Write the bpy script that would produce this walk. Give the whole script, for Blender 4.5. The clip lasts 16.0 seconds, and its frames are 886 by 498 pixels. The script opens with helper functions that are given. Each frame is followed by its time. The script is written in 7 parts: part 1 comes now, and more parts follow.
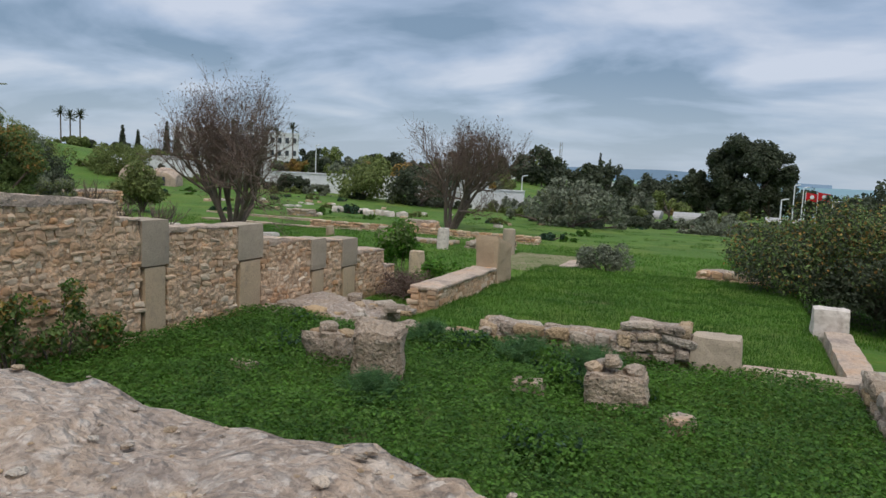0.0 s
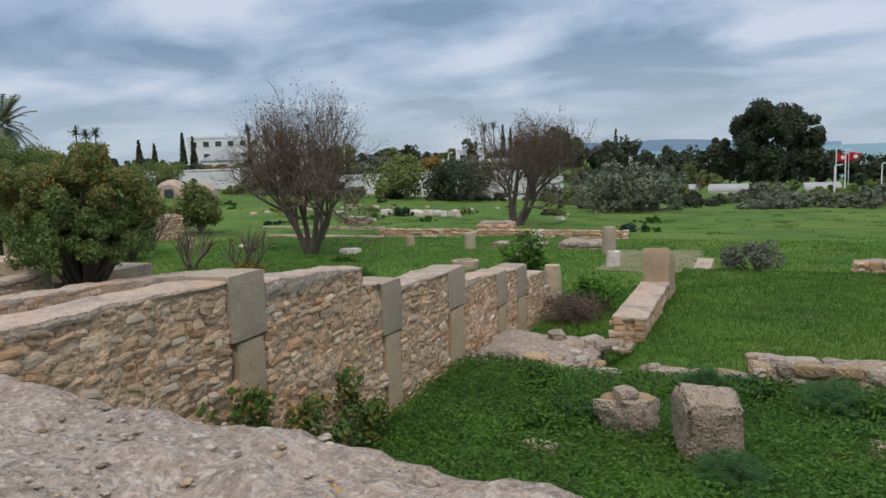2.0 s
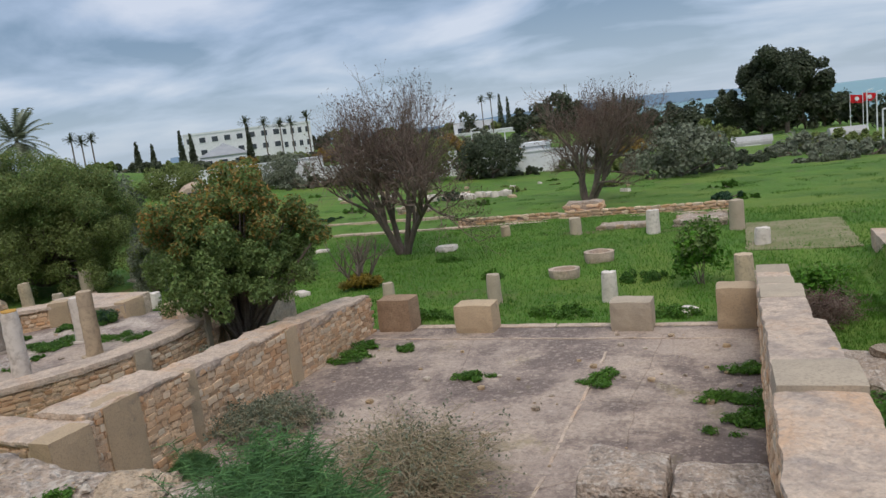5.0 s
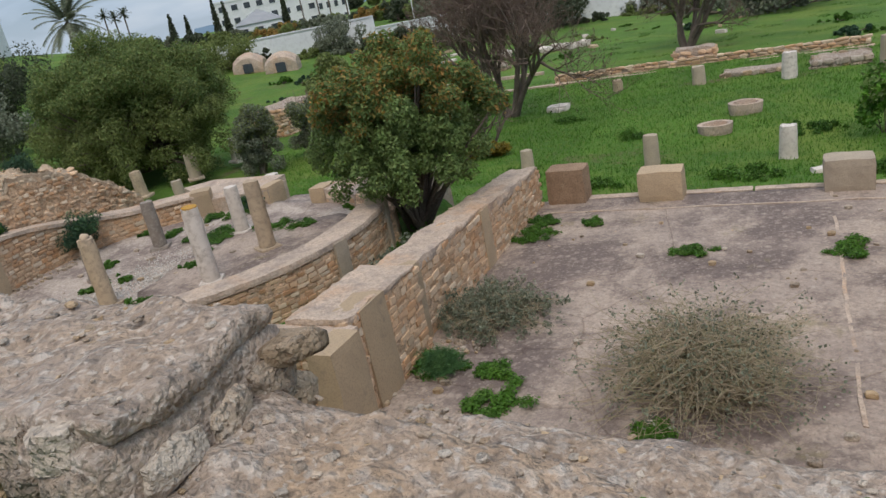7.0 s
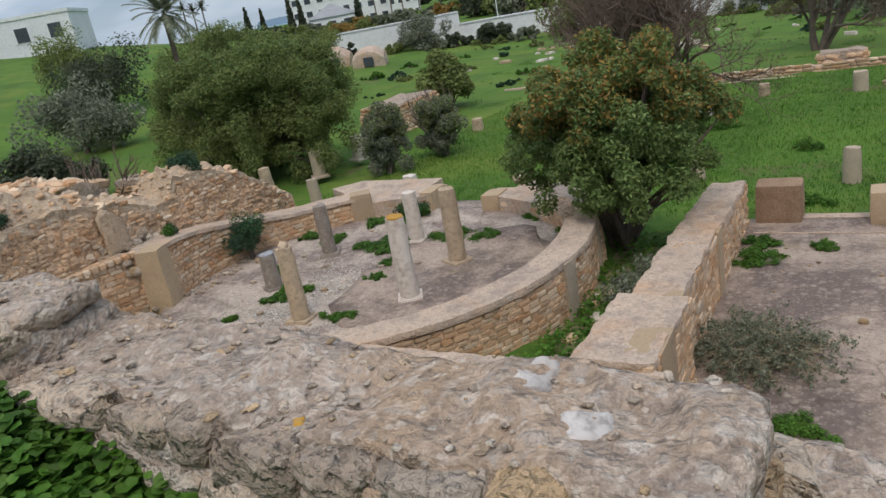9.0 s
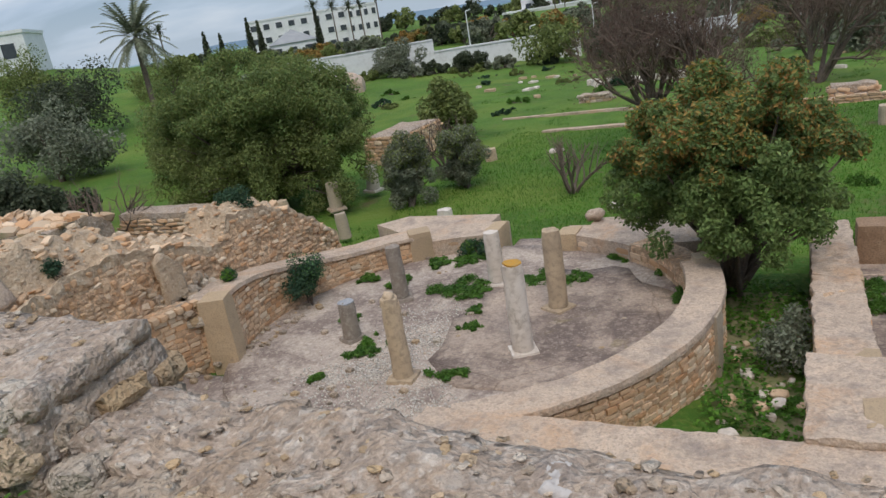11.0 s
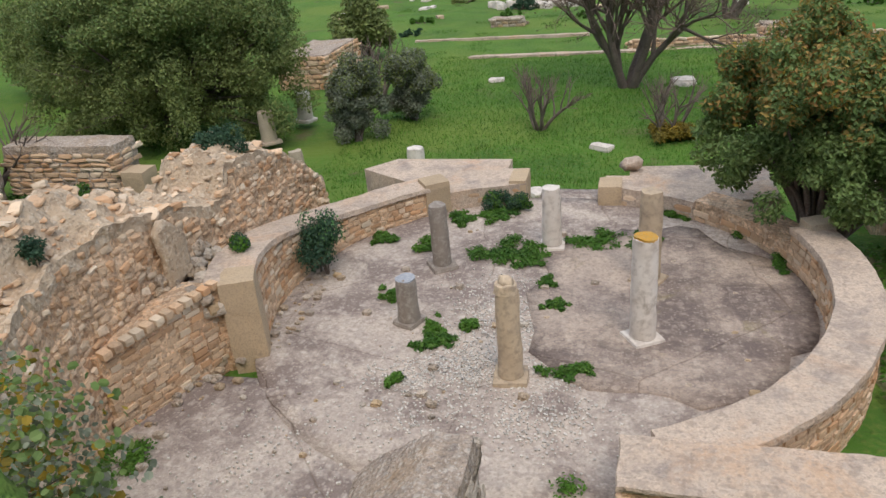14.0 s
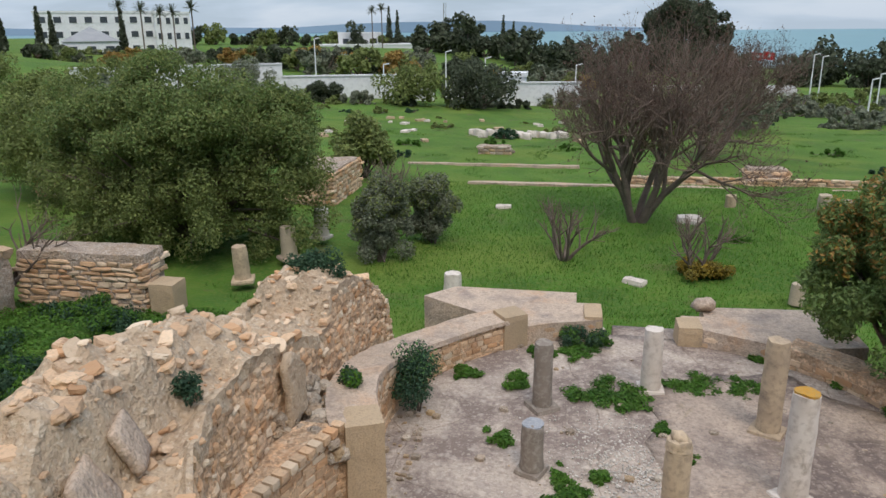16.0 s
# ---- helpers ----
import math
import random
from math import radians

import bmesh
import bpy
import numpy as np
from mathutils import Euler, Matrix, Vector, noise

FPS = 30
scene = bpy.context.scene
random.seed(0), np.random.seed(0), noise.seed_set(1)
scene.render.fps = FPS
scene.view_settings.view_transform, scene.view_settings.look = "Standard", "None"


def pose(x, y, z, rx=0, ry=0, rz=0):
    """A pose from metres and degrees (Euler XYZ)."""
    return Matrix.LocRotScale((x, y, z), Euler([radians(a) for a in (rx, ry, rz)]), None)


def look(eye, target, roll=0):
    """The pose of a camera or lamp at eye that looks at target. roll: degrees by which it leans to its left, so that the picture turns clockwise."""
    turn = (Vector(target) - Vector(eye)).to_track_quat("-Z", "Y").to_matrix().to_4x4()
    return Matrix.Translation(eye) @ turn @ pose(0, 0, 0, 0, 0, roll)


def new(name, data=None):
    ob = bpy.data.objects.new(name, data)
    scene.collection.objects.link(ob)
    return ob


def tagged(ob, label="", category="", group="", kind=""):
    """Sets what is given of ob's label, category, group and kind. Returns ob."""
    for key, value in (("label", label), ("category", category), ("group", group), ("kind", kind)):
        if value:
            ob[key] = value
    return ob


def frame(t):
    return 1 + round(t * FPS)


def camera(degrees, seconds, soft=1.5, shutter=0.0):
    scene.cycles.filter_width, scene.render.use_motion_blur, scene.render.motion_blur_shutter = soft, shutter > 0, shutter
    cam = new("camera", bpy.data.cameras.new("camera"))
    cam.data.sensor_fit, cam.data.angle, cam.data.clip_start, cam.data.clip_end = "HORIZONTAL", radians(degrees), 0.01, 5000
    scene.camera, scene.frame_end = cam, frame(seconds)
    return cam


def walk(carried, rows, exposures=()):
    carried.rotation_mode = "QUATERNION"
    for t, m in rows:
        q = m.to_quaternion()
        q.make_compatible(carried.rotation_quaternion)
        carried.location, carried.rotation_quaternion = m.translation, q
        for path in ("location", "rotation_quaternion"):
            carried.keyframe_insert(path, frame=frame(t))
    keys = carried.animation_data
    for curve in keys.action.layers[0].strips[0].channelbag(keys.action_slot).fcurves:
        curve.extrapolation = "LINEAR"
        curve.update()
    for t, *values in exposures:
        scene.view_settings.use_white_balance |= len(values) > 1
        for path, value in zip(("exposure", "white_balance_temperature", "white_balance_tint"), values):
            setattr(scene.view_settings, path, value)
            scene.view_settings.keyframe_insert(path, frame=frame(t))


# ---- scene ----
EXPOSURES = [(0.0, -0.27), (2.0, -0.25), (3.0, -0.37), (5.5, -0.17), (6.5, -0.2), (9.5, -0.2), (12.5, -0.1), (13.5, 0.04), (15.0, 0.08), (16.0, -0.05)]
# The site survey is in units of U metres; every mesh and place goes through geo() or at().
U = 1.2
cam = camera(62.2, 16.0)
METRES, EYE, TILT, LEAN, TURN = 24.0, 2.1, -1.7, 0.2, 22.4
ROWS = [
    (0.0, 0.0, 0.0, 0.0, 0.22, -4.6, -2.69),
    (0.5, -0.0342, 0.0139, 0.008, -0.73, -6.0, -0.87),
    (1.0, -0.0693, 0.0239, 0.0147, -0.74, -5.86, 1.81),
    (1.5, -0.1038, 0.0387, 0.021, 0.01, -5.1, 2.15),
    (2.0, -0.137, 0.0536, 0.0272, 0.66, -5.59, 1.88),
    (2.5, -0.1663, 0.0715, 0.0326, 0.66, -6.19, 2.1),
    (3.0, -0.1983, 0.0851, 0.0392, 0.69, -4.12, 1.87),
    (5.5, -0.3462, 0.1561, 0.0671, -0.52, -10.41, 7.94),
    (6.0, -0.3764, 0.1685, 0.0716, 0.76, -14.46, 8.05),
    (6.5, -0.4037, 0.1785, 0.0774, 0.64, -18.32, 9.74),
    (7.0, -0.4329, 0.1875, 0.0819, 1.67, -18.28, 10.52),
    (7.5, -0.4603, 0.1987, 0.0876, 2.04, -20.16, 10.87),
    (8.0, -0.4895, 0.2094, 0.0923, 2.73, -19.16, 11.33),
    (8.5, -0.5186, 0.2183, 0.0965, 3.91, -18.82, 10.77),
    (9.0, -0.5474, 0.2306, 0.1006, 6.15, -17.74, 9.79),
    (9.5, -0.5757, 0.2406, 0.1055, 8.42, -17.09, 7.39),
    (12.0, -0.7019, 0.2929, 0.1189, -4.38, -17.95, 7.05),
    (12.5, -0.7234, 0.3129, 0.1195, -7.3, -20.99, 4.46),
    (13.0, -0.7441, 0.3345, 0.1232, -8.75, -21.48, 4.39),
    (13.5, -0.7653, 0.3569, 0.1244, -8.89, -22.68, 4.8),
    (14.0, -0.7867, 0.3746, 0.1283, -9.02, -23.81, 4.94),
    (14.5, -0.8078, 0.3908, 0.1294, -10.67, -27.39, 6.36),
    (15.0, -0.8317, 0.4009, 0.1331, -11.96, -27.83, 4.6),
    (15.5, -0.8567, 0.4097, 0.1352, -13.05, -23.56, 3.68),
    (16.0, -0.8849, 0.4169, 0.1378, -12.92, -15.04, 0.68),
]
walk(cam, [(t, pose(0, 0, EYE, TILT, LEAN, TURN) @ pose(METRES * x, METRES * y, METRES * z, 90 + pitch, roll, yaw)) for t, x, y, z, yaw, pitch, roll in ROWS], EXPOSURES)

# ---- world, sun, exposure ----
world = bpy.data.worlds.new("overcast_sky")
scene.world = world
world.use_nodes = True
wt = world.node_tree
wt.nodes.clear()


def wnode(kind, **values):
    n = wt.nodes.new(kind)
    for k, v in values.items():
        n.inputs[k].default_value = v
    return n


w_out = wt.nodes.new("ShaderNodeOutputWorld")
w_bg = wnode("ShaderNodeBackground", Strength=1.0)
w_sky = wt.nodes.new("ShaderNodeTexSky")
w_sky.sky_type = "NISHITA"
w_sky.sun_disc = False
w_sky.sun_elevation, w_sky.sun_rotation = radians(53), radians(152)
w_co = wt.nodes.new("ShaderNodeTexCoord")
w_sep = wt.nodes.new("ShaderNodeSeparateXYZ")
wt.links.new(w_co.outputs["Generated"], w_sep.inputs[0])
# cloud layer: a level deck of soft banks, closing up towards the horizon
w_up = wt.nodes.new("ShaderNodeMath")
w_up.operation = "MAXIMUM"
w_up.inputs[1].default_value = 0.0
wt.links.new(w_sep.outputs["Z"], w_up.inputs[0])
w_n = wnode("ShaderNodeTexNoise", Scale=1.15, Detail=7.0, Roughness=0.5, Distortion=0.3)
w_plus = wt.nodes.new("ShaderNodeMath")
w_plus.inputs[1].default_value = 0.2
wt.links.new(w_up.outputs[0], w_plus.inputs[0])
w_div = wt.nodes.new("ShaderNodeMath")
w_div.operation = "DIVIDE"
w_div.inputs[0].default_value = 1.0
wt.links.new(w_plus.outputs[0], w_div.inputs[1])
w_flat = wt.nodes.new("ShaderNodeVectorMath")
w_flat.operation = "SCALE"
wt.links.new(w_co.outputs["Generated"], w_flat.inputs[0])
wt.links.new(w_div.outputs[0], w_flat.inputs["Scale"])
w_map = wt.nodes.new("ShaderNodeMapping")
w_map.inputs["Scale"].default_value = (1.0, 1.25, 0.0)
w_map.inputs["Location"].default_value = (1.3, 4.2, 2.1)
wt.links.new(w_flat.outputs[0], w_map.inputs[0])
wt.links.new(w_map.outputs[0], w_n.inputs["Vector"])
w_ramp = wt.nodes.new("ShaderNodeValToRGB")
els = w_ramp.color_ramp.elements
els[0].position, els[0].color = 0.40, (0.225, 0.33, 0.47, 1)
els[1].position, els[1].color = 0.63, (0.69, 0.75, 0.88, 1)
mid = els.new(0.5)
mid.color = (0.41, 0.52, 0.70, 1)
wt.links.new(w_n.outputs["Fac"], w_ramp.inputs[0])
# brighter band low over the sea
w_hz = wt.nodes.new("ShaderNodeMapRange")
w_hz.inputs["From Min"].default_value, w_hz.inputs["From Max"].default_value = 0.0, 0.14
w_hz.inputs["To Min"].default_value, w_hz.inputs["To Max"].default_value = 0.75, 0.0
wt.links.new(w_up.outputs[0], w_hz.inputs["Value"])
w_mix = wt.nodes.new("ShaderNodeMixRGB")
w_mix.inputs["Color2"].default_value = (0.52, 0.62, 0.74, 1)
wt.links.new(w_hz.outputs[0], w_mix.inputs["Fac"])
wt.links.new(w_ramp.outputs[0], w_mix.inputs["Color1"])
w_skyscale = wt.nodes.new("ShaderNodeMixRGB")
w_skyscale.blend_type = "MULTIPLY"
w_skyscale.inputs["Fac"].default_value = 1.0
w_skyscale.inputs["Color2"].default_value = (0.05, 0.05, 0.05, 1)
wt.links.new(w_sky.outputs[0], w_skyscale.inputs["Color1"])
w_sum = wt.nodes.new("ShaderNodeMixRGB")
w_sum.blend_type = "ADD"
w_sum.inputs["Fac"].default_value = 0.35
wt.links.new(w_mix.outputs[0], w_sum.inputs["Color1"])
wt.links.new(w_skyscale.outputs[0], w_sum.inputs["Color2"])
# an overcast sky is brightest overhead
w_zen = wt.nodes.new("ShaderNodeMapRange")
w_zen.inputs["From Min"].default_value, w_zen.inputs["From Max"].default_value = 0.28, 0.85
w_zen.inputs["To Min"].default_value, w_zen.inputs["To Max"].default_value = 0.95, 2.25
wt.links.new(w_up.outputs[0], w_zen.inputs["Value"])
w_scale = wt.nodes.new("ShaderNodeVectorMath")
w_scale.operation = "SCALE"
w_tint = wt.nodes.new("ShaderNodeMixRGB")
w_tint.blend_type = "MULTIPLY"
w_tint.inputs["Color2"].default_value = (1.11, 0.99, 0.87, 1)
w_high = wt.nodes.new("ShaderNodeMapRange")
w_high.inputs["From Min"].default_value, w_high.inputs["From Max"].default_value = 0.35, 0.75
wt.links.new(w_up.outputs[0], w_high.inputs["Value"])
wt.links.new(w_high.outputs[0], w_tint.inputs["Fac"])
wt.links.new(w_sum.outputs[0], w_tint.inputs["Color1"])
wt.links.new(w_tint.outputs[0], w_scale.inputs[0])
wt.links.new(w_zen.outputs[0], w_scale.inputs["Scale"])
wt.links.new(w_scale.outputs[0], w_bg.inputs["Color"])
wt.links.new(w_bg.outputs[0], w_out.inputs[0])
sun = new("sun", bpy.data.lights.new("sun", "SUN"))
sun.data.energy, sun.data.angle, sun.data.color = 1.4, radians(20), (1.0, 0.9, 0.79)
sun.matrix_world = look((20, -38, 58), (0, 0, 0))

# ---- materials ----


def material(name, a, b, c=None, scale=3.0, fine=40.0, rough=0.9, bump=0.3, vary=0.0, island=False, metal=0.0, spots=None, thick=0.02, pebble=None, cracks=None, tone=None, moss=None, chips=None):
    """Two colours in large patches, a third in fine grain, per-piece variation, and relief."""
    m = bpy.data.materials.new(name)
    m.use_nodes = True
    t = m.node_tree
    bsdf = t.nodes["Principled BSDF"]
    bsdf.inputs["Roughness"].default_value = rough
    bsdf.inputs["Metallic"].default_value = metal
    bsdf.inputs["Specular IOR Level"].default_value = 0.25
    g = t.nodes.new("ShaderNodeNewGeometry")

    def noise_at(s, detail, dist=0.0, r=0.6):
        n = t.nodes.new("ShaderNodeTexNoise")
        n.inputs["Scale"].default_value, n.inputs["Detail"].default_value = s, detail
        n.inputs["Distortion"].default_value, n.inputs["Roughness"].default_value = dist, r
        t.links.new(g.outputs["Position"], n.inputs["Vector"])
        return n

    def mixed(fac, c1, c2, blend="MIX"):
        x = t.nodes.new("ShaderNodeMixRGB")
        x.blend_type = blend
        for slot, v in (("Fac", fac), ("Color1", c1), ("Color2", c2)):
            if isinstance(v, (int, float)):
                x.inputs[slot].default_value = v
            elif isinstance(v, tuple):
                x.inputs[slot].default_value = (*v, 1)
            else:
                t.links.new(v, x.inputs[slot])
        return x.outputs[0]

    def ramp(v, lo, hi):
        r = t.nodes.new("ShaderNodeMapRange")
        r.inputs["From Min"].default_value, r.inputs["From Max"].default_value = lo, hi
        t.links.new(v, r.inputs["Value"])
        return r.outputs[0]

    big, small = noise_at(scale, 5, 0.5), noise_at(fine, 4)
    col = mixed(ramp(big.outputs["Fac"], 0.35, 0.65), a, b)
    if c:
        col = mixed(ramp(small.outputs["Fac"], 0.48, 0.72), col, c)
    if spots:
        colour, s, lo, hi = spots
        col = mixed(ramp(noise_at(s, 8, 0.25, 0.7).outputs["Fac"], lo, hi), col, colour)
    if moss:
        colour, s, lo, hi = moss
        col = mixed(ramp(noise_at(s, 6, 0.6, 0.65).outputs["Fac"], lo, hi), col, colour)
    relief = []
    if pebble:
        # chips of stone bedded in the mortar, each with its own tone
        s, amount = pebble
        for k in (1.0, 2.7):
            vo = t.nodes.new("ShaderNodeTexVoronoi")
            vo.inputs["Scale"].default_value = s * k
            vo.inputs["Randomness"].default_value = 1.0
            t.links.new(g.outputs["Position"], vo.inputs["Vector"])
            bw = t.nodes.new("ShaderNodeRGBToBW")
            t.links.new(vo.outputs["Color"], bw.inputs[0])
            light = t.nodes.new("ShaderNodeMapRange")
            light.inputs["From Min"].default_value, light.inputs["From Max"].default_value = 0.25, 0.75
            light.inputs["To Min"].default_value, light.inputs["To Max"].default_value = 1 - amount, 1 + amount
            t.links.new(bw.outputs[0], light.inputs["Value"])
            hv_ = t.nodes.new("ShaderNodeHueSaturation")
            t.links.new(light.outputs[0], hv_.inputs["Value"])
            t.links.new(col, hv_.inputs["Color"])
            col = hv_.outputs[0]
            inv = t.nodes.new("ShaderNodeMath")
            inv.operation = "MULTIPLY"
            inv.inputs[1].default_value = -0.9 / k
            t.links.new(vo.outputs["Distance"], inv.inputs[0])
            relief.append(inv.outputs[0])
    if chips:
        # pale bits of stone, and sunken pits with shade put in as dark colour
        s, pale, dark = chips
        shift = t.nodes.new("ShaderNodeVectorMath")
        shift.operation = "MULTIPLY_ADD"
        shift.inputs[1].default_value = (1.1 / s, 1.1 / s, 1.1 / s)
        t.links.new(noise_at(s * 0.9, 3, 0.0, 0.6).outputs["Color"], shift.inputs[0])
        t.links.new(g.outputs["Position"], shift.inputs[2])
        for k, share in ((0.8, 0.6), (2.1, 0.6)):
            vo = t.nodes.new("ShaderNodeTexVoronoi")
            vo.inputs["Scale"].default_value = s * k
            t.links.new(shift.outputs[0], vo.inputs["Vector"])
            sep = t.nodes.new("ShaderNodeSeparateColor")
            t.links.new(vo.outputs["Color"], sep.inputs[0])
            inside = ramp(vo.outputs["Distance"], 0.62, 0.25)
            for channel, colour, lift in (("Red", pale, 0.45), ("Green", dark, -0.6)):
                both = t.nodes.new("ShaderNodeMath")
                both.operation = "MULTIPLY"
                t.links.new(inside, both.inputs[0])
                t.links.new(ramp(sep.outputs[channel], share, share + 0.12), both.inputs[1])
                col = mixed(both.outputs[0], col, mixed(0.42, col, colour))
                rise = t.nodes.new("ShaderNodeMath")
                rise.operation = "MULTIPLY"
                rise.inputs[1].default_value = lift / k
                t.links.new(both.outputs[0], rise.inputs[0])
                relief.append(rise.outputs[0])
    if cracks:
        warp = noise_at(cracks * 2.5, 4)
        add = t.nodes.new("ShaderNodeVectorMath")
        add.operation = "MULTIPLY_ADD"
        add.inputs[1].default_value = (0.3, 0.3, 0.3)
        t.links.new(warp.outputs["Color"], add.inputs[0])
        t.links.new(g.outputs["Position"], add.inputs[2])
        ve = t.nodes.new("ShaderNodeTexVoronoi")
        ve.feature = "DISTANCE_TO_EDGE"
        ve.inputs["Scale"].default_value = cracks
        t.links.new(add.outputs[0], ve.inputs["Vector"])
        line = ramp(ve.outputs["Distance"], 0.0, 0.005)
        col = mixed(line, mixed(1.0, col, (0.72, 0.69, 0.66), "MULTIPLY"), col)
        relief.append(line)
    if tone and vary:
        src = g.outputs["Random Per Island"] if island else t.nodes.new("ShaderNodeObjectInfo").outputs["Random"]
        many = t.nodes.new("ShaderNodeMath")
        many.operation = "MULTIPLY"
        many.inputs[1].default_value = 7.31
        t.links.new(src, many.inputs[0])
        fr = t.nodes.new("ShaderNodeMath")
        fr.operation = "FRACT"
        t.links.new(many.outputs[0], fr.inputs[0])
        col = mixed(ramp(fr.outputs[0], 0.55, 1.0), col, tone[0])
        col = mixed(ramp(fr.outputs[0], 0.3, 0.0), col, tone[1])
    if vary:
        if island:
            v = g.outputs["Random Per Island"]
        else:
            v = t.nodes.new("ShaderNodeObjectInfo").outputs["Random"]
        r = t.nodes.new("ShaderNodeMapRange")
        r.inputs["To Min"].default_value, r.inputs["To Max"].default_value = 1 - vary, 1 + vary
        t.links.new(v, r.inputs["Value"])
        hsv = t.nodes.new("ShaderNodeHueSaturation")
        t.links.new(r.outputs[0], hsv.inputs["Value"])
        t.links.new(col, hsv.inputs["Color"])
        col = hsv.outputs[0]
    t.links.new(col, bsdf.inputs["Base Color"])
    if bump:
        bm1 = t.nodes.new("ShaderNodeBump")
        bm1.inputs["Strength"].default_value, bm1.inputs["Distance"].default_value = bump, thick
        mix_h = t.nodes.new("ShaderNodeMath")
        mix_h.operation = "ADD"
        t.links.new(small.outputs["Fac"], mix_h.inputs[0])
        t.links.new(noise_at(fine * 0.25, 5).outputs["Fac"], mix_h.inputs[1])
        height = mix_h.outputs[0]
        for h_ in relief:
            plus = t.nodes.new("ShaderNodeMath")
            t.links.new(height, plus.inputs[0])
            t.links.new(h_, plus.inputs[1])
            height = plus.outputs[0]
        t.links.new(height, bm1.inputs["Height"])
        t.links.new(bm1.outputs[0], bsdf.inputs["Normal"])
    return m


def leaf_material(name, a, b, c, rough=0.6):
    m = material(name, a, b, c, scale=1.2, fine=9.0, rough=rough, bump=0.0, vary=0.36, island=True)
    t = m.node_tree
    bsdf = t.nodes["Principled BSDF"]
    tr = t.nodes.new("ShaderNodeBsdfTranslucent")
    mix = t.nodes.new("ShaderNodeMixShader")
    mix.inputs[0].default_value = 0.35
    out = t.nodes["Material Output"]
    t.links.new(bsdf.inputs["Base Color"].links[0].from_socket, tr.inputs["Color"])
    t.links.new(bsdf.outputs[0], mix.inputs[1])
    t.links.new(tr.outputs[0], mix.inputs[2])
    t.links.new(mix.outputs[0], out.inputs["Surface"])
    return m


M_RUBBLE = material("limestone_rubble", (0.64, 0.44, 0.275), (0.56, 0.395, 0.265), (0.43, 0.31, 0.21), 2.5, 30, 0.92, 0.6, 0.2, spots=((0.27, 0.155, 0.085), 3.2, 0.57, 0.70), tone=((0.50, 0.29, 0.155), (0.66, 0.53, 0.39)))
M_RUBBLE_J = material("limestone_rubble_joined", (0.64, 0.44, 0.275), (0.56, 0.395, 0.265), (0.43, 0.31, 0.21), 2.5, 30, 0.92, 0.6, 0.2, island=True, spots=((0.27, 0.155, 0.085), 3.2, 0.57, 0.70), tone=((0.50, 0.29, 0.155), (0.66, 0.53, 0.39)))
M_ROUGH = material("weathered_rubble", (0.51, 0.40, 0.295), (0.42, 0.33, 0.25), (0.28, 0.23, 0.18), 2.0, 25, 0.95, 1.0, 0.22, thick=0.035, spots=((0.20, 0.165, 0.135), 3.0, 0.58, 0.72), tone=((0.50, 0.35, 0.20), (0.57, 0.49, 0.40)), chips=(30.0, (0.62, 0.55, 0.46), (0.16, 0.125, 0.10)))
M_ROUGH_J = material("weathered_rubble_joined", (0.51, 0.40, 0.295), (0.42, 0.33, 0.25), (0.28, 0.23, 0.18), 2.0, 25, 0.95, 1.0, 0.22, thick=0.035, island=True, spots=((0.20, 0.165, 0.135), 3.0, 0.58, 0.72), tone=((0.50, 0.35, 0.20), (0.57, 0.49, 0.40)), chips=(30.0, (0.62, 0.55, 0.46), (0.16, 0.125, 0.10)))
M_MORTAR = material("lime_mortar", (0.66, 0.455, 0.29), (0.55, 0.375, 0.24), (0.42, 0.30, 0.205), 1.6, 22, 0.95, 0.7, spots=((0.58, 0.35, 0.20), 1.9, 0.50, 0.66), pebble=(9.0, 0.16), chips=(15.0, (0.68, 0.54, 0.40), (0.22, 0.13, 0.075)), thick=0.035)
M_SAND = material("sandy_core_rock", (0.56, 0.43, 0.30), (0.46, 0.345, 0.24), (0.44, 0.33, 0.225), 1.6, 26, 0.95, 0.7, spots=((0.34, 0.27, 0.20), 3.0, 0.56, 0.70), chips=(14.0, (0.70, 0.60, 0.47), (0.26, 0.18, 0.12)), thick=0.035)
M_CAP = material("mortar_capping", (0.60, 0.465, 0.355), (0.50, 0.388, 0.298), (0.38, 0.30, 0.238), 1.5, 35, 0.95, 0.6, spots=((0.27, 0.22, 0.19), 1.7, 0.50, 0.68), pebble=(26.0, 0.05), chips=(13.0, (0.56, 0.45, 0.36), (0.27, 0.21, 0.165)), moss=((0.54, 0.36, 0.235), 0.9, 0.5, 0.68))
M_TOP = material("worn_wall_top", (0.455, 0.355, 0.275), (0.345, 0.27, 0.21), (0.53, 0.435, 0.355), 1.7, 34, 0.96, 0.8, spots=((0.25, 0.205, 0.175), 4.0, 0.55, 0.70), thick=0.035, pebble=(24.0, 0.10), chips=(17.0, (0.76, 0.68, 0.59), (0.19, 0.15, 0.12)), moss=((0.42, 0.30, 0.20), 0.8, 0.52, 0.66))
M_ASHLAR = material("sandstone_ashlar", (0.50, 0.37, 0.235), (0.44, 0.33, 0.215), (0.33, 0.25, 0.17), 1.5, 45, 0.9, 0.45, 0.12, spots=((0.28, 0.22, 0.165), 3.5, 0.58, 0.74))
M_DARKCOL = material("dark_weathered_column", (0.27, 0.225, 0.185), (0.20, 0.165, 0.135), (0.34, 0.30, 0.26), 3.0, 14, 0.9, 0.4, 0.1)
M_BLUETOP = material("bluish_weathered_stone", (0.33, 0.34, 0.36), (0.25, 0.26, 0.28), (0.42, 0.42, 0.42), 4.0, 40, 0.85, 0.3)
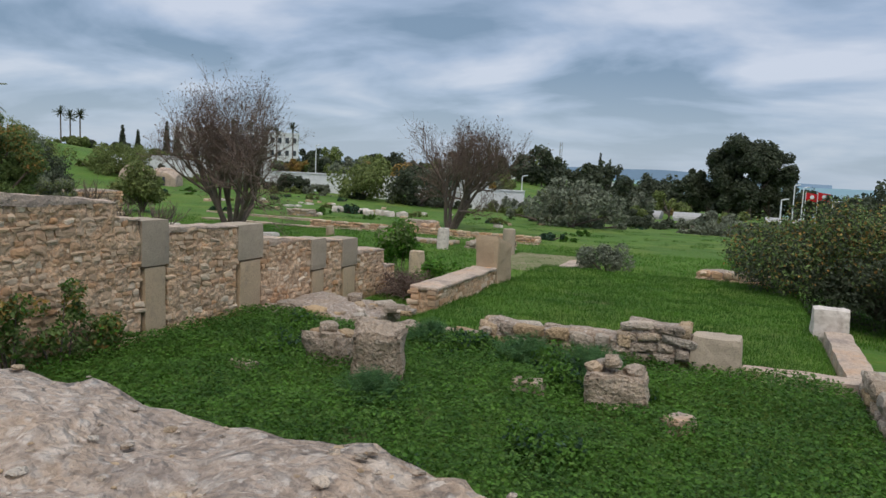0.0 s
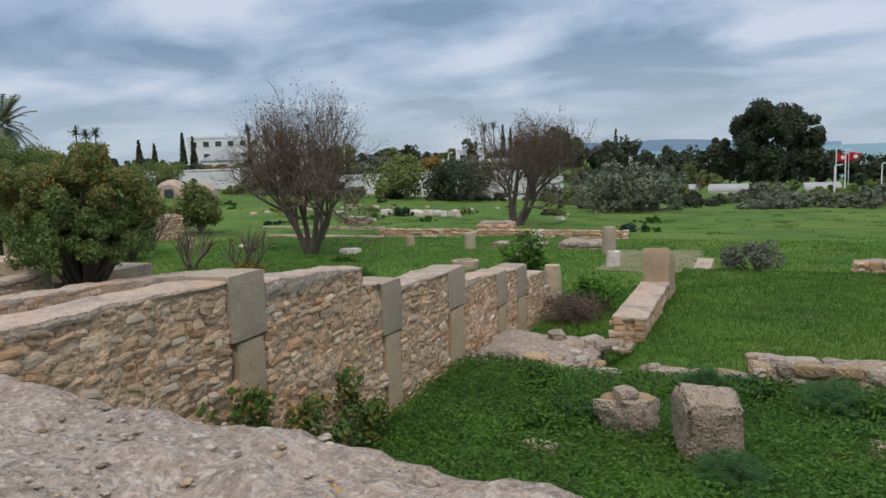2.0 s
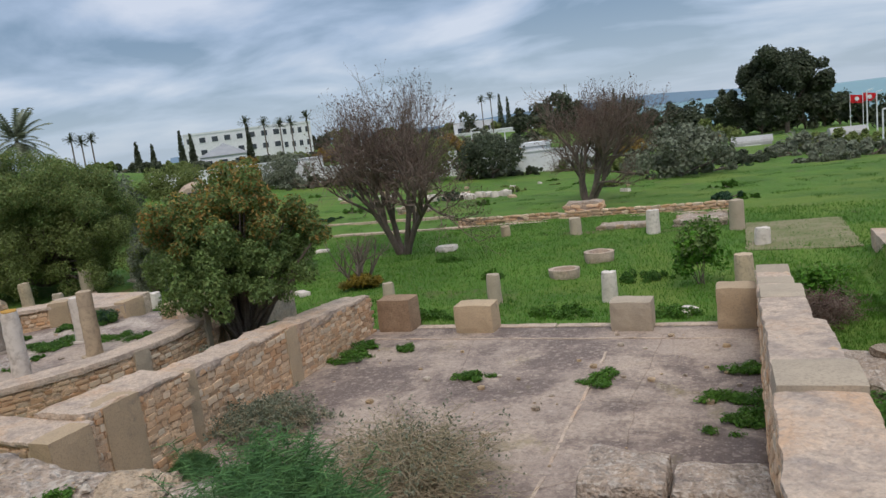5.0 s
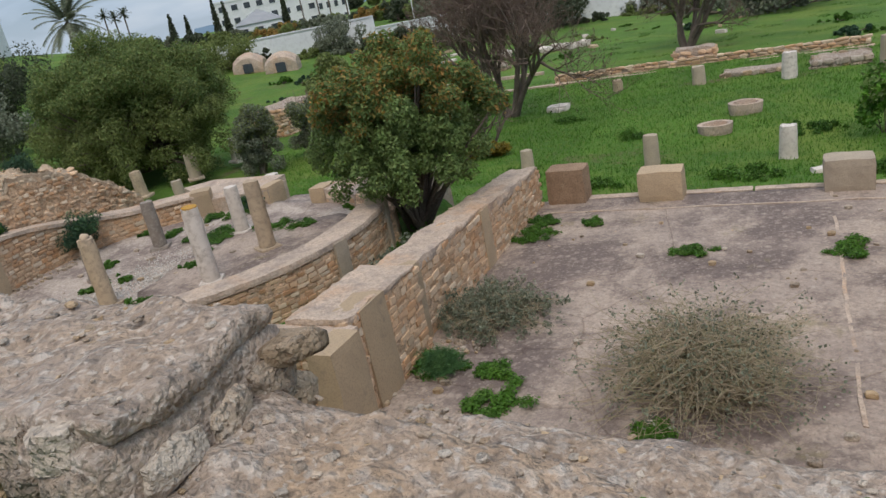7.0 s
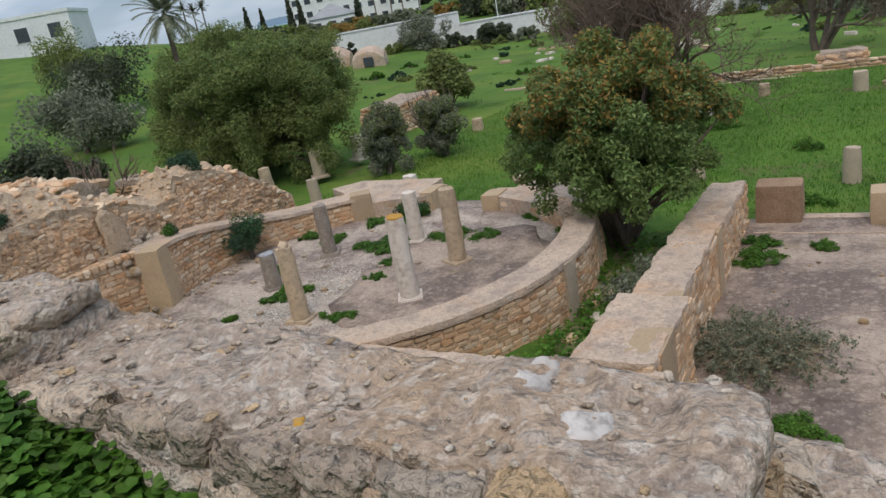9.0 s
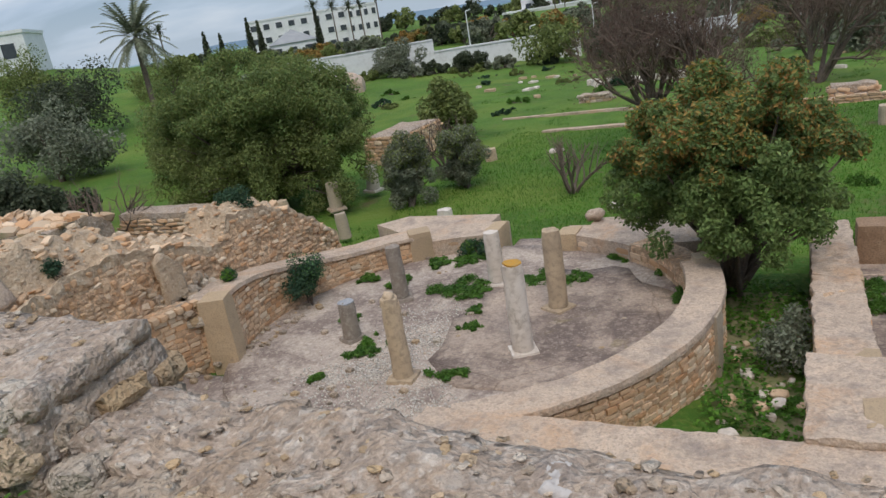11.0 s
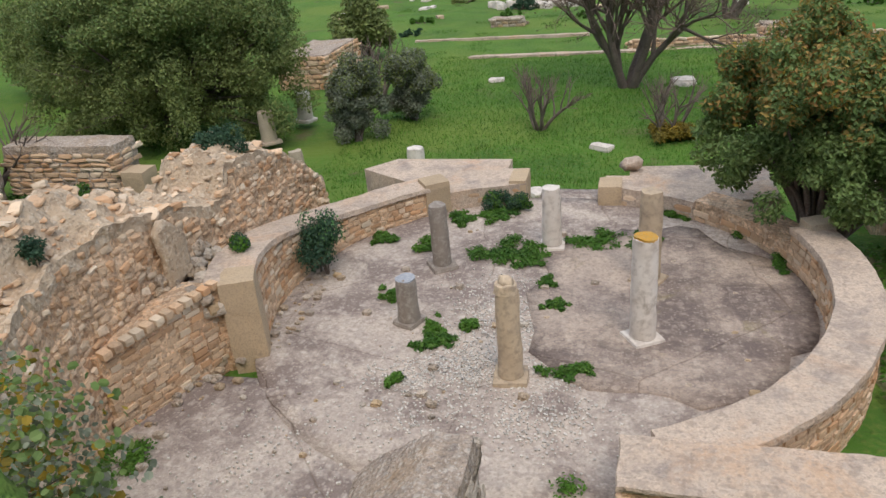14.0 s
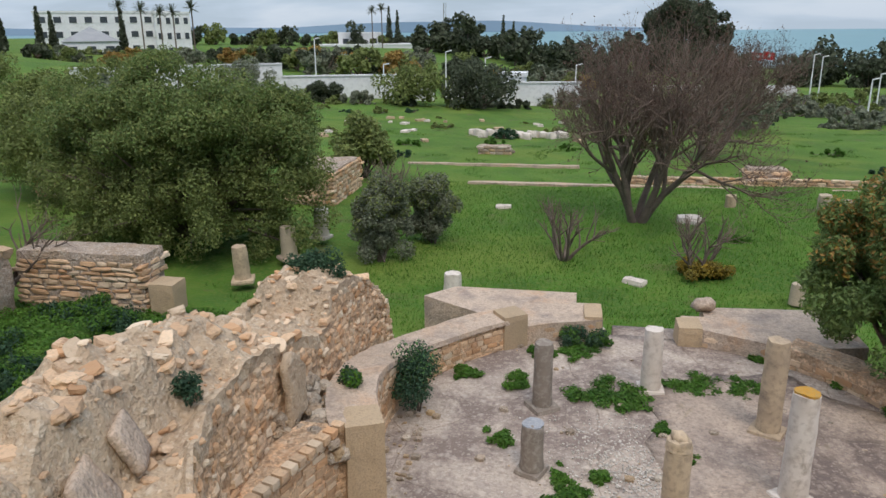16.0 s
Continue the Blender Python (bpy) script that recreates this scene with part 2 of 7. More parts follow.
M_GREYSTONE = material("grey_lichened_stone", (0.46, 0.375, 0.275), (0.385, 0.315, 0.235), (0.29, 0.24, 0.185), 3.0, 50, 0.9, 0.35, 0.12)
M_FLOOR = material("worn_concrete_floor", (0.48, 0.375, 0.29), (0.35, 0.275, 0.225), (0.27, 0.215, 0.18), 0.75, 18, 0.85, 0.5, spots=((0.165, 0.125, 0.108), 0.55, 0.45, 0.57), pebble=(38.0, 0.06), chips=(11.0, (0.50, 0.41, 0.33), (0.20, 0.155, 0.13)), cracks=0.3, moss=((0.24, 0.20, 0.09), 0.7, 0.60, 0.74))
M_APSE = material("pale_apse_floor", (0.53, 0.44, 0.36), (0.41, 0.335, 0.28), (0.31, 0.255, 0.215), 0.8, 18, 0.85, 0.5, spots=((0.22, 0.17, 0.145), 0.62, 0.46, 0.56), pebble=(38.0, 0.06), chips=(12.0, (0.60, 0.52, 0.44), (0.25, 0.195, 0.165)), cracks=0.36)
M_MOSAIC = material("mosaic_patch", (0.62, 0.58, 0.54), (0.40, 0.36, 0.33), (0.26, 0.23, 0.21), 5.0, 26, 0.8, 0.3)
M_MARBLE = material("pale_marble", (0.70, 0.63, 0.56), (0.60, 0.525, 0.455), (0.46, 0.39, 0.33), 2.2, 10, 0.75, 0.35, spots=((0.30, 0.25, 0.2), 4.0, 0.58, 0.72))
M_TANCOL = material("tan_sandstone_column", (0.52, 0.40, 0.27), (0.43, 0.33, 0.23), (0.32, 0.25, 0.18), 3.0, 14, 0.9, 0.5, 0.15, spots=((0.24, 0.19, 0.145), 3.2, 0.56, 0.70))
M_MOSAIC_CHIP = material("white_mosaic_chips", (0.58, 0.53, 0.47), (0.46, 0.42, 0.37), None, 6, 30, 0.7, 0.0, 0.25, island=True)
M_LICHEN = material("orange_lichen", (0.55, 0.27, 0.03), (0.42, 0.24, 0.06), (0.35, 0.28, 0.12), 9.0, 60, 0.9, 0.4)
M_GROUND = material("grassy_earth", (0.088, 0.185, 0.022), (0.050, 0.118, 0.016), (0.13, 0.17, 0.036), 0.35, 9, 0.95, 0.8, spots=((0.12, 0.105, 0.05), 0.55, 0.58, 0.70), thick=0.07, moss=((0.125, 0.185, 0.03), 0.16, 0.48, 0.62))
M_EARTH = material("sandy_earth", (0.27, 0.225, 0.14), (0.16, 0.165, 0.07), (0.10, 0.15, 0.04), 1.2, 12, 0.95, 0.5)
M_GRASS = leaf_material("grass_blades", (0.096, 0.235, 0.024), (0.058, 0.160, 0.018), (0.145, 0.225, 0.038))
M_CLOVER = leaf_material("clover_leaves", (0.090, 0.202, 0.022), (0.044, 0.116, 0.016), (0.135, 0.23, 0.047))
M_BLUELEAF = leaf_material("dark_blue_green_leaves", (0.050, 0.105, 0.055), (0.030, 0.068, 0.040), (0.085, 0.14, 0.07))
M_LEAF_DARK = leaf_material("dark_evergreen_leaves", (0.20, 0.245, 0.078), (0.13, 0.172, 0.055), (0.28, 0.29, 0.09))
M_BROWNBLOCK = material("brown_stained_stone", (0.27, 0.175, 0.11), (0.35, 0.235, 0.15), (0.18, 0.12, 0.08), 2.2, 30, 0.9, 0.4, spots=((0.45, 0.34, 0.22), 2.0, 0.58, 0.68))
M_LEAF_MID = leaf_material("glossy_shrub_leaves", (0.165, 0.24, 0.072), (0.112, 0.176, 0.053), (0.235, 0.29, 0.096), 0.5)
M_LEAF_RED = leaf_material("reddening_leaves", (0.40, 0.22, 0.07), (0.30, 0.21, 0.06), (0.25, 0.25, 0.07))
M_LEAF_OLIVE = leaf_material("olive_leaves", (0.22, 0.24, 0.16), (0.15, 0.17, 0.115), (0.30, 0.31, 0.23))
M_LEAF_YEL = leaf_material("yellow_leaves", (0.30, 0.20, 0.02), (0.20, 0.16, 0.03), (0.12, 0.12, 0.03))
M_LEAF_DRY = leaf_material("dry_brown_leaves", (0.15, 0.088, 0.066), (0.11, 0.07, 0.055), (0.18, 0.11, 0.08))
M_FENNEL = leaf_material("fennel_fronds", (0.12, 0.25, 0.085), (0.085, 0.19, 0.07), (0.16, 0.29, 0.09))
M_LEAF_FAR = leaf_material("distant_tree_leaves", (0.082, 0.10, 0.058), (0.058, 0.074, 0.044), (0.115, 0.125, 0.07))
M_BARK = material("grey_brown_bark", (0.16, 0.125, 0.10), (0.11, 0.085, 0.07), (0.21, 0.17, 0.14), 4, 30, 0.95, 0.5)
M_TWIG = material("dry_twigs", (0.20, 0.145, 0.115), (0.14, 0.10, 0.08), (0.26, 0.20, 0.16), 4, 30, 0.95, 0.0)
M_STRAW = material("straw_twigs", (0.40, 0.315, 0.22), (0.29, 0.235, 0.15), (0.25, 0.25, 0.12), 3, 20, 0.95, 0.0)
M_WHITE = material("whitewashed_wall", (0.78, 0.78, 0.78), (0.70, 0.71, 0.72), (0.62, 0.62, 0.62), 0.3, 3, 0.85, 0.05)
M_GREYWALL = material("grey_rendered_wall", (0.42, 0.41, 0.39), (0.36, 0.35, 0.33), (0.30, 0.29, 0.28), 0.5, 4, 0.9, 0.1)
M_ROOF = material("grey_roof", (0.33, 0.34, 0.35), (0.28, 0.29, 0.30), None, 0.5, 4, 0.8, 0.1)
M_PANE = material("dark_window_pane", (0.05, 0.06, 0.07), (0.07, 0.08, 0.09), None, 1, 5, 0.15, 0.0)
M_METAL = material("grey_painted_metal", (0.40, 0.40, 0.40), (0.33, 0.33, 0.33), None, 2, 9, 0.5, 0.0, metal=0.3)
M_RED = material("red_flag_cloth", (0.62, 0.02, 0.025), (0.52, 0.02, 0.025), None, 2, 20, 0.8, 0.0)
M_SEA = material("sea_water", (0.10, 0.25, 0.27), (0.09, 0.22, 0.25), (0.12, 0.27, 0.29), 0.004, 0.03, 0.35, 0.0)
# haze of the distance is part of this blue base colour
M_HILL = material("haze_tinted_hills", (0.20, 0.28, 0.36), (0.18, 0.26, 0.34), None, 0.002, 0.02, 1.0, 0.0)

# ---- mesh helpers ----


def geo(name, verts, faces, mat, smooth=False):
    me = bpy.data.meshes.new(name)
    v = np.asarray(verts, dtype=float) * U
    me.from_pydata(v.tolist(), [], faces if isinstance(faces, list) else faces.tolist())
    me.materials.append(mat)
    if smooth:
        me.polygons.foreach_set("use_smooth", [True] * len(me.polygons))
    me.update()
    return me


def at(x, y, z, rx=0, ry=0, rz=0):
    return pose(x * U, y * U, z * U, rx, ry, rz)


def thing(name, m, label, category, group="", kind=""):
    ob = new(name)
    ob.matrix_world = m
    return tagged(ob, label, category, group, kind)


def part(name, me, parent, m=None, label=""):
    ob = new(name, me)
    ob.parent = parent
    if m is not None:
        ob.matrix_basis = m
    if label:
        ob["label"] = label
    return ob


def solo(name, me, label, category, m=None, group="", kind=""):
    ob = new(name, me)
    if m is not None:
        ob.matrix_world = m
    return tagged(ob, label, category, group, kind)


def wob(p, s, amp, seed):
    """A smooth random offset of a point."""
    q = Vector((p[0] * s + seed * 7.13, p[1] * s - seed * 3.7, p[2] * s + seed * 1.9))
    n = noise.noise_vector(q)
    return (p[0] + n.x * amp, p[1] + n.y * amp, p[2] + n.z * amp)


def block(x0, x1, y0, y1, z0, z1, cell=0.12, amp=0.02, r=0.03, seed=0, freq=3.0, top=None):
    """A weathered block: a cut-up box with rounded edges and a worn surface. top(x, y): height of the upper face."""
    n = [max(2, min(90, int(round(d / cell)))) for d in (x1 - x0, y1 - y0, z1 - z0)]
    lo, size = (x0, y0, z0), (x1 - x0, y1 - y0, z1 - z0)
    index, verts, faces = {}, [], []

    def vid(i, j, k):
        key = (i, j, k)
        if key not in index:
            f = [i / n[0], j / n[1], k / n[2]]
            p = [lo[a] + size[a] * f[a] for a in range(3)]
            if top:
                p[2] = z0 + (top(p[0], p[1]) - z0) * f[2]
            on = [(f[a] == 0) or (f[a] == 1) for a in range(3)]
            if sum(on) > 1 and r:
                for a in range(3):
                    if on[a]:
                        p[a] += (r if f[a] == 0 else -r) * (0.35 if sum(on) == 2 else 0.5)
            q = wob(p, freq, amp, seed)
            q = wob(q, freq * 3.1, amp * 0.45, seed + 5)
            index[key] = len(verts)
            verts.append(q)
        return index[key]

    for a, b, c in ((0, 1, 2), (1, 2, 0), (2, 0, 1)):
        for i in range(n[a]):
            for j in range(n[b]):
                for side in (0, n[c]):
                    quad = []
                    for di, dj in ((0, 0), (1, 0), (1, 1), (0, 1)):
                        k = [0, 0, 0]
                        k[a], k[b], k[c] = i + di, j + dj, side
                        quad.append(vid(*k))
                    faces.append(quad if side else quad[::-1])
    return verts, faces


def merge(items):
    verts, faces = [], []
    for v, f in items:
        o = len(verts)
        verts += list(v)
        faces += [[i + o for i in q] for q in f]
    return verts, faces


def stone_variant(seed):
    """A rough little stone in a unit box."""
    v, f = block(-0.5, 0.5, -0.5, 0.5, -0.5, 0.5, 0.34, 0.15, 0.2, seed, 1.6)
    return v, f


VARIANTS = [stone_variant(s) for s in range(10)]
ME_RUBBLE = [geo("stone", v, f, M_RUBBLE) for v, f in VARIANTS]
ROUGHS = [block(-0.5, 0.5, -0.5, 0.5, -0.5, 0.5, 0.34, 0.16, 0.2, s + 70, 1.9) for s in range(10)]
ME_ROUGH = [geo("stone", v, f, M_ROUGH, k % 2 == 0) for k, (v, f) in enumerate(ROUGHS)]


def brick_variant(seed):
    return block(-0.5, 0.5, -0.5, 0.5, -0.5, 0.5, 0.5, 0.06, 0.14, seed + 40, 1.5)


BRICKS = [brick_variant(s) for s in range(6)]
ME_BRICK = [geo("brick", v, f, M_RUBBLE) for v, f in BRICKS]


def lay(owner, spots, kind, name, limit, joined_name):
    """Stones as parts up to limit, the rest joined. spots: (place, (sx, sy, sz), turn)."""
    meshes, raw, mj = {"rubble": (ME_RUBBLE, VARIANTS, M_RUBBLE_J), "rough": (ME_ROUGH, ROUGHS, M_ROUGH_J), "brick": (ME_BRICK, BRICKS, M_RUBBLE_J)}[kind]
    rng = random.Random(len(spots))
    back = owner.matrix_world.inverted()
    rest = []
    for i, (p, s, e) in enumerate(spots):
        k = rng.randrange(len(meshes))
        m = back @ Matrix.LocRotScale(Vector(p) * U, Euler(e), Vector(s))
        if i < limit:
            part(name, meshes[k], owner, m)
        else:
            rest.append((np.array(raw[k][0]), raw[k][1], m))
    if rest:
        V, F, o = [], [], 0
        for v, f, m in rest:
            mm = np.array(m)
            V.append((v * U) @ mm[:3, :3].T + mm[:3, 3])
            F += [[i + o for i in q] for q in f]
            o += len(v)
        ob = part(joined_name, geo(joined_name, np.concatenate(V) / U, F, mj), owner)
        ob["kind"] = "stuff"


def face_spots(p0, p1, zlow, ztop, out, rng, w=(0.10, 0.24), h=(0.06, 0.12), depth=0.10, proud=0.01, gap=0.012, fill=0.95, tilt=0.12, slope=0.0):
    """Stones in uneven courses on the upright face from p0 to p1 (x, y); out: the face's outward side; zlow, ztop: heights by length along it."""
    p0, p1 = Vector((p0[0], p0[1], 0)), Vector((p1[0], p1[1], 0))
    along = p1 - p0
    length = along.length
    ang = math.atan2(along.y, along.x)
    zs = min(zlow(s * length / 10) for s in range(11)) - abs(slope) * length
    zmax = max(ztop(s * length / 10) for s in range(11)) + abs(slope) * length
    out_v = Vector(out).normalized()
    spots = []
    z = zs
    while z < zmax:
        ch = rng.uniform(*h)
        s = -rng.uniform(0, w[0])
        while s < length:
            cw = rng.uniform(*w)
            mid_s = s + cw / 2
            zc = z + slope * mid_s
            if 0 < mid_s < length and zlow(mid_s) - 0.02 < zc + ch * 0.3 and zc + ch * 0.85 < ztop(mid_s) and rng.random() < fill:
                p = p0 + along * (mid_s / length) + out_v * (proud - depth / 2 + rng.uniform(-0.008, 0.012))
                spots.append(((p.x, p.y, zc + ch / 2 + rng.uniform(-0.01, 0.01)), (cw - gap, depth, ch - gap), (rng.uniform(-tilt, tilt) * 0.4, rng.uniform(-tilt, tilt) - math.atan(slope), ang)))
            s += cw
        z += ch
    rng.shuffle(spots)
    return spots

# ---- ground ----


def sm(v, a, b):
    t = min(1.0, max(0.0, (v - a) / (b - a)))
    return t * t * (3 - 2 * t)


def eye_line(x):
    return 1.75 - 0.1314 * min(1.0, max(-26.0, x))


def zone(x, y, x0, x1, y0, y1, s):
    return sm(x, x0 - s, x0 + s) * (1 - sm(x, x1 - s, x1 + s)) * sm(y, y0 - s, y0 + s) * (1 - sm(y, y1 - s, y1 + s))


def ground(x, y):
    z = -0.72 - 0.28 * sm(y, 12.3, 15.5) - 0.035 * max(0.0, min(y, 330) - 27) * sm(x, -48, -8) + 0.032 * max(0.0, min(-x, 120) - 30)
    z += 0.085 * max(0.0, min(-x, 120) - 46) * (1 - sm(y, 58, 84)) * sm(y, 8, 24)
    z += 0.10 * noise.noise(Vector((x * 0.12, y * 0.12, 0))) * sm(y, 14, 20)
    z -= 22 * sm(y, 300, 420) + 20 * sm(x, 60, 160)
    for x0, x1, y0, y1, zz, s in (
        (-4.6, 1.2, 8.9, 17.2, -0.45, 0.25),
        (-6.6, 1.3, -2.0, 8.7, -0.40, 0.2),
        (-13.8, -6.6, -2.0, 12.1, -0.82, 0.15),
        (-15.2, -13.8, -2.0, 11.2, -0.42, 0.15),
        (-22.0, -15.1, -2.0, 11.9, -0.30, 0.2),
        (-40.0, -22.6, -2.0, 12.0, -0.55, 0.4),
    ):
        k = zone(x, y, x0, x1, y0, y1, s)
        z = z * (1 - k) + zz * k
    # the raised path along which one walks
    edge = 1.32 + 0.25 * sm(x, -4, -7) * (1 - sm(x, -11, -10)) + 0.4 * (1 - sm(x, -18.6, -17.8))
    k = (1 - sm(y, edge - 0.12, edge + 0.16)) * sm(y, -40, -30)
    if x < -17.8:
        k = max(k, 0.55 * (1 - sm(y, edge + 0.1, 4.4)) * sm(y, -40, -30) * (1 - sm(x, -19.0, -17.8)))
    k *= sm(x, -60, -40) * (1 - sm(x, 6, 14))
    path = eye_line(x) - 1.14 - 0.28 * sm(x, -5.0, -2.5) + (0.27 + 0.08 * sm(x, -13.0, -13.8) * (1 - sm(x, -14.4, -15.2))) * sm(y, 0.3, 0.9)
    z = z * (1 - k) + path * k
    near = sm(y, -8, -2) * (1 - sm(y, 30, 60)) * sm(x, -50, -35) * (1 - sm(x, 6, 16))
    z += near * (0.045 * noise.noise(Vector((x * 1.3, y * 1.3, 3))) + 0.02 * noise.noise(Vector((x * 4, y * 4, 9))))
    return z


def spread(fine0, fine1, step, far):
    c = list(np.arange(fine0, fine1 + 1e-6, step))
    d, v = step, fine1
    while v < far:
        d *= 1.22
        v += d
        c.append(min(v, far))
    d, v = step, fine0
    left = []
    while v > -far:
        d *= 1.22
        v -= d
        left.append(max(v, -far))
    return left[::-1] + c


gx, gy = spread(-30, 5, 0.16, 3400), spread(-1, 27, 0.16, 3400)
nx, ny = len(gx), len(gy)
gv = [(x, y, ground(x, y)) for y in gy for x in gx]
gi = np.arange(nx * ny).reshape(ny, nx)
gf = np.stack([gi[:-1, :-1], gi[:-1, 1:], gi[1:, 1:], gi[1:, :-1]], -1).reshape(-1, 4)
solo("ground", geo("ground", gv, gf, M_GROUND, True), "uneven green grassy ground sloping down to the sea", "ground", kind="structure")
solo("sea", geo("sea", [(-3400, 230, -14), (3400, 230, -14), (3400, 3500, -14), (-3400, 3500, -14)], [[0, 1, 2, 3]], M_SEA), "calm turquoise grey sea under cloud", "water", kind="structure")

rng = random.Random(4)

# ---- the wall beside the path ----
PATH_WALL = [
    (-3.1, 0.7, 0.70, 1.36, 1.22, 1.08),
    (-6.9, -3.15, 0.78, 1.74, 1.58, 1.40),
    (-10.8, -8.3, 0.95, 1.64, 2.34, 1.86),
    (-10.75, -8.0, 1.66, 2.25, 1.86, 1.72),
    (-8.3, -6.9, 0.95, 1.7, 1.78, 1.48),
    (-12.05, -10.8, 1.04, 1.72, 2.58, 2.55),
    (-13.9, -12.05, 1.03, 1.50, 2.89, 2.84),
    (-15.84, -13.9, 1.06, 1.46, 3.05, 3.02),
    (-17.7, -15.84, 1.02, 1.52, 3.27, 3.24),
]
for n, (x0, x1, y0, y1, za, zb) in enumerate(PATH_WALL):
    wall = thing("rubble_wall", at((x0 + x1) / 2, (y0 + y1) / 2, 0), "low ruined rubble wall of beige limestone with worn lichened top beside the path", "wall", "ruined walls along the path")

    def top(x, y):
        f = (x - x0) / (x1 - x0)
        return za + (zb - za) * f + 0.04 * noise.noise(Vector((x * 2.3, y * 2.3, n))) + 0.016 * noise.noise(Vector((x * 8, y * 8, n)))

    lowest = min(ground(x0, y1 + 0.35), ground(x1, y1 + 0.35)) - 0.15
    v, f = block(x0, x1, y0, y1, lowest, zb, 0.05, 0.02, 0.03, n + 2, 4.0, lambda x, y: top(x, y) - 0.05)
    # fine only at the top: the hidden sides are coarse
    cx, cy = (x0 + x1) / 2, (y0 + y1) / 2
    back = [(p[0] - cx, p[1] - cy, p[2]) for p in v]
    v, fc = block(x0 - 0.01, x1 + 0.01, y0 + 0.05, y1 - 0.03, -0.075, 0.0, 0.034, 0.03, 0.02, n + 12, 6.5)
    crust = [(p[0] - cx, p[1] - cy, p[2] + top(p[0], p[1]) + 0.012) for p in v]
    part("capping", geo("capping", crust, fc, M_TOP, True), wall, None, "broken pebbly mortar crust")
    part("core", geo("core", back, f, M_TOP, True), wall)
    spots = []
    tz = lambda s: top(x0 + s, y0) - 0.09
    spots += face_spots((x0, y0), (x1, y0), lambda s: eye_line(x0 + s) - 1.15, tz, (0, -1, 0), rng, (0.11, 0.25), (0.09, 0.15), 0.18, 0.03, -0.006, 0.99, 0.09, (zb - za) / (x1 - x0))
    spots += face_spots((x0, y1), (x1, y1), lambda s: max(lowest, top(x0 + s, y1) - 1.1), tz, (0, 1, 0), rng, (0.14, 0.34), (0.09, 0.17), 0.16, 0.03, 0.01, 0.97, 0.2)
    for ex, sgn in ((x0, -1), (x1, 1)):
        spots += face_spots((ex, y0), (ex, y1), lambda s: zb - 0.7, lambda s: top(ex, y0 + s) - 0.04, (sgn, 0, 0), rng, (0.12, 0.3), (0.09, 0.16), 0.16, 0.03, 0.01, 0.97, 0.2)
    # stones set in the top
    for _ in range(int(120 * (x1 - x0))):
        x, y = rng.uniform(x0 + 0.03, x1 - 0.03), rng.uniform(y0 + 0.03, y1 - 0.03)
        d = rng.choice((0.01, 0.012, 0.014, 0.018, 0.022, 0.03))
        spots.append(((x, y, top(x, y) + 0.012), (d * rng.uniform(0.8, 1.5), d * rng.uniform(0.7, 1.1), d * 0.35), (rng.uniform(-0.2, 0.2), rng.uniform(-0.2, 0.2), rng.uniform(0, 6.3))))
    rng.shuffle(spots)
    # the edge course, flush with the top
    edge_row = []
    for ye, sgn in ((y0, -1), (y1, 1)):
        s = 0.0 if sgn < 0 else 9.0
        while s < x1 - x0 - 0.1:
            w_ = min(rng.uniform(0.12, 0.27), x1 - x0 - s)
            h_ = rng.uniform(0.09, 0.13)
            xm = x0 + s + w_ / 2
            edge_row.append(((xm, ye - sgn * (0.09 - rng.uniform(0.0, 0.03)), top(xm, ye) - h_ / 2 + rng.uniform(-0.02, 0.008)), (w_ * 1.02, 0.19, h_ * 1.1), (rng.uniform(-0.08, 0.08), rng.uniform(-0.08, 0.08), rng.uniform(-0.12, 0.12))))
            s += w_
    spots = edge_row + spots
    lay(wall, spots, "rough", "stone", 170, "rubble_fill")

# loose big stones on the stepped tops
for x, y, z, sx, sy, sz, rz in ((-10.98, 1.5, 2.40, 0.26, 0.2, 0.13, 25), (-9.05, 2.1, 1.66, 0.3, 0.22, 0.18, 12),
                               (-8.72, 2.1, 1.64, 0.26, 0.22, 0.18, -20), (-7.95, 1.9, 1.5, 0.3, 0.24, 0.16, 15),
                               (-3.22, 1.2, 1.2, 0.2, 0.3, 0.16, 5), (-3.25, 1.6, 1.18, 0.28, 0.2, 0.16, 20)):
    v, f = block(-0.5, 0.5, -0.5, 0.5, -0.5, 0.5, 0.1, 0.14, 0.22, x, 1.9)
    v = [(p[0] * sx, p[1] * sy, p[2] * sz) for p in v]
    solo("loose_stone", geo("loose_stone", v, f, M_ROUGH, True), "rough weathered limestone block lying on the wall top", "stone", at(x, y, z + sz * 0.3, 0, 0, rz), "loose stones on the walls")

# broken lumps along the far edge of the stepped part
r = random.Random(61)
for k in range(26):
    x, y = r.uniform(-8.25, -6.95), r.uniform(1.35, 1.75)
    d = r.uniform(0.09, 0.24)
    z = 1.78 - 0.30 * (x + 8.3) / 1.4
    v, f = block(-0.5, 0.5, -0.5, 0.5, -0.5, 0.5, 0.17, 0.16, 0.2, k + 20, 2.1)
    solo("loose_stone", geo("loose_stone", [(p[0] * d * 1.4, p[1] * d, p[2] * d * 0.75) for p in v], f, M_TOP if k % 3 else M_ROUGH, True), "broken lump of rubble masonry on the wall top", "stone", at(x, y, z + d * 0.12, r.uniform(-20, 20), r.uniform(-20, 20), r.uniform(0, 360)), "broken lumps on the wall")
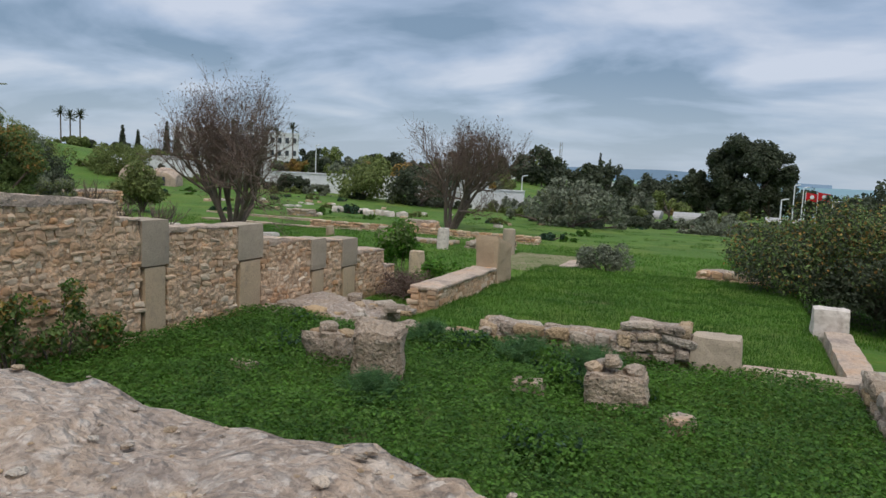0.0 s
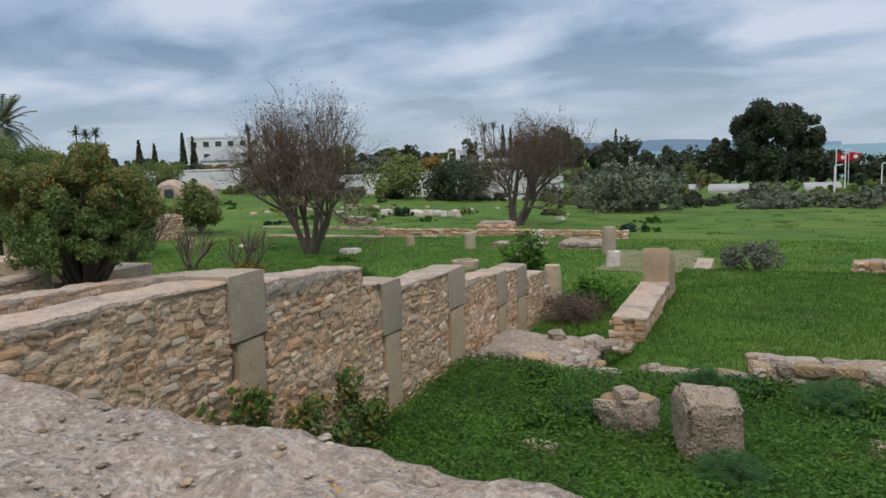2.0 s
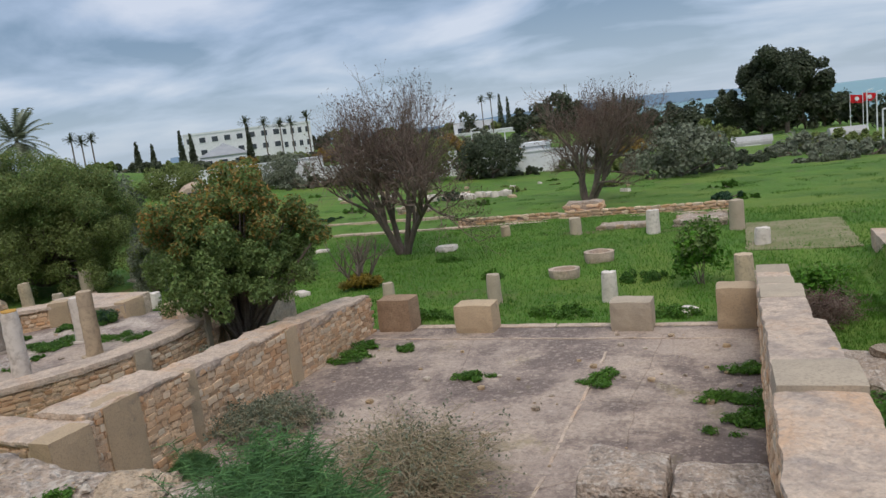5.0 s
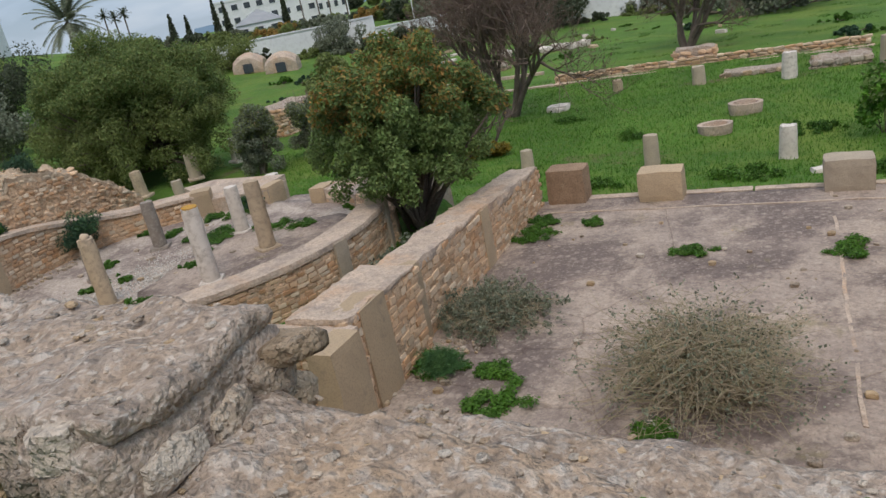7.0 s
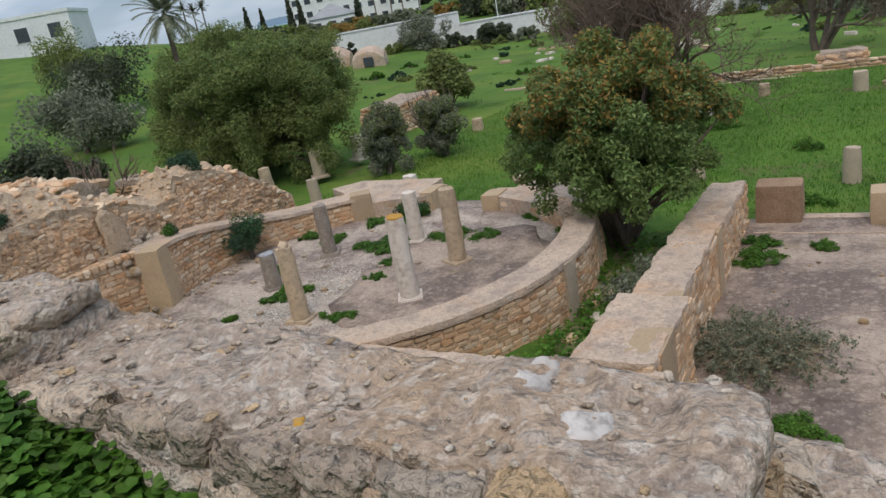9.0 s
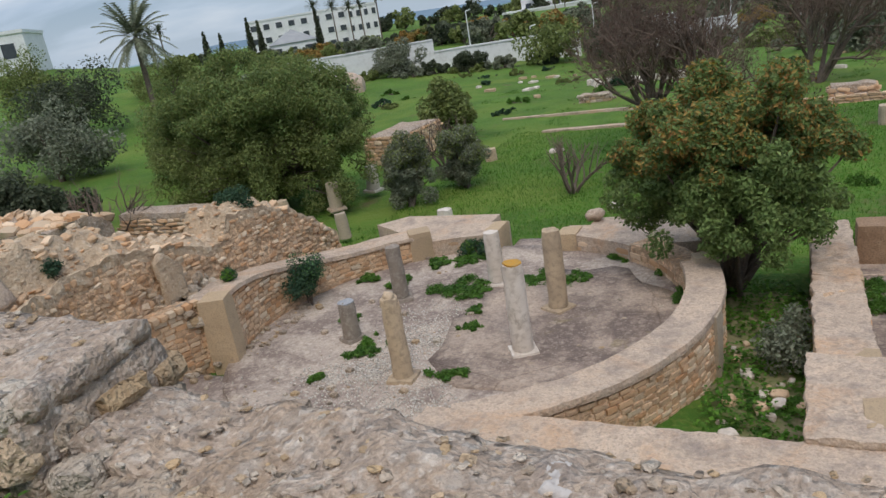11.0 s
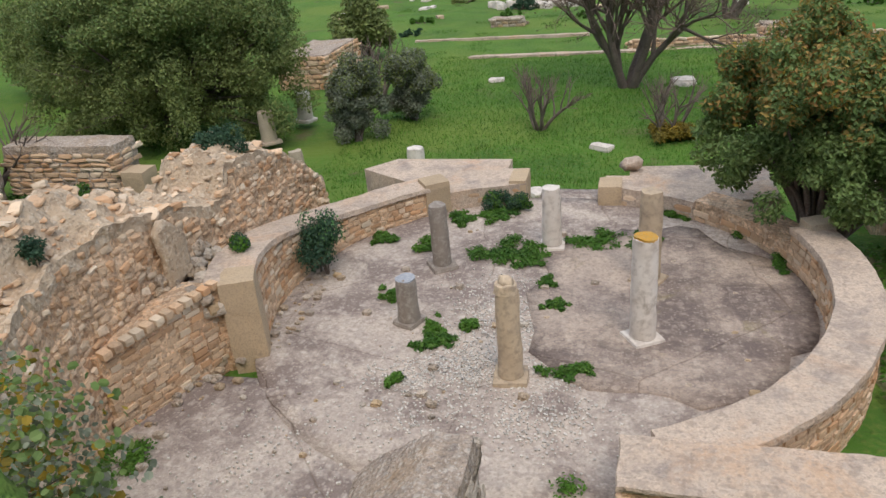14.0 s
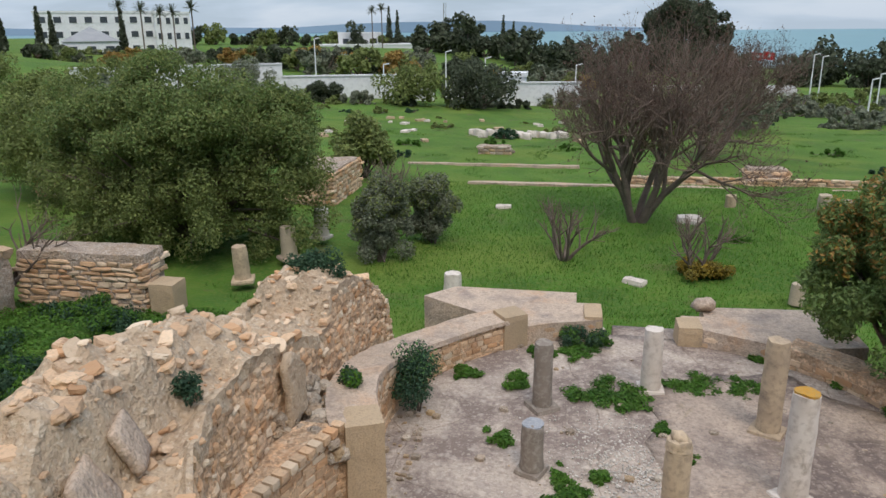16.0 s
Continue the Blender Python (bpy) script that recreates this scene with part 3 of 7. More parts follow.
# lichen and pale patches on the crust
for k, (x, y, z, d, m_, lab) in enumerate(((-13.25, 1.09, 2.888, 0.032, M_LICHEN, "patch of bright orange lichen"), (-12.95, 1.12, 2.88, 0.03, M_LICHEN, "patch of bright orange lichen"), (-12.5, 1.4, 2.875, 0.07, M_MOSAIC, "pale flat stone set in the wall top"), (-11.55, 1.2, 2.588, 0.03, M_LICHEN, "patch of bright orange lichen"),
                                           (-16.45, 1.4, 3.27, 0.06, M_MOSAIC, "pale flat stone set in the wall top"), (-12.35, 1.25, 2.87, 0.06, M_MOSAIC, "pale flat stone set in the wall top"), (-3.9, 1.5, 1.46, 0.04, M_LICHEN, "patch of bright orange lichen"), (-14.6, 1.3, 3.05, 0.05, M_MOSAIC, "pale flat stone set in the wall top"))):
    v, f = block(-d, d, -d * 0.7, d * 0.7, -0.03, 0.004, d * 0.22, d * 0.35, d * 0.3, k, 14.0)
    solo("lichen_patch" if m_ is M_LICHEN else "flat_stone", geo("patch", v, f, m_, True), lab, "lichen" if m_ is M_LICHEN else "stone", at(x, y, z - (0.022 if m_ is M_LICHEN else 0.010), 0, 0, k * 40), "patches on the wall top")

# dressed blocks by the stepped part
for x0, x1, y0, y1, z0, z1 in ((-7.93, -7.42, 4.06, 4.54, -0.8, 0.88), (-7.40, -6.88, 4.08, 4.52, -0.8, 0.85)):
    v, f = block(x0, x1, y0, y1, z0, z1, 0.06, 0.035, 0.04, 3, 4.0)
    solo("dressed_block", geo("dressed_block", v, f, M_TOP), "pale dressed stone block set in the ruined wall", "stone", None, "dressed blocks")

# ---- wall with upright ashlars (between lawn and court) ----
AX, AW = -6.45, -6.85
wa = thing("masonry_wall", at(-6.65, 7.5, -0.5), "tan rubble masonry wall with dressed upright blocks and stepped mortar capping", "wall")
wa_back = wa.matrix_world.inverted()


def a_base(y):
    return -0.42 - 0.2 * sm(y, 6, 11)


A_TOPS = [(1.7, 4.14, 1.50, 1.44), (4.56, 6.12, 1.36, 1.23), (6.12, 6.46, 1.06, 1.02), (6.90, 8.20, 0.90, 0.85), (8.77, 10.04, 0.64, 0.53), (10.50, 11.02, 0.48, 0.46), (11.56, 12.64, 0.22, 0.15), (12.64, 13.16, -0.15, -0.2)]
A_UPS = [(4.14, 4.56, 1.46, 0.95), (6.46, 6.90, 1.00, 0.44), (8.20, 8.77, 0.85, 0.34), (10.04, 10.50, 0.52, 0.0), (11.02, 11.56, 0.45, -0.05)]


def in_thing(items, ob):
    o = ob.matrix_world.translation / U
    return [(p[0] - o.x, p[1] - o.y, p[2] - o.z) for p in items]


spots = []
for n, (y0, y1, z0, z1) in enumerate(A_TOPS):
    v, f = block(AW + 0.008, AX - 0.004, y0, y1, -0.85, z1, 0.06, 0.03, 0.01, n, 5.0, lambda x, y: z0 + (z1 - z0) * (y - y0) / (y1 - y0) - 0.03)
    part("core", geo("core", in_thing(v, wa), f, M_MORTAR), wa)
    v, f = block(AW - 0.015, AX + 0.015, y0, y1, min(z0, z1) - 0.035, z1, 0.06, 0.02, 0.02, n + 9, 4.0, lambda x, y: z0 + (z1 - z0) * (y - y0) / (y1 - y0))
    part("capping", geo("capping", in_thing(v, wa), f, M_CAP), wa, None, "smooth beige mortar capping")
    spots += face_spots((AX, y0), (AX, y1), lambda s: a_base(y0 + s) - 0.05, lambda s: z0 + (z1 - z0) * s / (y1 - y0) - 0.02, (1, 0, 0), rng, (0.06, 0.2), (0.045, 0.10), 0.10, 0.006, 0.0, 0.82, 0.26)
    spots += face_spots((AW, y0), (AW, y1), lambda s: -0.72, lambda s: z0 + (z1 - z0) * s / (y1 - y0) - 0.02, (-1, 0, 0), rng, (0.12, 0.28), (0.07, 0.14), 0.09, 0.008, 0.008, 0.88, 0.22)
for n, (y0, y1, zt, zm) in enumerate(A_UPS):
    v, f = block(AW - 0.01, AX + 0.025, y0, y1, zm + 0.004, zt, 0.09, 0.008, 0.02, n + 30)
    part("upper_upright", geo("upper_upright", in_thing(v, wa), f, M_GREYSTONE), wa, None, "grey lichened dressed upright block")
    v, f = block(AW, AX + 0.015, y0 + 0.06, y1 - 0.04, -0.85, zm - 0.004, 0.09, 0.008, 0.02, n + 50)
    part("lower_upright", geo("lower_upright", in_thing(v, wa), f, M_ASHLAR), wa, None, "tan dressed upright block")
spots.sort(key=lambda s: (s[0][0] < -6.6, abs(s[0][1] - 5.5)))
lay(wa, spots, "rubble", "stone", 300, "rubble_fill")

# ---- wall between court and apse ----
wd = thing("masonry_wall", at(-13.8, 8.5, -0.4), "tan coursed rubble wall with dressed blocks and flat mortar top", "wall")
DX, DW = -13.53, -14.05
D_TOPS = [(5.5, 7.02, 0.46, 0.40), (7.02, 9.4, 0.33, 0.22), (9.4, 12.1, 0.22, 0.02)]
spots = []
for n, (y0, y1, z0, z1) in enumerate(D_TOPS):
    e, w = (DX + (0.0 if n else 0.12), DW - (0.0 if n else 0.08))
    hgt = lambda x, y: z0 + (z1 - z0) * (y - y0) / (y1 - y0)
    v, f = block(w + 0.008, e - 0.008, y0, y1, -1.0, z1, 0.1, 0.012, 0.01, n + 3, 3.0, lambda x, y: hgt(x, y) - 0.03)
    part("core", geo("core", in_thing(v, wd), f, M_MORTAR), wd)
    v, f = block(w - 0.01, e + 0.01, y0, y1, min(z0, z1) - 0.04, z1, 0.06, 0.034, 0.02, n + 13, 4.0, hgt)
    part("capping", geo("capping", in_thing(v, wd), f, M_CAP), wd, None, "worn beige mortar capping")
    spots += face_spots((e, y0), (e, y1), lambda s: -0.72, lambda s: hgt(0, y0 + s) - 0.03, (1, 0, 0), rng, (0.09, 0.24), (0.06, 0.10), 0.09, 0.006, 0.006, 0.88, 0.14)
    spots += face_spots((w, y0), (w, y1), lambda s: -0.45, lambda s: hgt(0, y0 + s) - 0.03, (-1, 0, 0), rng, (0.09, 0.24), (0.06, 0.10), 0.09, 0.006, 0.006, 0.88, 0.14)
    spots += face_spots((w, y0), (e, y0), lambda s: -0.72, lambda s: hgt(0, y0) - 0.03, (0, -1, 0), rng, (0.09, 0.24), (0.06, 0.10), 0.09, 0.006, 0.006, 0.88, 0.14)
for y0, y1, zt in ((5.72, 6.25, 0.44), (7.0, 7.3, 0.33), (9.3, 9.62, 0.2)):
    v, f = block(DX - 0.2, DX + (0.145 if y1 < 6.5 else 0.03), y0, y1, -1.0, zt, 0.1, 0.008, 0.02, y0)
    part("upright", geo("upright", in_thing(v, wd), f, M_ASHLAR), wd, None, "tan dressed upright block")
lay(wd, spots, "brick", "stone", 300, "rubble_fill")

# ---- cross beam wall in front of the apse ----
wb = thing("low_wall", at(-15.4, 5.3, -0.3), "low rubble wall with broad pale mortar top joining the apse", "wall")
v, f = block(-17.42, -13.28, 4.98, 5.5, -0.9, 0.38, 0.1, 0.012, 0.02, 8, 3.0, lambda x, y: 0.36)
part("core", geo("core", in_thing(v, wb), f, M_MORTAR), wb)
v, f = block(-17.45, -13.3, 4.94, 5.53, 0.34, 0.40, 0.06, 0.026, 0.02, 18, 4.0)
part("capping", geo("capping", in_thing(v, wb), f, M_CAP), wb, None, "broad pale mortar capping")
v, f = block(-13.52, -13.22, 4.9, 5.42, -0.95, 0.42, 0.1, 0.01, 0.02, 28)
part("end_block", geo("end_block", in_thing(v, wb), f, M_ASHLAR), wb, None, "tan dressed end block")
lay(wb, face_spots((-17.42, 4.96), (-13.5, 4.96), lambda s: -0.6, lambda s: 0.33, (0, -1, 0), rng, (0.12, 0.3), (0.07, 0.12), 0.09, 0.008, 0.01, 0.92)
    + face_spots((-16.0, 5.51), (-14.1, 5.51), lambda s: -0.5, lambda s: 0.33, (0, 1, 0), rng, (0.12, 0.3), (0.07, 0.12), 0.09, 0.008, 0.01, 0.92), "brick", "stone", 200, "rubble_fill")

# ---- floors ----
court = block(-13.6, -6.82, 2.0, 12.3, -0.95, -0.69, 0.16, 0.008, 0.01, 2, 1.2)
solo("court_floor", geo("court_floor", *court, M_FLOOR, True), "cracked stained grey beige concrete court floor", "floor", kind="structure")
for y0, y1, x0, x1 in ((12.3, 12.52, -13.4, -10.1), (12.31, 12.5, -10.08, -6.9)):
    solo("edging", geo("edging", *block(x0, x1, y0, y1, -0.95, -0.675, 0.15, 0.012, 0.02, y0), M_CAP), "pale stone edging of the court floor", "kerb", kind="structure")


def disc(cx, cy, rad, z0, z1, n=72, rings=14, a0=0.0, a1=2 * math.pi):
    verts, faces = [], []
    for k in range(rings + 1):
        for i in range(n):
            a = a0 + (a1 - a0) * i / n
            q = (cx + rad * k / rings * math.cos(a), cy + rad * k / rings * math.sin(a))
            verts.append((q[0], q[1], z1 + 0.012 * noise.noise(Vector((q[0] * 1.5, q[1] * 1.5, 1)))))
    for k in range(rings):
        for i in range(n):
            j = (i + 1) % n
            faces.append([k * n + i, (k + 1) * n + i, (k + 1) * n + j, k * n + j])
    base = len(verts)
    for i in range(n):
        a = a0 + (a1 - a0) * i / n
        verts.append((cx + rad * math.cos(a), cy + rad * math.sin(a), z0))
    for i in range(n):
        j = (i + 1) % n
        faces.append([rings * n + i, base + i, base + j, rings * n + j])
    return verts, faces


ACX, ACY, RI, RO = -18.45, 8.4, 3.05, 3.47
floor_v, floor_f = merge([disc(ACX, ACY, 3.2, -0.4, -0.15), block(-22.3, -18.5, 2.2, 6.6, -0.42, -0.156, 0.18, 0.008, 0.01, 6), block(-18.5, -17.2, 5.1, 6.6, -0.42, -0.157, 0.18, 0.012, 0.02, 9), block(-18.75, -17.55, 10.9, 12.0, -0.42, -0.16, 0.15, 0.008, 0.01, 7)])
solo("apse_floor", geo("apse_floor", floor_v, floor_f, M_APSE, True), "worn grey beige apse floor with dark damp stains", "floor", kind="structure")

# ---- apse ring wall ----


def ring(a0, a1, r0, r1, z0, ztop, step=2.5, seed=0):
    """A curved wall piece between two bearings (degrees), with a worn surface."""
    n = max(3, int(abs(a1 - a0) / step))
    verts, faces = [], []
    prof = [(r0, 0), (r0, 0.5), (r0 + 0.01, 1), ((r0 + r1) / 2, 1), (r1 - 0.01, 1), (r1, 0.5), (r1, 0)]
    for i in range(n + 1):
        a = a0 + (a1 - a0) * i / n
        zt = ztop(a)
        for rr, k in prof:
            p = (ACX + rr * math.cos(radians(a)), ACY + rr * math.sin(radians(a)), z0 + (zt - z0) * k)
            verts.append(wob(p, 3.5, 0.018, seed))
    m = len(prof)
    for i in range(n):
        for j in range(m - 1):
            faces.append([i * m + j, i * m + j + 1, (i + 1) * m + j + 1, (i + 1) * m + j])
    faces += [list(range(m))[::-1], [n * m + j for j in range(m)]]
    return verts, [q[::-1] for q in faces]


def ring_spots(a0, a1, rad, side, z0, ztop, rng, w=(0.10, 0.22), h=(0.06, 0.10)):
    spots, z = [], z0
    while True:
        ch = rng.uniform(*h)
        a, any_in = a0, False
        while a < a1:
            cw = rng.uniform(*w)
            da = math.degrees(cw / rad)
            mid_a = a + da / 2
            if mid_a < a1 and z + ch * 0.9 < ztop(mid_a):
                any_in = True
                if rng.random() < 0.95:
                    rr = rad - side * (0.038 + rng.uniform(-0.006, 0.01))
                    spots.append(((ACX + rr * math.cos(radians(mid_a)), ACY + rr * math.sin(radians(mid_a)), z + ch / 2), (cw - 0.014, 0.09, ch - 0.014), (0, rng.uniform(-0.04, 0.04), radians(mid_a + 90))))
            a += da
        z += ch
        if not any_in:
            return spots


r_top = lambda a: 0.36
l_top = lambda a: 0.30 + 0.48 * sm(a, 140, 202)
apse_r = thing("apse_wall", at(ACX, ACY, -0.3), "curved masonry apse wall with pale flat mortar top", "wall", "apse walls")
part("core", geo("core", in_thing(ring(-66, 20, RI + 0.01, RO - 0.01, -0.6, lambda a: 0.32)[0], apse_r), ring(-66, 20, RI, RO, -0.6, r_top)[1], M_MORTAR), apse_r)
rv, rf = ring(-66, 20, RI - 0.02, RO + 0.02, 0.30, lambda a: 0.38, seed=3)
part("capping", geo("capping", in_thing(rv, apse_r), rf, M_CAP), apse_r, None, "pale flat mortar capping")
sp = ring_spots(-62, 20, RO, 1, -0.5, lambda a: 0.31, rng) + ring_spots(-60, 20, RI, -1, -0.2, lambda a: 0.31, rng)
lay(apse_r, sp, "brick", "stone", 300, "rubble_fill")
for a, rr, zt in ((-8, RO, 0.37), (19, RO, 0.46)):
    v, f = block(-0.22, 0.1, -0.13, 0.13, -0.5, zt, 0.1, 0.01, 0.02, a)
    c, s = math.cos(radians(a)), math.sin(radians(a))
    v = [(ACX + (rr - 0.06) * c + p[0] * c - p[1] * s, ACY + (rr - 0.06) * s + p[0] * s + p[1] * c, p[2]) for p in v]
    part("upright", geo("upright", in_thing(v, apse_r), f, M_GREYSTONE), apse_r, None, "grey dressed upright block")
# far right piece under the tree
apse_s = thing("apse_wall", at(ACX, ACY, -0.3), "low curved apse wall of earthy rubble beneath a tree", "wall", "apse walls")
rv, rf = ring(20, 52, RI + 0.05, RO + 0.1, -0.5, lambda a: 0.12, seed=5)
part("core", geo("core", in_thing(rv, apse_s), rf, M_MORTAR), apse_s)
lay(apse_s, ring_spots(20, 52, RI + 0.04, -1, -0.2, lambda a: 0.1, rng, (0.15, 0.35), (0.09, 0.14)), "brick", "stone", 120, "rubble_fill")
# left piece
apse_l = thing("apse_wall", at(ACX, ACY, -0.3), "curved coursed masonry apse wall with sloping pale mortar top", "wall", "apse walls")
rv, rf = ring(126, 206, RI + 0.01, RO + 0.02, -0.5, lambda a: l_top(a) - 0.05, seed=1)
part("core", geo("core", in_thing(rv, apse_l), rf, M_MORTAR), apse_l)
rv, rf = ring(126, 206, RI - 0.02, RO + 0.08, 0.2, l_top, seed=3)
rv = [(p[0], p[1], max(p[2], l_top(math.degrees(math.atan2(p[1] - ACY, p[0] - ACX)) % 360) - 0.07)) for p in rv]
part("capping", geo("capping", in_thing(rv, apse_l), rf, M_CAP), apse_l, None, "pale sloping mortar capping")
lay(apse_l, ring_spots(126, 204, RI, -1, -0.2, lambda a: l_top(a) - 0.06, rng), "brick", "stone", 300, "rubble_fill")
for a, zt, half, mat_ in ((204, 0.79, 0.2, M_ASHLAR), (124.5, 0.36, 0.2, M_ASHLAR)):
    v, f = block(-0.025, 0.36, -half, half, -0.4, zt, 0.1, 0.01, 0.02, a)
    c, s = math.cos(radians(a)), math.sin(radians(a))
    v = [(ACX + (RI) * c + p[0] * c - p[1] * s, ACY + (RI) * s + p[0] * s + p[1] * c, p[2]) for p in v]
    part("pier", geo("pier", in_thing(v, apse_l), f, mat_), apse_l, None, "tall tan dressed corner pier")

# ledges behind the apse, either side of the opening


def ledge(name, a0, a1, corner, z, seed):
    """A flat platform between the apse curve and the straight back line."""
    n = 14
    arc = [(ACX + (RI + 0.02) * math.cos(radians(a0 + (a1 - a0) * i / n)), ACY + (RI + 0.02) * math.sin(radians(a0 + (a1 - a0) * i / n))) for i in range(n + 1)]
    poly = arc + corner
    m = len(poly)
    verts = [wob((x, y, zz), 2.0, 0.02, seed) for zz in (-0.9, z) for x, y in poly]
    faces = [list(range(m, 2 * m))] + [[i, (i + 1) % m, m + (i + 1) % m, m + i] for i in range(m)]
    return verts, faces


r = random.Random(17)
n = 40
rim = [(1.72 + 0.5 * noise.noise(Vector((2.1 * math.cos(6.283 * i / n), 2.1 * math.sin(6.283 * i / n), 3))) + r.uniform(-0.06, 0.06)) for i in range(n)]
pv = [(-17.0 + 0.9 * q * k / 6 * math.cos(6.283 * i / n), 8.55 + 1.1 * q * k / 6 * math.sin(6.283 * i / n), -0.128 + 0.012 * noise.noise(Vector((i, k, 1)))) for k in (1, 2, 3, 4, 5, 6) for i, q in enumerate(rim)]
pv += [(x, y, -0.2) for x, y, z in pv[5 * n:]] + [(-17.0, 8.55, -0.13)]
pf = [[k * n + i, (k + 1) * n + i, (k + 1) * n + (i + 1) % n, k * n + (i + 1) % n] for k in range(6) for i in range(n)] + [[7 * n, i, (i + 1) % n] for i in range(n)]
solo("floor_screed", geo("floor_screed", pv, pf, M_FLOOR, True), "darker damp screed layer on the apse floor", "floor", kind="structure")
ped = thing("apse_platform", at(-20, 11.6, 0), "flat pale mortar platform beside the apse opening", "platform", "apse platforms")
lv, lf = ledge("l", 122, 99, [(-18.95, 11.55), (-18.95, 12.1), (-19.3, 12.12), (-19.3, 12.55), (-21.3, 12.62), (-21.75, 12.1)], 0.14, 2)
part("slab", geo("slab", in_thing(lv, ped), [q[::-1] for q in lf], M_CAP), ped)
lay(ped, ring_spots(99, 121, RI + 0.02, -1, -0.2, lambda a: 0.1, rng, (0.18, 0.4), (0.09, 0.13)), "brick", "stone", 60, "rubble_fill")
ped2 = thing("apse_platform", at(-16.7, 11.6, 0), "flat pale mortar platform beside the apse opening", "platform", "apse platforms")
lv, lf = ledge("r", 52, 76, [(-17.75, 11.35), (-17.75, 11.85), (-17.4, 11.87), (-17.4, 12.3), (-15.4, 12.4), (-15.4, 11.0)], 0.11, 4)
part("slab", geo("slab", in_thing(lv, ped2), lf, M_CAP), ped2)
lay(ped2, ring_spots(52, 76, RI + 0.02, -1, -0.2, lambda a: 0.07, rng, (0.2, 0.5), (0.1, 0.14)), "brick", "stone", 60, "rubble_fill")
for x0, x1, y0, y1, z1, lab in ((-19.2, -18.92, 11.42, 12.0, 0.2, "tan dressed block at the apse opening"), (-17.86, -17.5, 11.3, 11.75, 0.15, "grey dressed block at the apse opening")):
    solo("dressed_block", geo("dressed_block", *block(x0, x1, y0, y1, -0.4, z1, 0.1, 0.012, 0.03, x0), M_ASHLAR), lab, "stone", None, "dressed blocks")
solo("loose_stone", geo("loose_stone", *block(-17.55, -17.2, 12.0, 12.25, 0.1, 0.30, 0.06, 0.06, 0.10, 4), M_CAP, True), "rounded pale stone lying on the platform", "stone", None, "loose stones")

# ---- rubble mass left of the apse ----
rub = thing("ruined_wall", at(-22.6, 7, 0), "collapsed rubble wall core of orange beige stones", "wall")


def along(keys, v):
    """A value along a line of (place, value) keys."""
    if v <= keys[0][0]:
        return keys[0][1]
    for (va, a), (vb, b) in zip(keys, keys[1:]):
        if v <= vb:
            return a + (b - a) * (v - va) / (vb - va)
    return keys[-1][1]


RUB_FACE = [(2.8, -20.95), (3.6, -21.15), (4.2, -21.45), (5.06, -21.88), (5.6, -22.02), (6.6, -22.04), (9.0, -22.0), (11.3, -22.06)]
RUB_RIM = [(2.8, 1.62), (4.2, 1.58), (5.06, 1.58), (5.6, 1.62), (6.3, 1.66), (7.0, 1.50), (7.5, 1.36), (7.9, 1.16), (8.25, 1.16), (8.45, 1.5), (9.2, 1.38), (10.1, 1.1), (10.7, 0.65), (11.3, 0.25)]
RUB_RIDGE = [(2.8, 2.24), (4.5, 2.18), (5.4, 2.12), (5.75, 2.04), (6.3, 1.94), (7.0, 1.64), (7.5, 1.42), (7.9, 1.26), (8.25, 1.28), (8.45, 1.62), (9.2, 1.47), (10.1, 1.15), (10.7, 0.7), (11.3, 0.3)]
RUB_SHELF = [(2.8, 0.85), (4.0, 0.66), (5.0, 0.30), (5.6, 0.12), (6.6, 0.05), (11.3, 0.04)]


def rub_face(y):
    return along(RUB_FACE, y)


def rub_top(x, y):
    """Height of the wall: a rim along the face, a shelf behind it, then a ragged ridge."""
    u = rub_face(y) - x
    rim, ridge, shelf = along(RUB_RIM, y), along(RUB_RIDGE, y), along(RUB_SHELF, y)
    h = rim + 0.03 - 0.10 * sm(u, 0.1, 0.2) * sm(shelf, 0.15, 0.4)
    h += (ridge - h) * sm(u, shelf + 0.08, shelf + 0.34)
    h -= 0.9 * max(0.0, u - shelf - 0.8)
    rough = 0.35 + 0.65 * sm(u, shelf, shelf + 0.3)
    return h + rough * (0.20 * noise.noise(Vector((x * 2.4, y * 2.4, 5))) + 0.12 * noise.noise(Vector((x * 6, y * 6, 8)))) + 0.025 * noise.noise(Vector((x * 19, y * 19, 2)))


RUB_YS = np.arange(2.8, 11.31, 0.055)
FACE_ROWS, TOP_ROWS = 26, 34
verts, faces = [], []
for y in RUB_YS:
    fx = rub_face(y)
    zt = rub_top(fx - 0.03, y)
    deep = along(RUB_SHELF, y) + 1.2
    for k in range(FACE_ROWS):
        z = -0.5 + (zt + 0.5) * k / FACE_ROWS
        bulge = 0.05 * noise.noise(Vector((y * 2.3, z * 3.0, 4))) + 0.03 * noise.noise(Vector((y * 8, z * 9, 6))) + 0.012 * noise.noise(Vector((y * 21, z * 23, 1)))
        verts.append((fx - 0.03 - bulge - 0.05 * k / FACE_ROWS, y, z))
    for k in range(TOP_ROWS + 1):
        x = fx - 0.08 - deep * k / TOP_ROWS
        verts.append((x, y, rub_top(x, y)))
    verts.append((fx - 0.08 - deep, y, -0.9))
m_ = FACE_ROWS + TOP_ROWS + 2
for i in range(len(RUB_YS) - 1):
    for j in range(m_ - 1):
        faces.append([i * m_ + j, (i + 1) * m_ + j, (i + 1) * m_ + j + 1, i * m_ + j + 1])
faces += [list(range(m_)), [(len(RUB_YS) - 1) * m_ + j for j in range(m_)][::-1]]
rub_core = geo("core", in_thing(verts, rub), [q[::-1] for q in faces], M_MORTAR)
rub_core.materials.append(M_SAND)
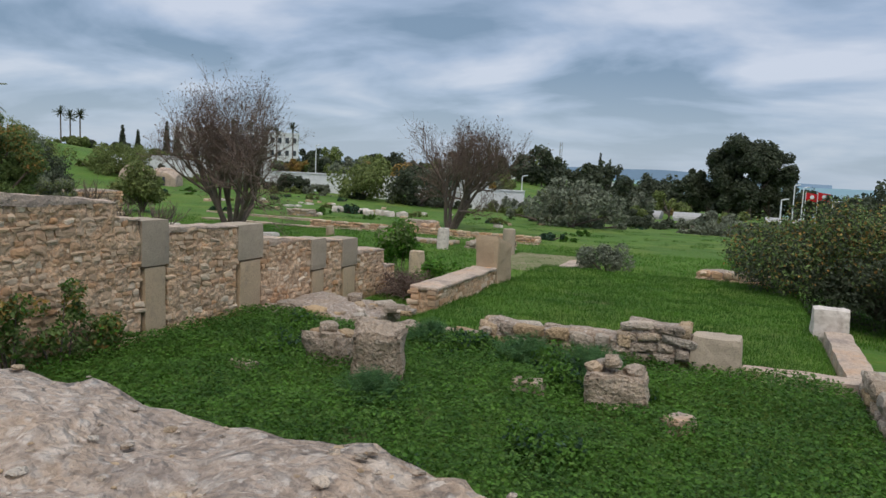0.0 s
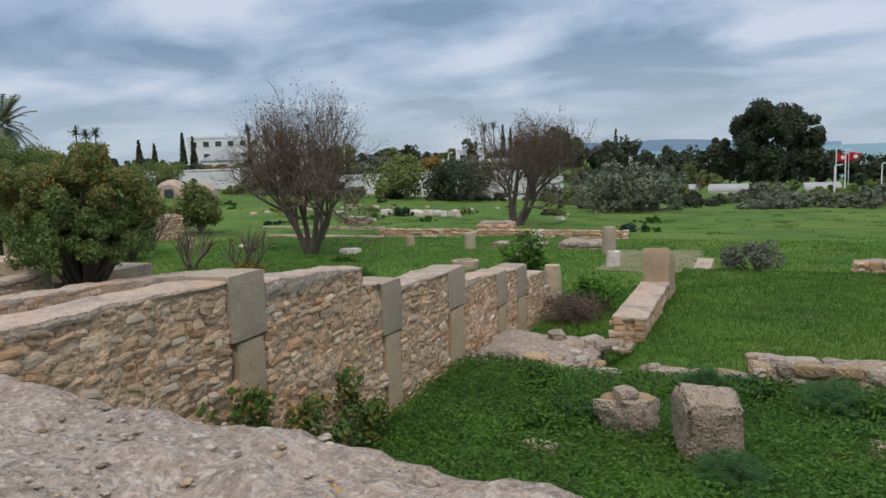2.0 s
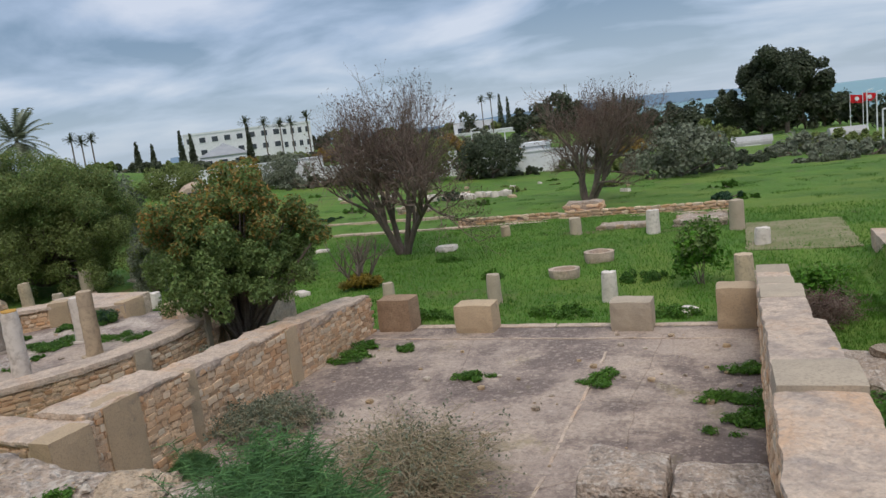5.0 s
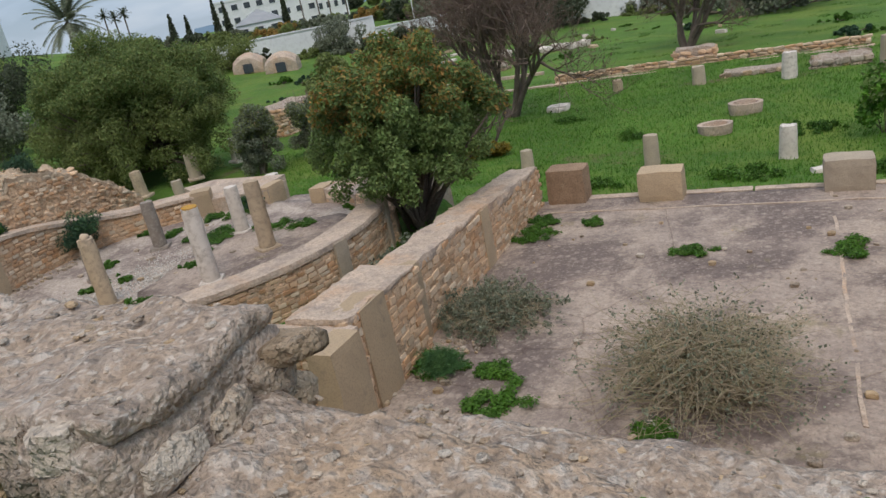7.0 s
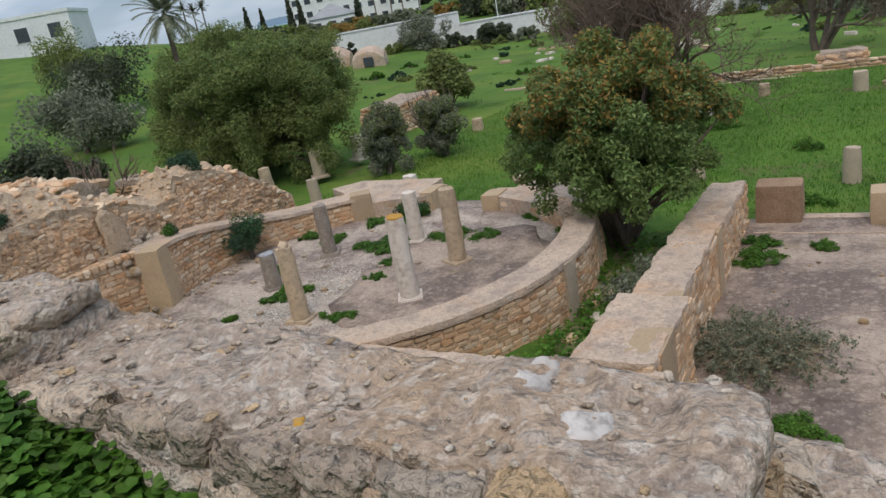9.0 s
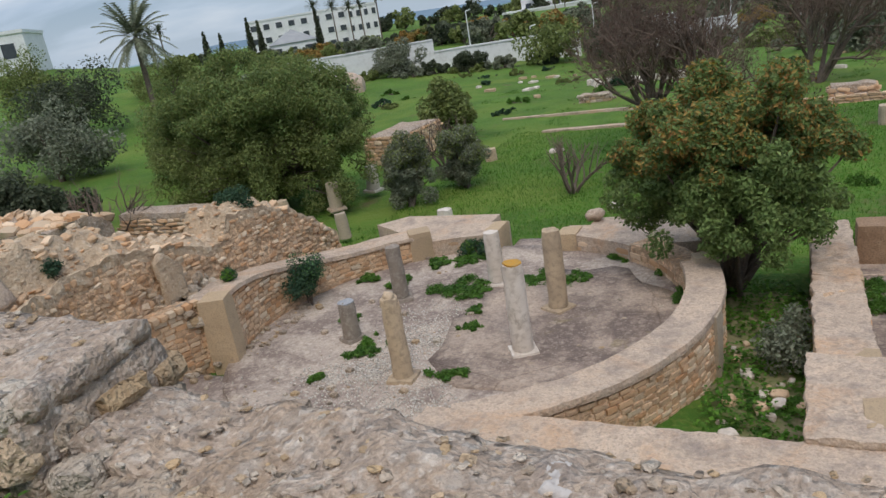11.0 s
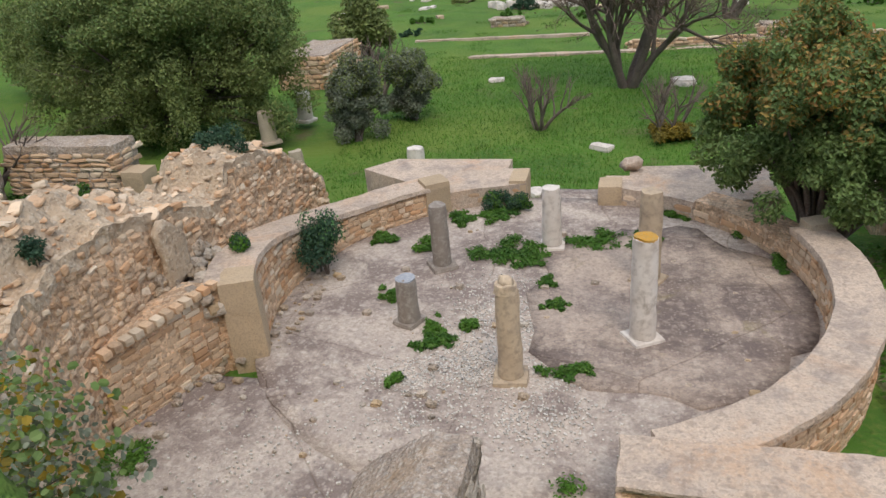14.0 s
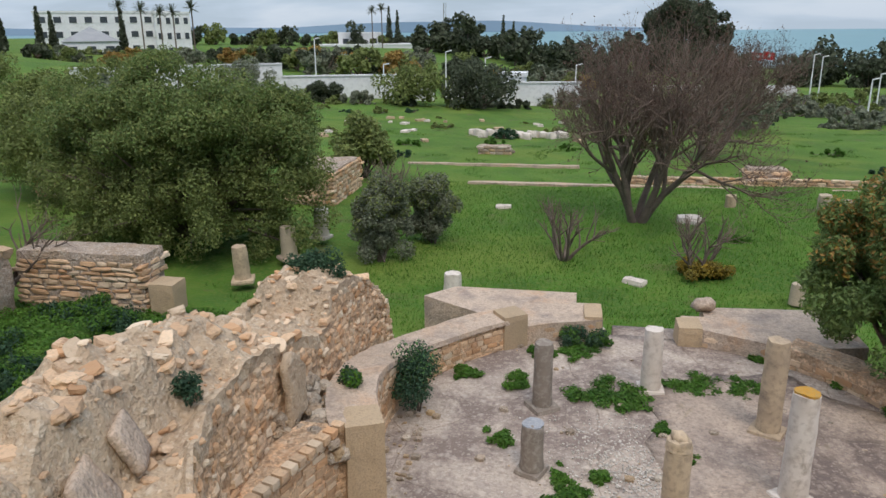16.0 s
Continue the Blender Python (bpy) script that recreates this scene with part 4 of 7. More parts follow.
for p in rub_core.polygons:
    j = min(i % m_ for i in p.vertices)
    p.material_index = 1 if FACE_ROWS - 2 <= j and len(p.vertices) == 4 else 0
part("core", rub_core, rub)
spots = []
z = -0.3
while z < 1.75:
    ch = rng.uniform(0.05, 0.11)
    y = 2.9
    while y < 11.2:
        cw = rng.uniform(0.07, 0.2)
        ym = y + cw / 2
        turn = math.atan2(cw, rub_face(y + cw) - rub_face(y))
        run = math.hypot(cw, rub_face(y + cw) - rub_face(y))
        if z + ch < rub_top(rub_face(ym) - 0.05, ym) - 0.03 and rng.random() < 0.66:
            sink = 0.05 * noise.noise(Vector((ym * 2.3, z * 3.0, 4))) + rng.uniform(0.004, 0.03)
            spots.append(((rub_face(ym) - 0.062 - sink - 0.03 * max(0.0, z), ym, z + ch / 2), (run * rng.uniform(0.8, 1.0), 0.12, ch * rng.uniform(0.75, 1.0)), (rng.uniform(-0.1, 0.1), rng.uniform(-0.22, 0.22), turn)))
        y += cw
    z += ch * 0.96
tops = []
for _ in range(800):
    y = rng.uniform(2.9, 11.2)
    x = rub_face(y) - 0.1 - rng.uniform(0.0, along(RUB_SHELF, y) + 0.9)
    d = rng.choice((0.03, 0.03, 0.04, 0.05, 0.07, 0.09, 0.14))
    tops.append(((x, y, rub_top(x, y) - d * 0.05), (d * rng.uniform(0.9, 1.7), d, d * rng.uniform(0.3, 0.6)), (rng.uniform(-0.35, 0.35), rng.uniform(-0.35, 0.35), rng.uniform(0, 6.3))))
spots.sort(key=lambda s: abs(s[0][1] - 6.0))
lay(rub, spots, "rubble", "stone", 180, "rubble_fill")
lay(rub, tops, "rubble", "stone", 120, "rubble_fill")
for k, (y, ln, hh, zc) in enumerate(((4.85, 0.34, 0.36, 1.76), (4.35, 0.46, 0.42, 1.72))):
    x = rub_face(y) - along(RUB_SHELF, y) - 0.15
    v, f = block(-0.04, 0.04, -ln / 2, ln / 2, -hh / 2, hh / 2, 0.06, 0.018, 0.02, k + 3, 4.0)
    ob = part("plaster_panel", geo("plaster_panel", v, f, M_CAP, True), rub, rub.matrix_world.inverted() @ at(x, y, zc, 0, -24, 24), "cracked pale plaster panel")
v, f = block(-22.06, -21.97, 6.82, 7.26, 0.72, 1.46, 0.06, 0.03, 0.03, 6, 3.0, lambda x, y: 1.46 - 1.1 * max(0.0, y - 7.0) - 0.8 * max(0.0, 6.95 - y))
part("facing_slab", geo("facing_slab", in_thing(v, rub), f, M_SAND, True), rub, None, "upright pale facing slab")
lw = thing("low_wall", at(-22.0, 6.2, 0), "neat low coursed stone wall joining the apse pier", "wall")
wv, wf = block(-22.4, -22.0, 5.6, 6.95, -0.4, 0.62, 0.1, 0.015, 0.02, 3, 3.0, lambda x, y: 0.70 + 0.06 * (y - 5.6) / 1.35)
wv = [(p[0] + 0.44 * (p[1] - 5.6) / 1.35, p[1], p[2]) for p in wv]
part("core", geo("core", in_thing(wv, lw), wf, M_MORTAR), lw)
coping_row = [((-21.99 + 0.44 * (k + 0.5) / 12, 5.6 + 1.35 * (k + 0.5) / 12, 0.70 + 0.06 * (k + 0.5) / 12), (0.10, 0.13, 0.08), (0.0, -0.04, 1.255)) for k in range(12)]
lay(lw, coping_row + face_spots((-22.0, 5.6), (-21.56, 6.93), lambda s: -0.2, lambda s: 0.68 + 0.04 * s, (1, -0.33, 0), rng, (0.1, 0.22), (0.06, 0.09), 0.09, 0.010, 0.012, 0.95, 0.05), "brick", "stone", 150, "rubble_fill")
heap = thing("rubble_heap", at(-21.9, 7.3, 0.5), "small heap of fallen stones lodged beside the apse pier", "stones")
fallen = []
for _ in range(130):
    x, y, d = rng.uniform(-22.15, -21.55), rng.uniform(6.75, 7.75), rng.choice((0.05, 0.08, 0.11, 0.16, 0.2))
    fallen.append(((x, y, 0.62 + 0.35 * (-21.6 - x) + rng.uniform(-0.2, 0.05)), (d * 1.3, d, d * 0.75), (rng.uniform(-0.5, 0.5), rng.uniform(-0.5, 0.5), rng.uniform(0, 6.3))))
lay(heap, fallen, "rough", "stone", 130, "rubble_fill")
# raised block platform in front of the apse
plat = thing("broken_platform", at(-18.9, 4, 0), "broken rubble platform with cracked mortar top", "platform")
v, f = block(-19.45, -18.45, 2.0, 5.15, -0.35, 0.55, 0.1, 0.03, 0.04, 14, 2.5, lambda x, y: 0.62 - 0.75 * max(0.0, -18.75 - x) ** 1.2)
part("slab", geo("slab", in_thing(v, plat), f, M_TOP), plat)
lay(plat, face_spots((-18.45, 2.0), (-18.45, 5.15), lambda s: -0.3, lambda s: 0.5, (1, 0, 0), rng, (0.15, 0.35), (0.09, 0.16), 0.12, 0.02, 0.012, 0.95, 0.2), "rough", "stone", 80, "rubble_fill")

# ---- west walls beyond the rubble ----
wz = thing("ruined_wall", at(-28.2, 13.2, 0), "thick layered brick and rubble wall stub with pale top", "wall")
part("core", geo("core", in_thing(block(-29.7, -27.1, 12.7, 13.45, -1.0, 0.42, 0.12, 0.04, 0.05, 4, 2.5)[0], wz), block(-29.7, -27.1, 12.7, 13.45, -1.0, 0.42, 0.12)[1], M_TOP), wz)
lay(wz, face_spots((-29.7, 12.7), (-27.1, 12.7), lambda s: -0.65, lambda s: 0.3, (0, -1, 0), rng, (0.2, 0.45), (0.08, 0.14), 0.14, 0.03, 0.02, 0.95, 0.1)
    + face_spots((-27.1, 12.7), (-27.1, 13.45), lambda s: -0.65, lambda s: 0.3, (1, 0, 0), rng, (0.2, 0.4), (0.08, 0.14), 0.14, 0.03, 0.02, 0.95, 0.1), "rubble", "stone", 150, "rubble_fill")
solo("dressed_block", geo("dressed_block", *block(-27.0, -26.5, 12.6, 13.1, -0.7, -0.1, 0.12, 0.015, 0.03, 4), M_ASHLAR), "squared tan block beside the wall stub", "stone", None, "dressed blocks")
wy = thing("ruined_wall", at(-31, 11.5, 0), "weathered rubble wall with uneven top", "wall")
v, f = block(-34, -29.5, 10.6, 12.4, -0.9, 0.7, 0.2, 0.12, 0.05, 9, 1.2, lambda x, y: 0.55 + 0.35 * noise.noise(Vector((x, y, 2))))
part("core", geo("core", in_thing(v, wy), f, M_TOP), wy)
tops = [((x, y, 0.55 + 0.35 * noise.noise(Vector((x, y, 2)))), (d * 1.3, d, d * 0.7), (0.3, 0.2, x)) for x, y, d in ((rng.uniform(-34, -29.5), rng.uniform(10.6, 12.4), rng.uniform(0.12, 0.35)) for _ in range(140))]
lay(wy, tops + face_spots((-34, 10.6), (-29.5, 10.6), lambda s: -0.6, lambda s: 0.5, (0, -1, 0), rng, (0.15, 0.4), (0.1, 0.18), 0.16, 0.04, 0.01, 0.95, 0.3), "rubble", "stone", 200, "rubble_fill")

# ---- columns ----


def shaft_mesh(rad, h, mat_, seed, broken=0.02):
    n, rings = 20, max(5, int(h / 0.09))
    verts, faces = [], []
    for k in range(rings + 1):
        z = h * k / rings
        rr = rad * (1.0 - 0.06 * k / rings) * (1.05 if k == 0 else 1.0) * (0.94 if k == rings else 1.0)
        for i in range(n):
            a = 2 * math.pi * i / n
            p = (rr * math.cos(a), rr * math.sin(a), z + (broken * noise.noise(Vector((math.cos(a) * 1.5, math.sin(a) * 1.5, seed))) if k == rings else 0))
            verts.append(wob(p, 5.0, 0.012, seed))
    for k in range(rings):
        for i in range(n):
            j = (i + 1) % n
            faces.append([k * n + i, k * n + j, (k + 1) * n + j, (k + 1) * n + i])
    o = len(verts)
    verts += [tuple(verts[rings * n + i]) for i in range(n)] + [(v[0] * 0.5, v[1] * 0.5, v[2] + 0.008) for v in verts[rings * n:rings * n + n]] + [(0, 0, h + 0.008)]
    for i in range(n):
        j = (i + 1) % n
        faces += [[o + i, o + j, o + n + j, o + n + i], [o + n + i, o + n + j, o + 2 * n]]
    me = geo("shaft", verts, faces, mat_, True)
    return me


def column(x, y, z, rad, h, mat_, label, plinth=0.0, cap=None, tilt=(0, 0), seed=0, broken=0.02, group="column stumps"):
    ob = thing("column", at(x, y, z, tilt[0], tilt[1], seed * 31), label, "column", group)
    zz = 0.0
    if plinth:
        part("plinth", geo("plinth", *block(-plinth, plinth, -plinth, plinth, -0.05, 0.05, 0.1, 0.012, 0.03, seed), mat_ if mat_ is not M_GREYSTONE else M_CAP), ob)
        zz = 0.05
    part("shaft", shaft_mesh(rad, h - zz, mat_, seed, broken), ob, at(0, 0, zz))
    if cap:
        v, f = disc(0, 0, rad * 0.86, -0.01, 0.02, 14, 3)
        part("lichen", geo("lichen", [wob(p, 9, 0.02, seed) for p in v], f, cap), ob, at(0, 0, h), "orange lichen crust" if cap is M_LICHEN else "bluish weathered top face")
    return ob


column(-17.24, 7.71, -0.14, 0.135, 1.15, M_MARBLE, "tall pale marble column stump with orange lichen on top", 0.18, M_LICHEN, seed=1)
column(-17.16, 9.0, -0.14, 0.135, 1.13, M_TANCOL, "tall tan stone column stump on a square base", 0.19, None, (0, 0.5), seed=2)
column(-18.38, 9.86, -0.14, 0.128, 0.84, M_MARBLE, "pale marble column stump with yellowed top", 0.17, None, seed=3)
column(-19.73, 9.2, -0.14, 0.12, 0.86, M_DARKCOL, "dark brown grey stone column stump", 0.175, None, (0, -0.5), seed=4)
column(-19.79, 7.82, -0.14, 0.126, 0.54, M_DARKCOL, "short grey column stump with bluish flat top", 0.15, M_BLUETOP, seed=5)
broken_column = column(-18.49, 6.89, -0.14, 0.122, 0.98, M_TANCOL, "broken ochre column stump with ragged top", 0.175, None, seed=6, broken=0.08)
part("collar", shaft_mesh(0.112, 0.09, M_TANCOL, 8, 0.03), broken_column, at(0.01, 0, 0.96), "worn collar of the broken capital")
part("crest", geo("crest", *block(-0.07, 0.075, -0.07, 0.06, 0.0, 0.09, 0.04, 0.03, 0.04, 5, 7.0), M_TANCOL, True), broken_column, at(0, 0, 1.02), "ragged broken crest")
for k, (x, y, zt, rad, h) in enumerate(((-12.12, 15.1, -0.33, 0.16, 0.66), (-9.6, 15.0, -0.34, 0.165, 0.66), (-7.03, 15.5, -0.2, 0.19, 0.72), (-14.95, 15.6, -0.55, 0.15, 0.42), (-21.75, 15.1, -0.47, 0.19, 0.4),
                                         (-14.55, 24.0, -0.62, 0.17, 0.5), (-12.04, 23.5, -0.42, 0.2, 0.72), (-9.6, 23.2, -0.3, 0.21, 0.8), (-26.2, 14.85, 0.0, 0.17, 0.75), (-25.85, 16.65, -0.05, 0.19, 0.75),
                                         (-25.7, 18.5, -0.05, 0.2, 0.75), (-23.4, 22.4, -0.6, 0.2, 0.45), (-23.9, 14.0, -0.15, 0.15, 0.6), (-6.6, 20.4, -0.55, 0.2, 0.6))):
    column(x, y, zt - h, rad, h, (M_GREYSTONE, M_MARBLE, M_TANCOL)[k % 3], ("grey lichened column stump standing in the grass", "pale worn column stump standing in the grass", "tan sandstone column stump standing in the grass")[k % 3],
           0.24 if k in (9, 10, 8) else 0.0, None, ((k * 7) % 5 - 2, (k * 3) % 5 - 2), k + 10, 0.03, "garden column stumps")
column(-7.2, 23.1, -1.1, 0.22, 0.95, M_GREYSTONE, "tall grey column stump on a stone drum", 0.3, None, seed=31, group="garden column stumps")

# ---- blocks on the court's far edge ----
for k, (x0, x1, y0, y1, z1) in enumerate(((-13.42, -12.74, 12.08, 12.55, -0.08), (-11.84, -11.12, 11.98, 12.45, -0.19), (-9.1, -8.42, 12.02, 12.5, -0.2), (-7.45, -6.86, 12.1, 12.6, -0.03))):
    solo("dressed_block", geo("dressed_block", *block(x0, x1, y0, y1, -0.72, z1, 0.1, 0.014, 0.03, k + 60), (M_BROWNBLOCK, M_ASHLAR, M_GREYSTONE, M_ASHLAR)[k]), ("squared brown stained stone block on the court edge" if k == 0 else "squared tan stone block standing on the court edge"), "stone", None, "court edge blocks")

# ---- lot: boulders and low walls ----
for x, y, sx, sy, sz, rx, rz, mat_, lab in ((-3.3, 6.45, 0.5, 0.42, 0.6, 10, 20, M_ROUGH, "big tilted grey brown boulder in clover"), (-4.02, 6.75, 0.46, 0.42, 0.36, 0, -10, M_ROUGH, "low brown boulder with stones piled on it"),
                                           (-1.0, 6.85, 0.56, 0.42, 0.36, 0, 8, M_ROUGH, "squared limestone block with stones piled on it"), (-1.87, 6.85, 0.34, 0.2, 0.14, 0, 5, M_CAP, "flat pale stone in clover"), (-0.4, 6.4, 0.26, 0.2, 0.16, 0, 60, M_CAP, "small pale stone in clover"),
                                           (-4.7, 6.1, 0.3, 0.16, 0.1, 0, -10, M_CAP, "flat pale stone in clover")):
    v, f = block(-0.5, 0.5, -0.5, 0.5, -0.5, 0.5, 0.06, 0.10, 0.2, x * 3, 1.7)
    v = [(p[0] * sx, p[1] * sy, p[2] * sz) for p in v]
    solo("boulder", geo("boulder", v, f, mat_, True), lab, "boulder", at(x, y, -0.42 + sz * 0.46, rx, 0, rz), "boulders in the clover")
for k, (x, y, z, d) in enumerate(((-4.15, 6.75, -0.1, 0.2), (-3.98, 6.65, -0.08, 0.2), (-3.88, 6.8, -0.08, 0.18), (-4.05, 6.7, 0.0, 0.2), (-4.22, 6.62, -0.09, 0.15), (-1.1, 6.9, -0.02, 0.18), (-0.85, 6.85, -0.04, 0.16), (-1.05, 6.75, 0.05, 0.14), (-1.22, 6.8, -0.05, 0.13))):
    v, f = VARIANTS[k]
    solo("loose_stone", geo("loose_stone", [(p[0] * d * 1.3, p[1] * d, p[2] * d * 0.6) for p in v], f, M_ROUGH), "fist-sized limestone lying on a boulder", "stone", at(x, y, z, 8 * (k % 3), 6, k * 40), "stones piled on boulders")


def low_wall(name, x0, x1, y0, y1, z0, z1, label, cat, seed, kind="rough", top=None, mat_=None, w=(0.16, 0.42), h=(0.1, 0.18), limit=60, cell=0.12, proud=0.02):
    ob = thing(name, at((x0 + x1) / 2, (y0 + y1) / 2, z0), label, cat, "low ruined walls")
    t = top or (lambda x, y: z1 + 0.06 * noise.noise(Vector((x * 2, y * 2, seed))))
    v, f = block(x0 + 0.03, x1 - 0.03, y0 + 0.03, y1 - 0.03, z0, z1, cell, 0.03, 0.05, seed, 2.5, t)
    part("core", geo("core", in_thing(v, ob), f, mat_ or M_TOP), ob)
    sp = []
    for a, b, o in (((x0, y0), (x1, y0), (0, -1, 0)), ((x0, y1), (x1, y1), (0, 1, 0)), ((x0, y0), (x0, y1), (-1, 0, 0)), ((x1, y0), (x1, y1), (1, 0, 0))):
        sp += face_spots(a, b, lambda s: z0 + 0.05, lambda s: t(a[0] + (b[0] - a[0]) * 0.5, a[1]) + 0.02, o, rng, w, h, 0.15, proud, 0.012, 0.95, 0.15 if proud > 0.01 else 0.05)
    lay(ob, sp, kind, "stone", limit, "rubble_fill")
    return ob


low_wall("low_wall", -2.95, -1.2, 8.55, 8.95, -0.6, -0.12, "tumbled pale rubble foundation in the clover", "wall", 3)
low_wall("low_wall", -1.25, -0.5, 8.5, 9.0, -0.6, 0.08, "low rubble wall of fitted brown stones", "wall", 5)
solo("dressed_block", geo("dressed_block", *block(-0.48, 0.06, 8.5, 8.95, -0.6, 0.02, 0.08, 0.03, 0.04, 4), M_GREYSTONE), "dark layered grey stone block ending the wall", "stone", None, "dressed blocks")
low_wall("low_wall", -4.1, -2.9, 8.5, 8.8, -0.6, -0.3, "worn pale foundation stones level with the clover", "wall", 13)
low_wall("low_wall", 1.25, 1.7, 6.4, 8.75, -0.7, -0.2, "low rubble wall edging the clover plot", "wall", 23)
for x0, x1, y0, y1 in ((0.08, 1.7, 8.78, 9.1), (1.15, 1.5, 9.12, 11.85)):
    solo("kerb", geo("kerb", *block(x0, x1, y0, y1, -0.75, -0.36, 0.12, 0.015, 0.02, x0), M_CAP), "smooth pale mortar kerb round the lawn", "kerb", kind="structure")
solo("dressed_block", geo("dressed_block", *block(1.0, 1.5, 11.9, 12.35, -0.6, -0.05, 0.1, 0.03, 0.05, 7), M_MARBLE), "squared pale block at the lawn corner", "stone", None, "dressed blocks")
solo("threshold_slab", geo("threshold_slab", *block(-6.4, -4.85, 8.6, 10.2, -0.7, -0.2, 0.08, 0.05, 0.06, 17, 2.5, lambda x, y: -0.33 - 0.08 * sm(x, -5.6, -4.9) + 0.05 * noise.noise(Vector((x * 2, y * 2, 1)))), M_TOP), "broken pale mortar slab beside the wall", "slab")
for _ in range(26):
    x, y, d = rng.uniform(-6.2, -4.5), rng.uniform(8.45, 10.0), rng.choice((0.08, 0.11, 0.15, 0.22))
    v, f = ROUGHS[rng.randrange(10)]
    solo("loose_stone", geo("loose_stone", [(p[0] * d * 1.5, p[1] * d, p[2] * d * 0.6) for p in v], f, M_ROUGH), "rough fallen limestone piece on the mortar slab", "stone", at(x, y, -0.33 - 0.08 * sm(x, -5.6, -4.9) + d * 0.1, 0, 0, rng.uniform(0, 360)), "fallen stones on the slab")
# low wall with pier
lb = low_wall("low_wall", -4.82, -4.35, 10.4, 13.3, -0.7, -0.12, "low tan rubble wall with smooth top ending in a pier", "wall", 33, "brick", lambda x, y: -0.12, M_MORTAR, (0.1, 0.24), (0.06, 0.11), 120, 0.1, -0.018)
part("capping", geo("capping", in_thing(block(-4.83, -4.34, 10.38, 13.3, -0.16, -0.1, 0.07, 0.016, 0.02, 35, 4.0)[0], lb), block(-4.83, -4.34, 10.38, 13.3, -0.16, -0.1, 0.07)[1], M_CAP), lb, None, "smooth pale mortar capping")
part("pier", geo("pier", in_thing(block(-4.82, -4.33, 13.3, 14.2, -0.7, 0.45, 0.1, 0.03, 0.05, 12, 2.5, lambda x, y: 0.5 - 0.25 * (y - 13.3))[0], lb), block(-4.82, -4.33, 13.3, 14.2, -0.7, 0.45, 0.1)[1], M_ASHLAR), lb, None, "broken tan pier")
solo("kerb", geo("kerb", *block(-4.3, -3.9, 14.6, 19.5, -1.0, -0.55, 0.12, 0.02, 0.02, 3), M_CAP), "pale mortar kerb along the lawn", "kerb", kind="structure")
low_wall("low_wall", -3.4, -0.9, 18.0, 18.4, -1.1, -0.7, "low pale stone edging beyond the lawn", "wall", 43, cell=0.2)
low_wall("low_wall", -0.9, 0.5, 18.0, 18.6, -1.1, -0.35, "low brown rubble wall beyond the lawn", "wall", 47, "rubble", cell=0.2)
# far low walls in the garden
solo("kerb", geo("kerb", *block(-23.0, -7.2, 26.7, 27.0, -1.3, -0.96, 0.25, 0.02, 0.02, 5), M_CAP), "long pale mortar kerb across the garden", "kerb", kind="structure")
low_wall("low_wall", -17.5, -7.3, 27.2, 27.6, -1.3, -0.75, "long low brown rubble wall across the garden", "wall", 53, "rubble", None, M_CAP, limit=150, cell=0.25)
low_wall("low_wall", -13.3, -11.9, 27.7, 28.4, -1.3, -0.45, "low brick wall stub behind the kerb", "wall", 57, "rubble", cell=0.2)
low_wall("low_wall", -11.4, -9.7, 24.1, 25.0, -1.3, -0.85, "heap of fallen layered masonry in the grass", "wall", 63, cell=0.15)
low_wall("low_wall", -9.0, -7.5, 24.0, 24.9, -1.3, -0.75, "heap of fallen layered masonry in the grass", "wall", 67, cell=0.15)
low_wall("low_wall", -23.5, -22.0, 34.2, 34.9, -1.3, -0.85, "pale flat foundation stones in the grass", "wall", 71, cell=0.2)
solo("kerb", geo("kerb", *block(-26, -19, 30.5, 30.7, -1.3, -0.98, 0.3, 0.02, 0.02, 5), M_CAP), "pale mortar kerb in the grass", "kerb", kind="structure")
low_wall("ruined_wall", -28.2, -26.6, 22.5, 25.5, -1.2, 0.1, "ruined pale rubble wall in the grass", "wall", 73, "rubble", cell=0.25)
low_wall("ruined_wall", -36.5, -34.0, 22.0, 23.0, -1.2, 0.8, "ruined orange rubble wall on the slope", "wall", 79, "rubble", cell=0.25)


def basin(x, y, z, rx, ry, h, rz, label):
    n = 24
    prof = [(0.9, -0.05), (0.98, h * 0.5), (1.0, h), (0.74, h * 0.98), (0.66, h * 0.25), (0.0, h * 0.2)]
    verts, faces = [], []
    for k, (rr, zz) in enumerate(prof):
        for i in range(n):
            a = 2 * math.pi * i / n
            verts.append(wob((rx * rr * math.cos(a), ry * rr * math.sin(a), zz), 4, 0.015, x))
    for k in range(len(prof) - 1):
        for i in range(n):
            j = (i + 1) % n
            faces.append([k * n + i, k * n + j, (k + 1) * n + j, (k + 1) * n + i])
    solo("stone_basin", geo("stone_basin", verts, faces, M_CAP), label, "basin", at(x, y, z, 0, 0, rz), "stone basins")


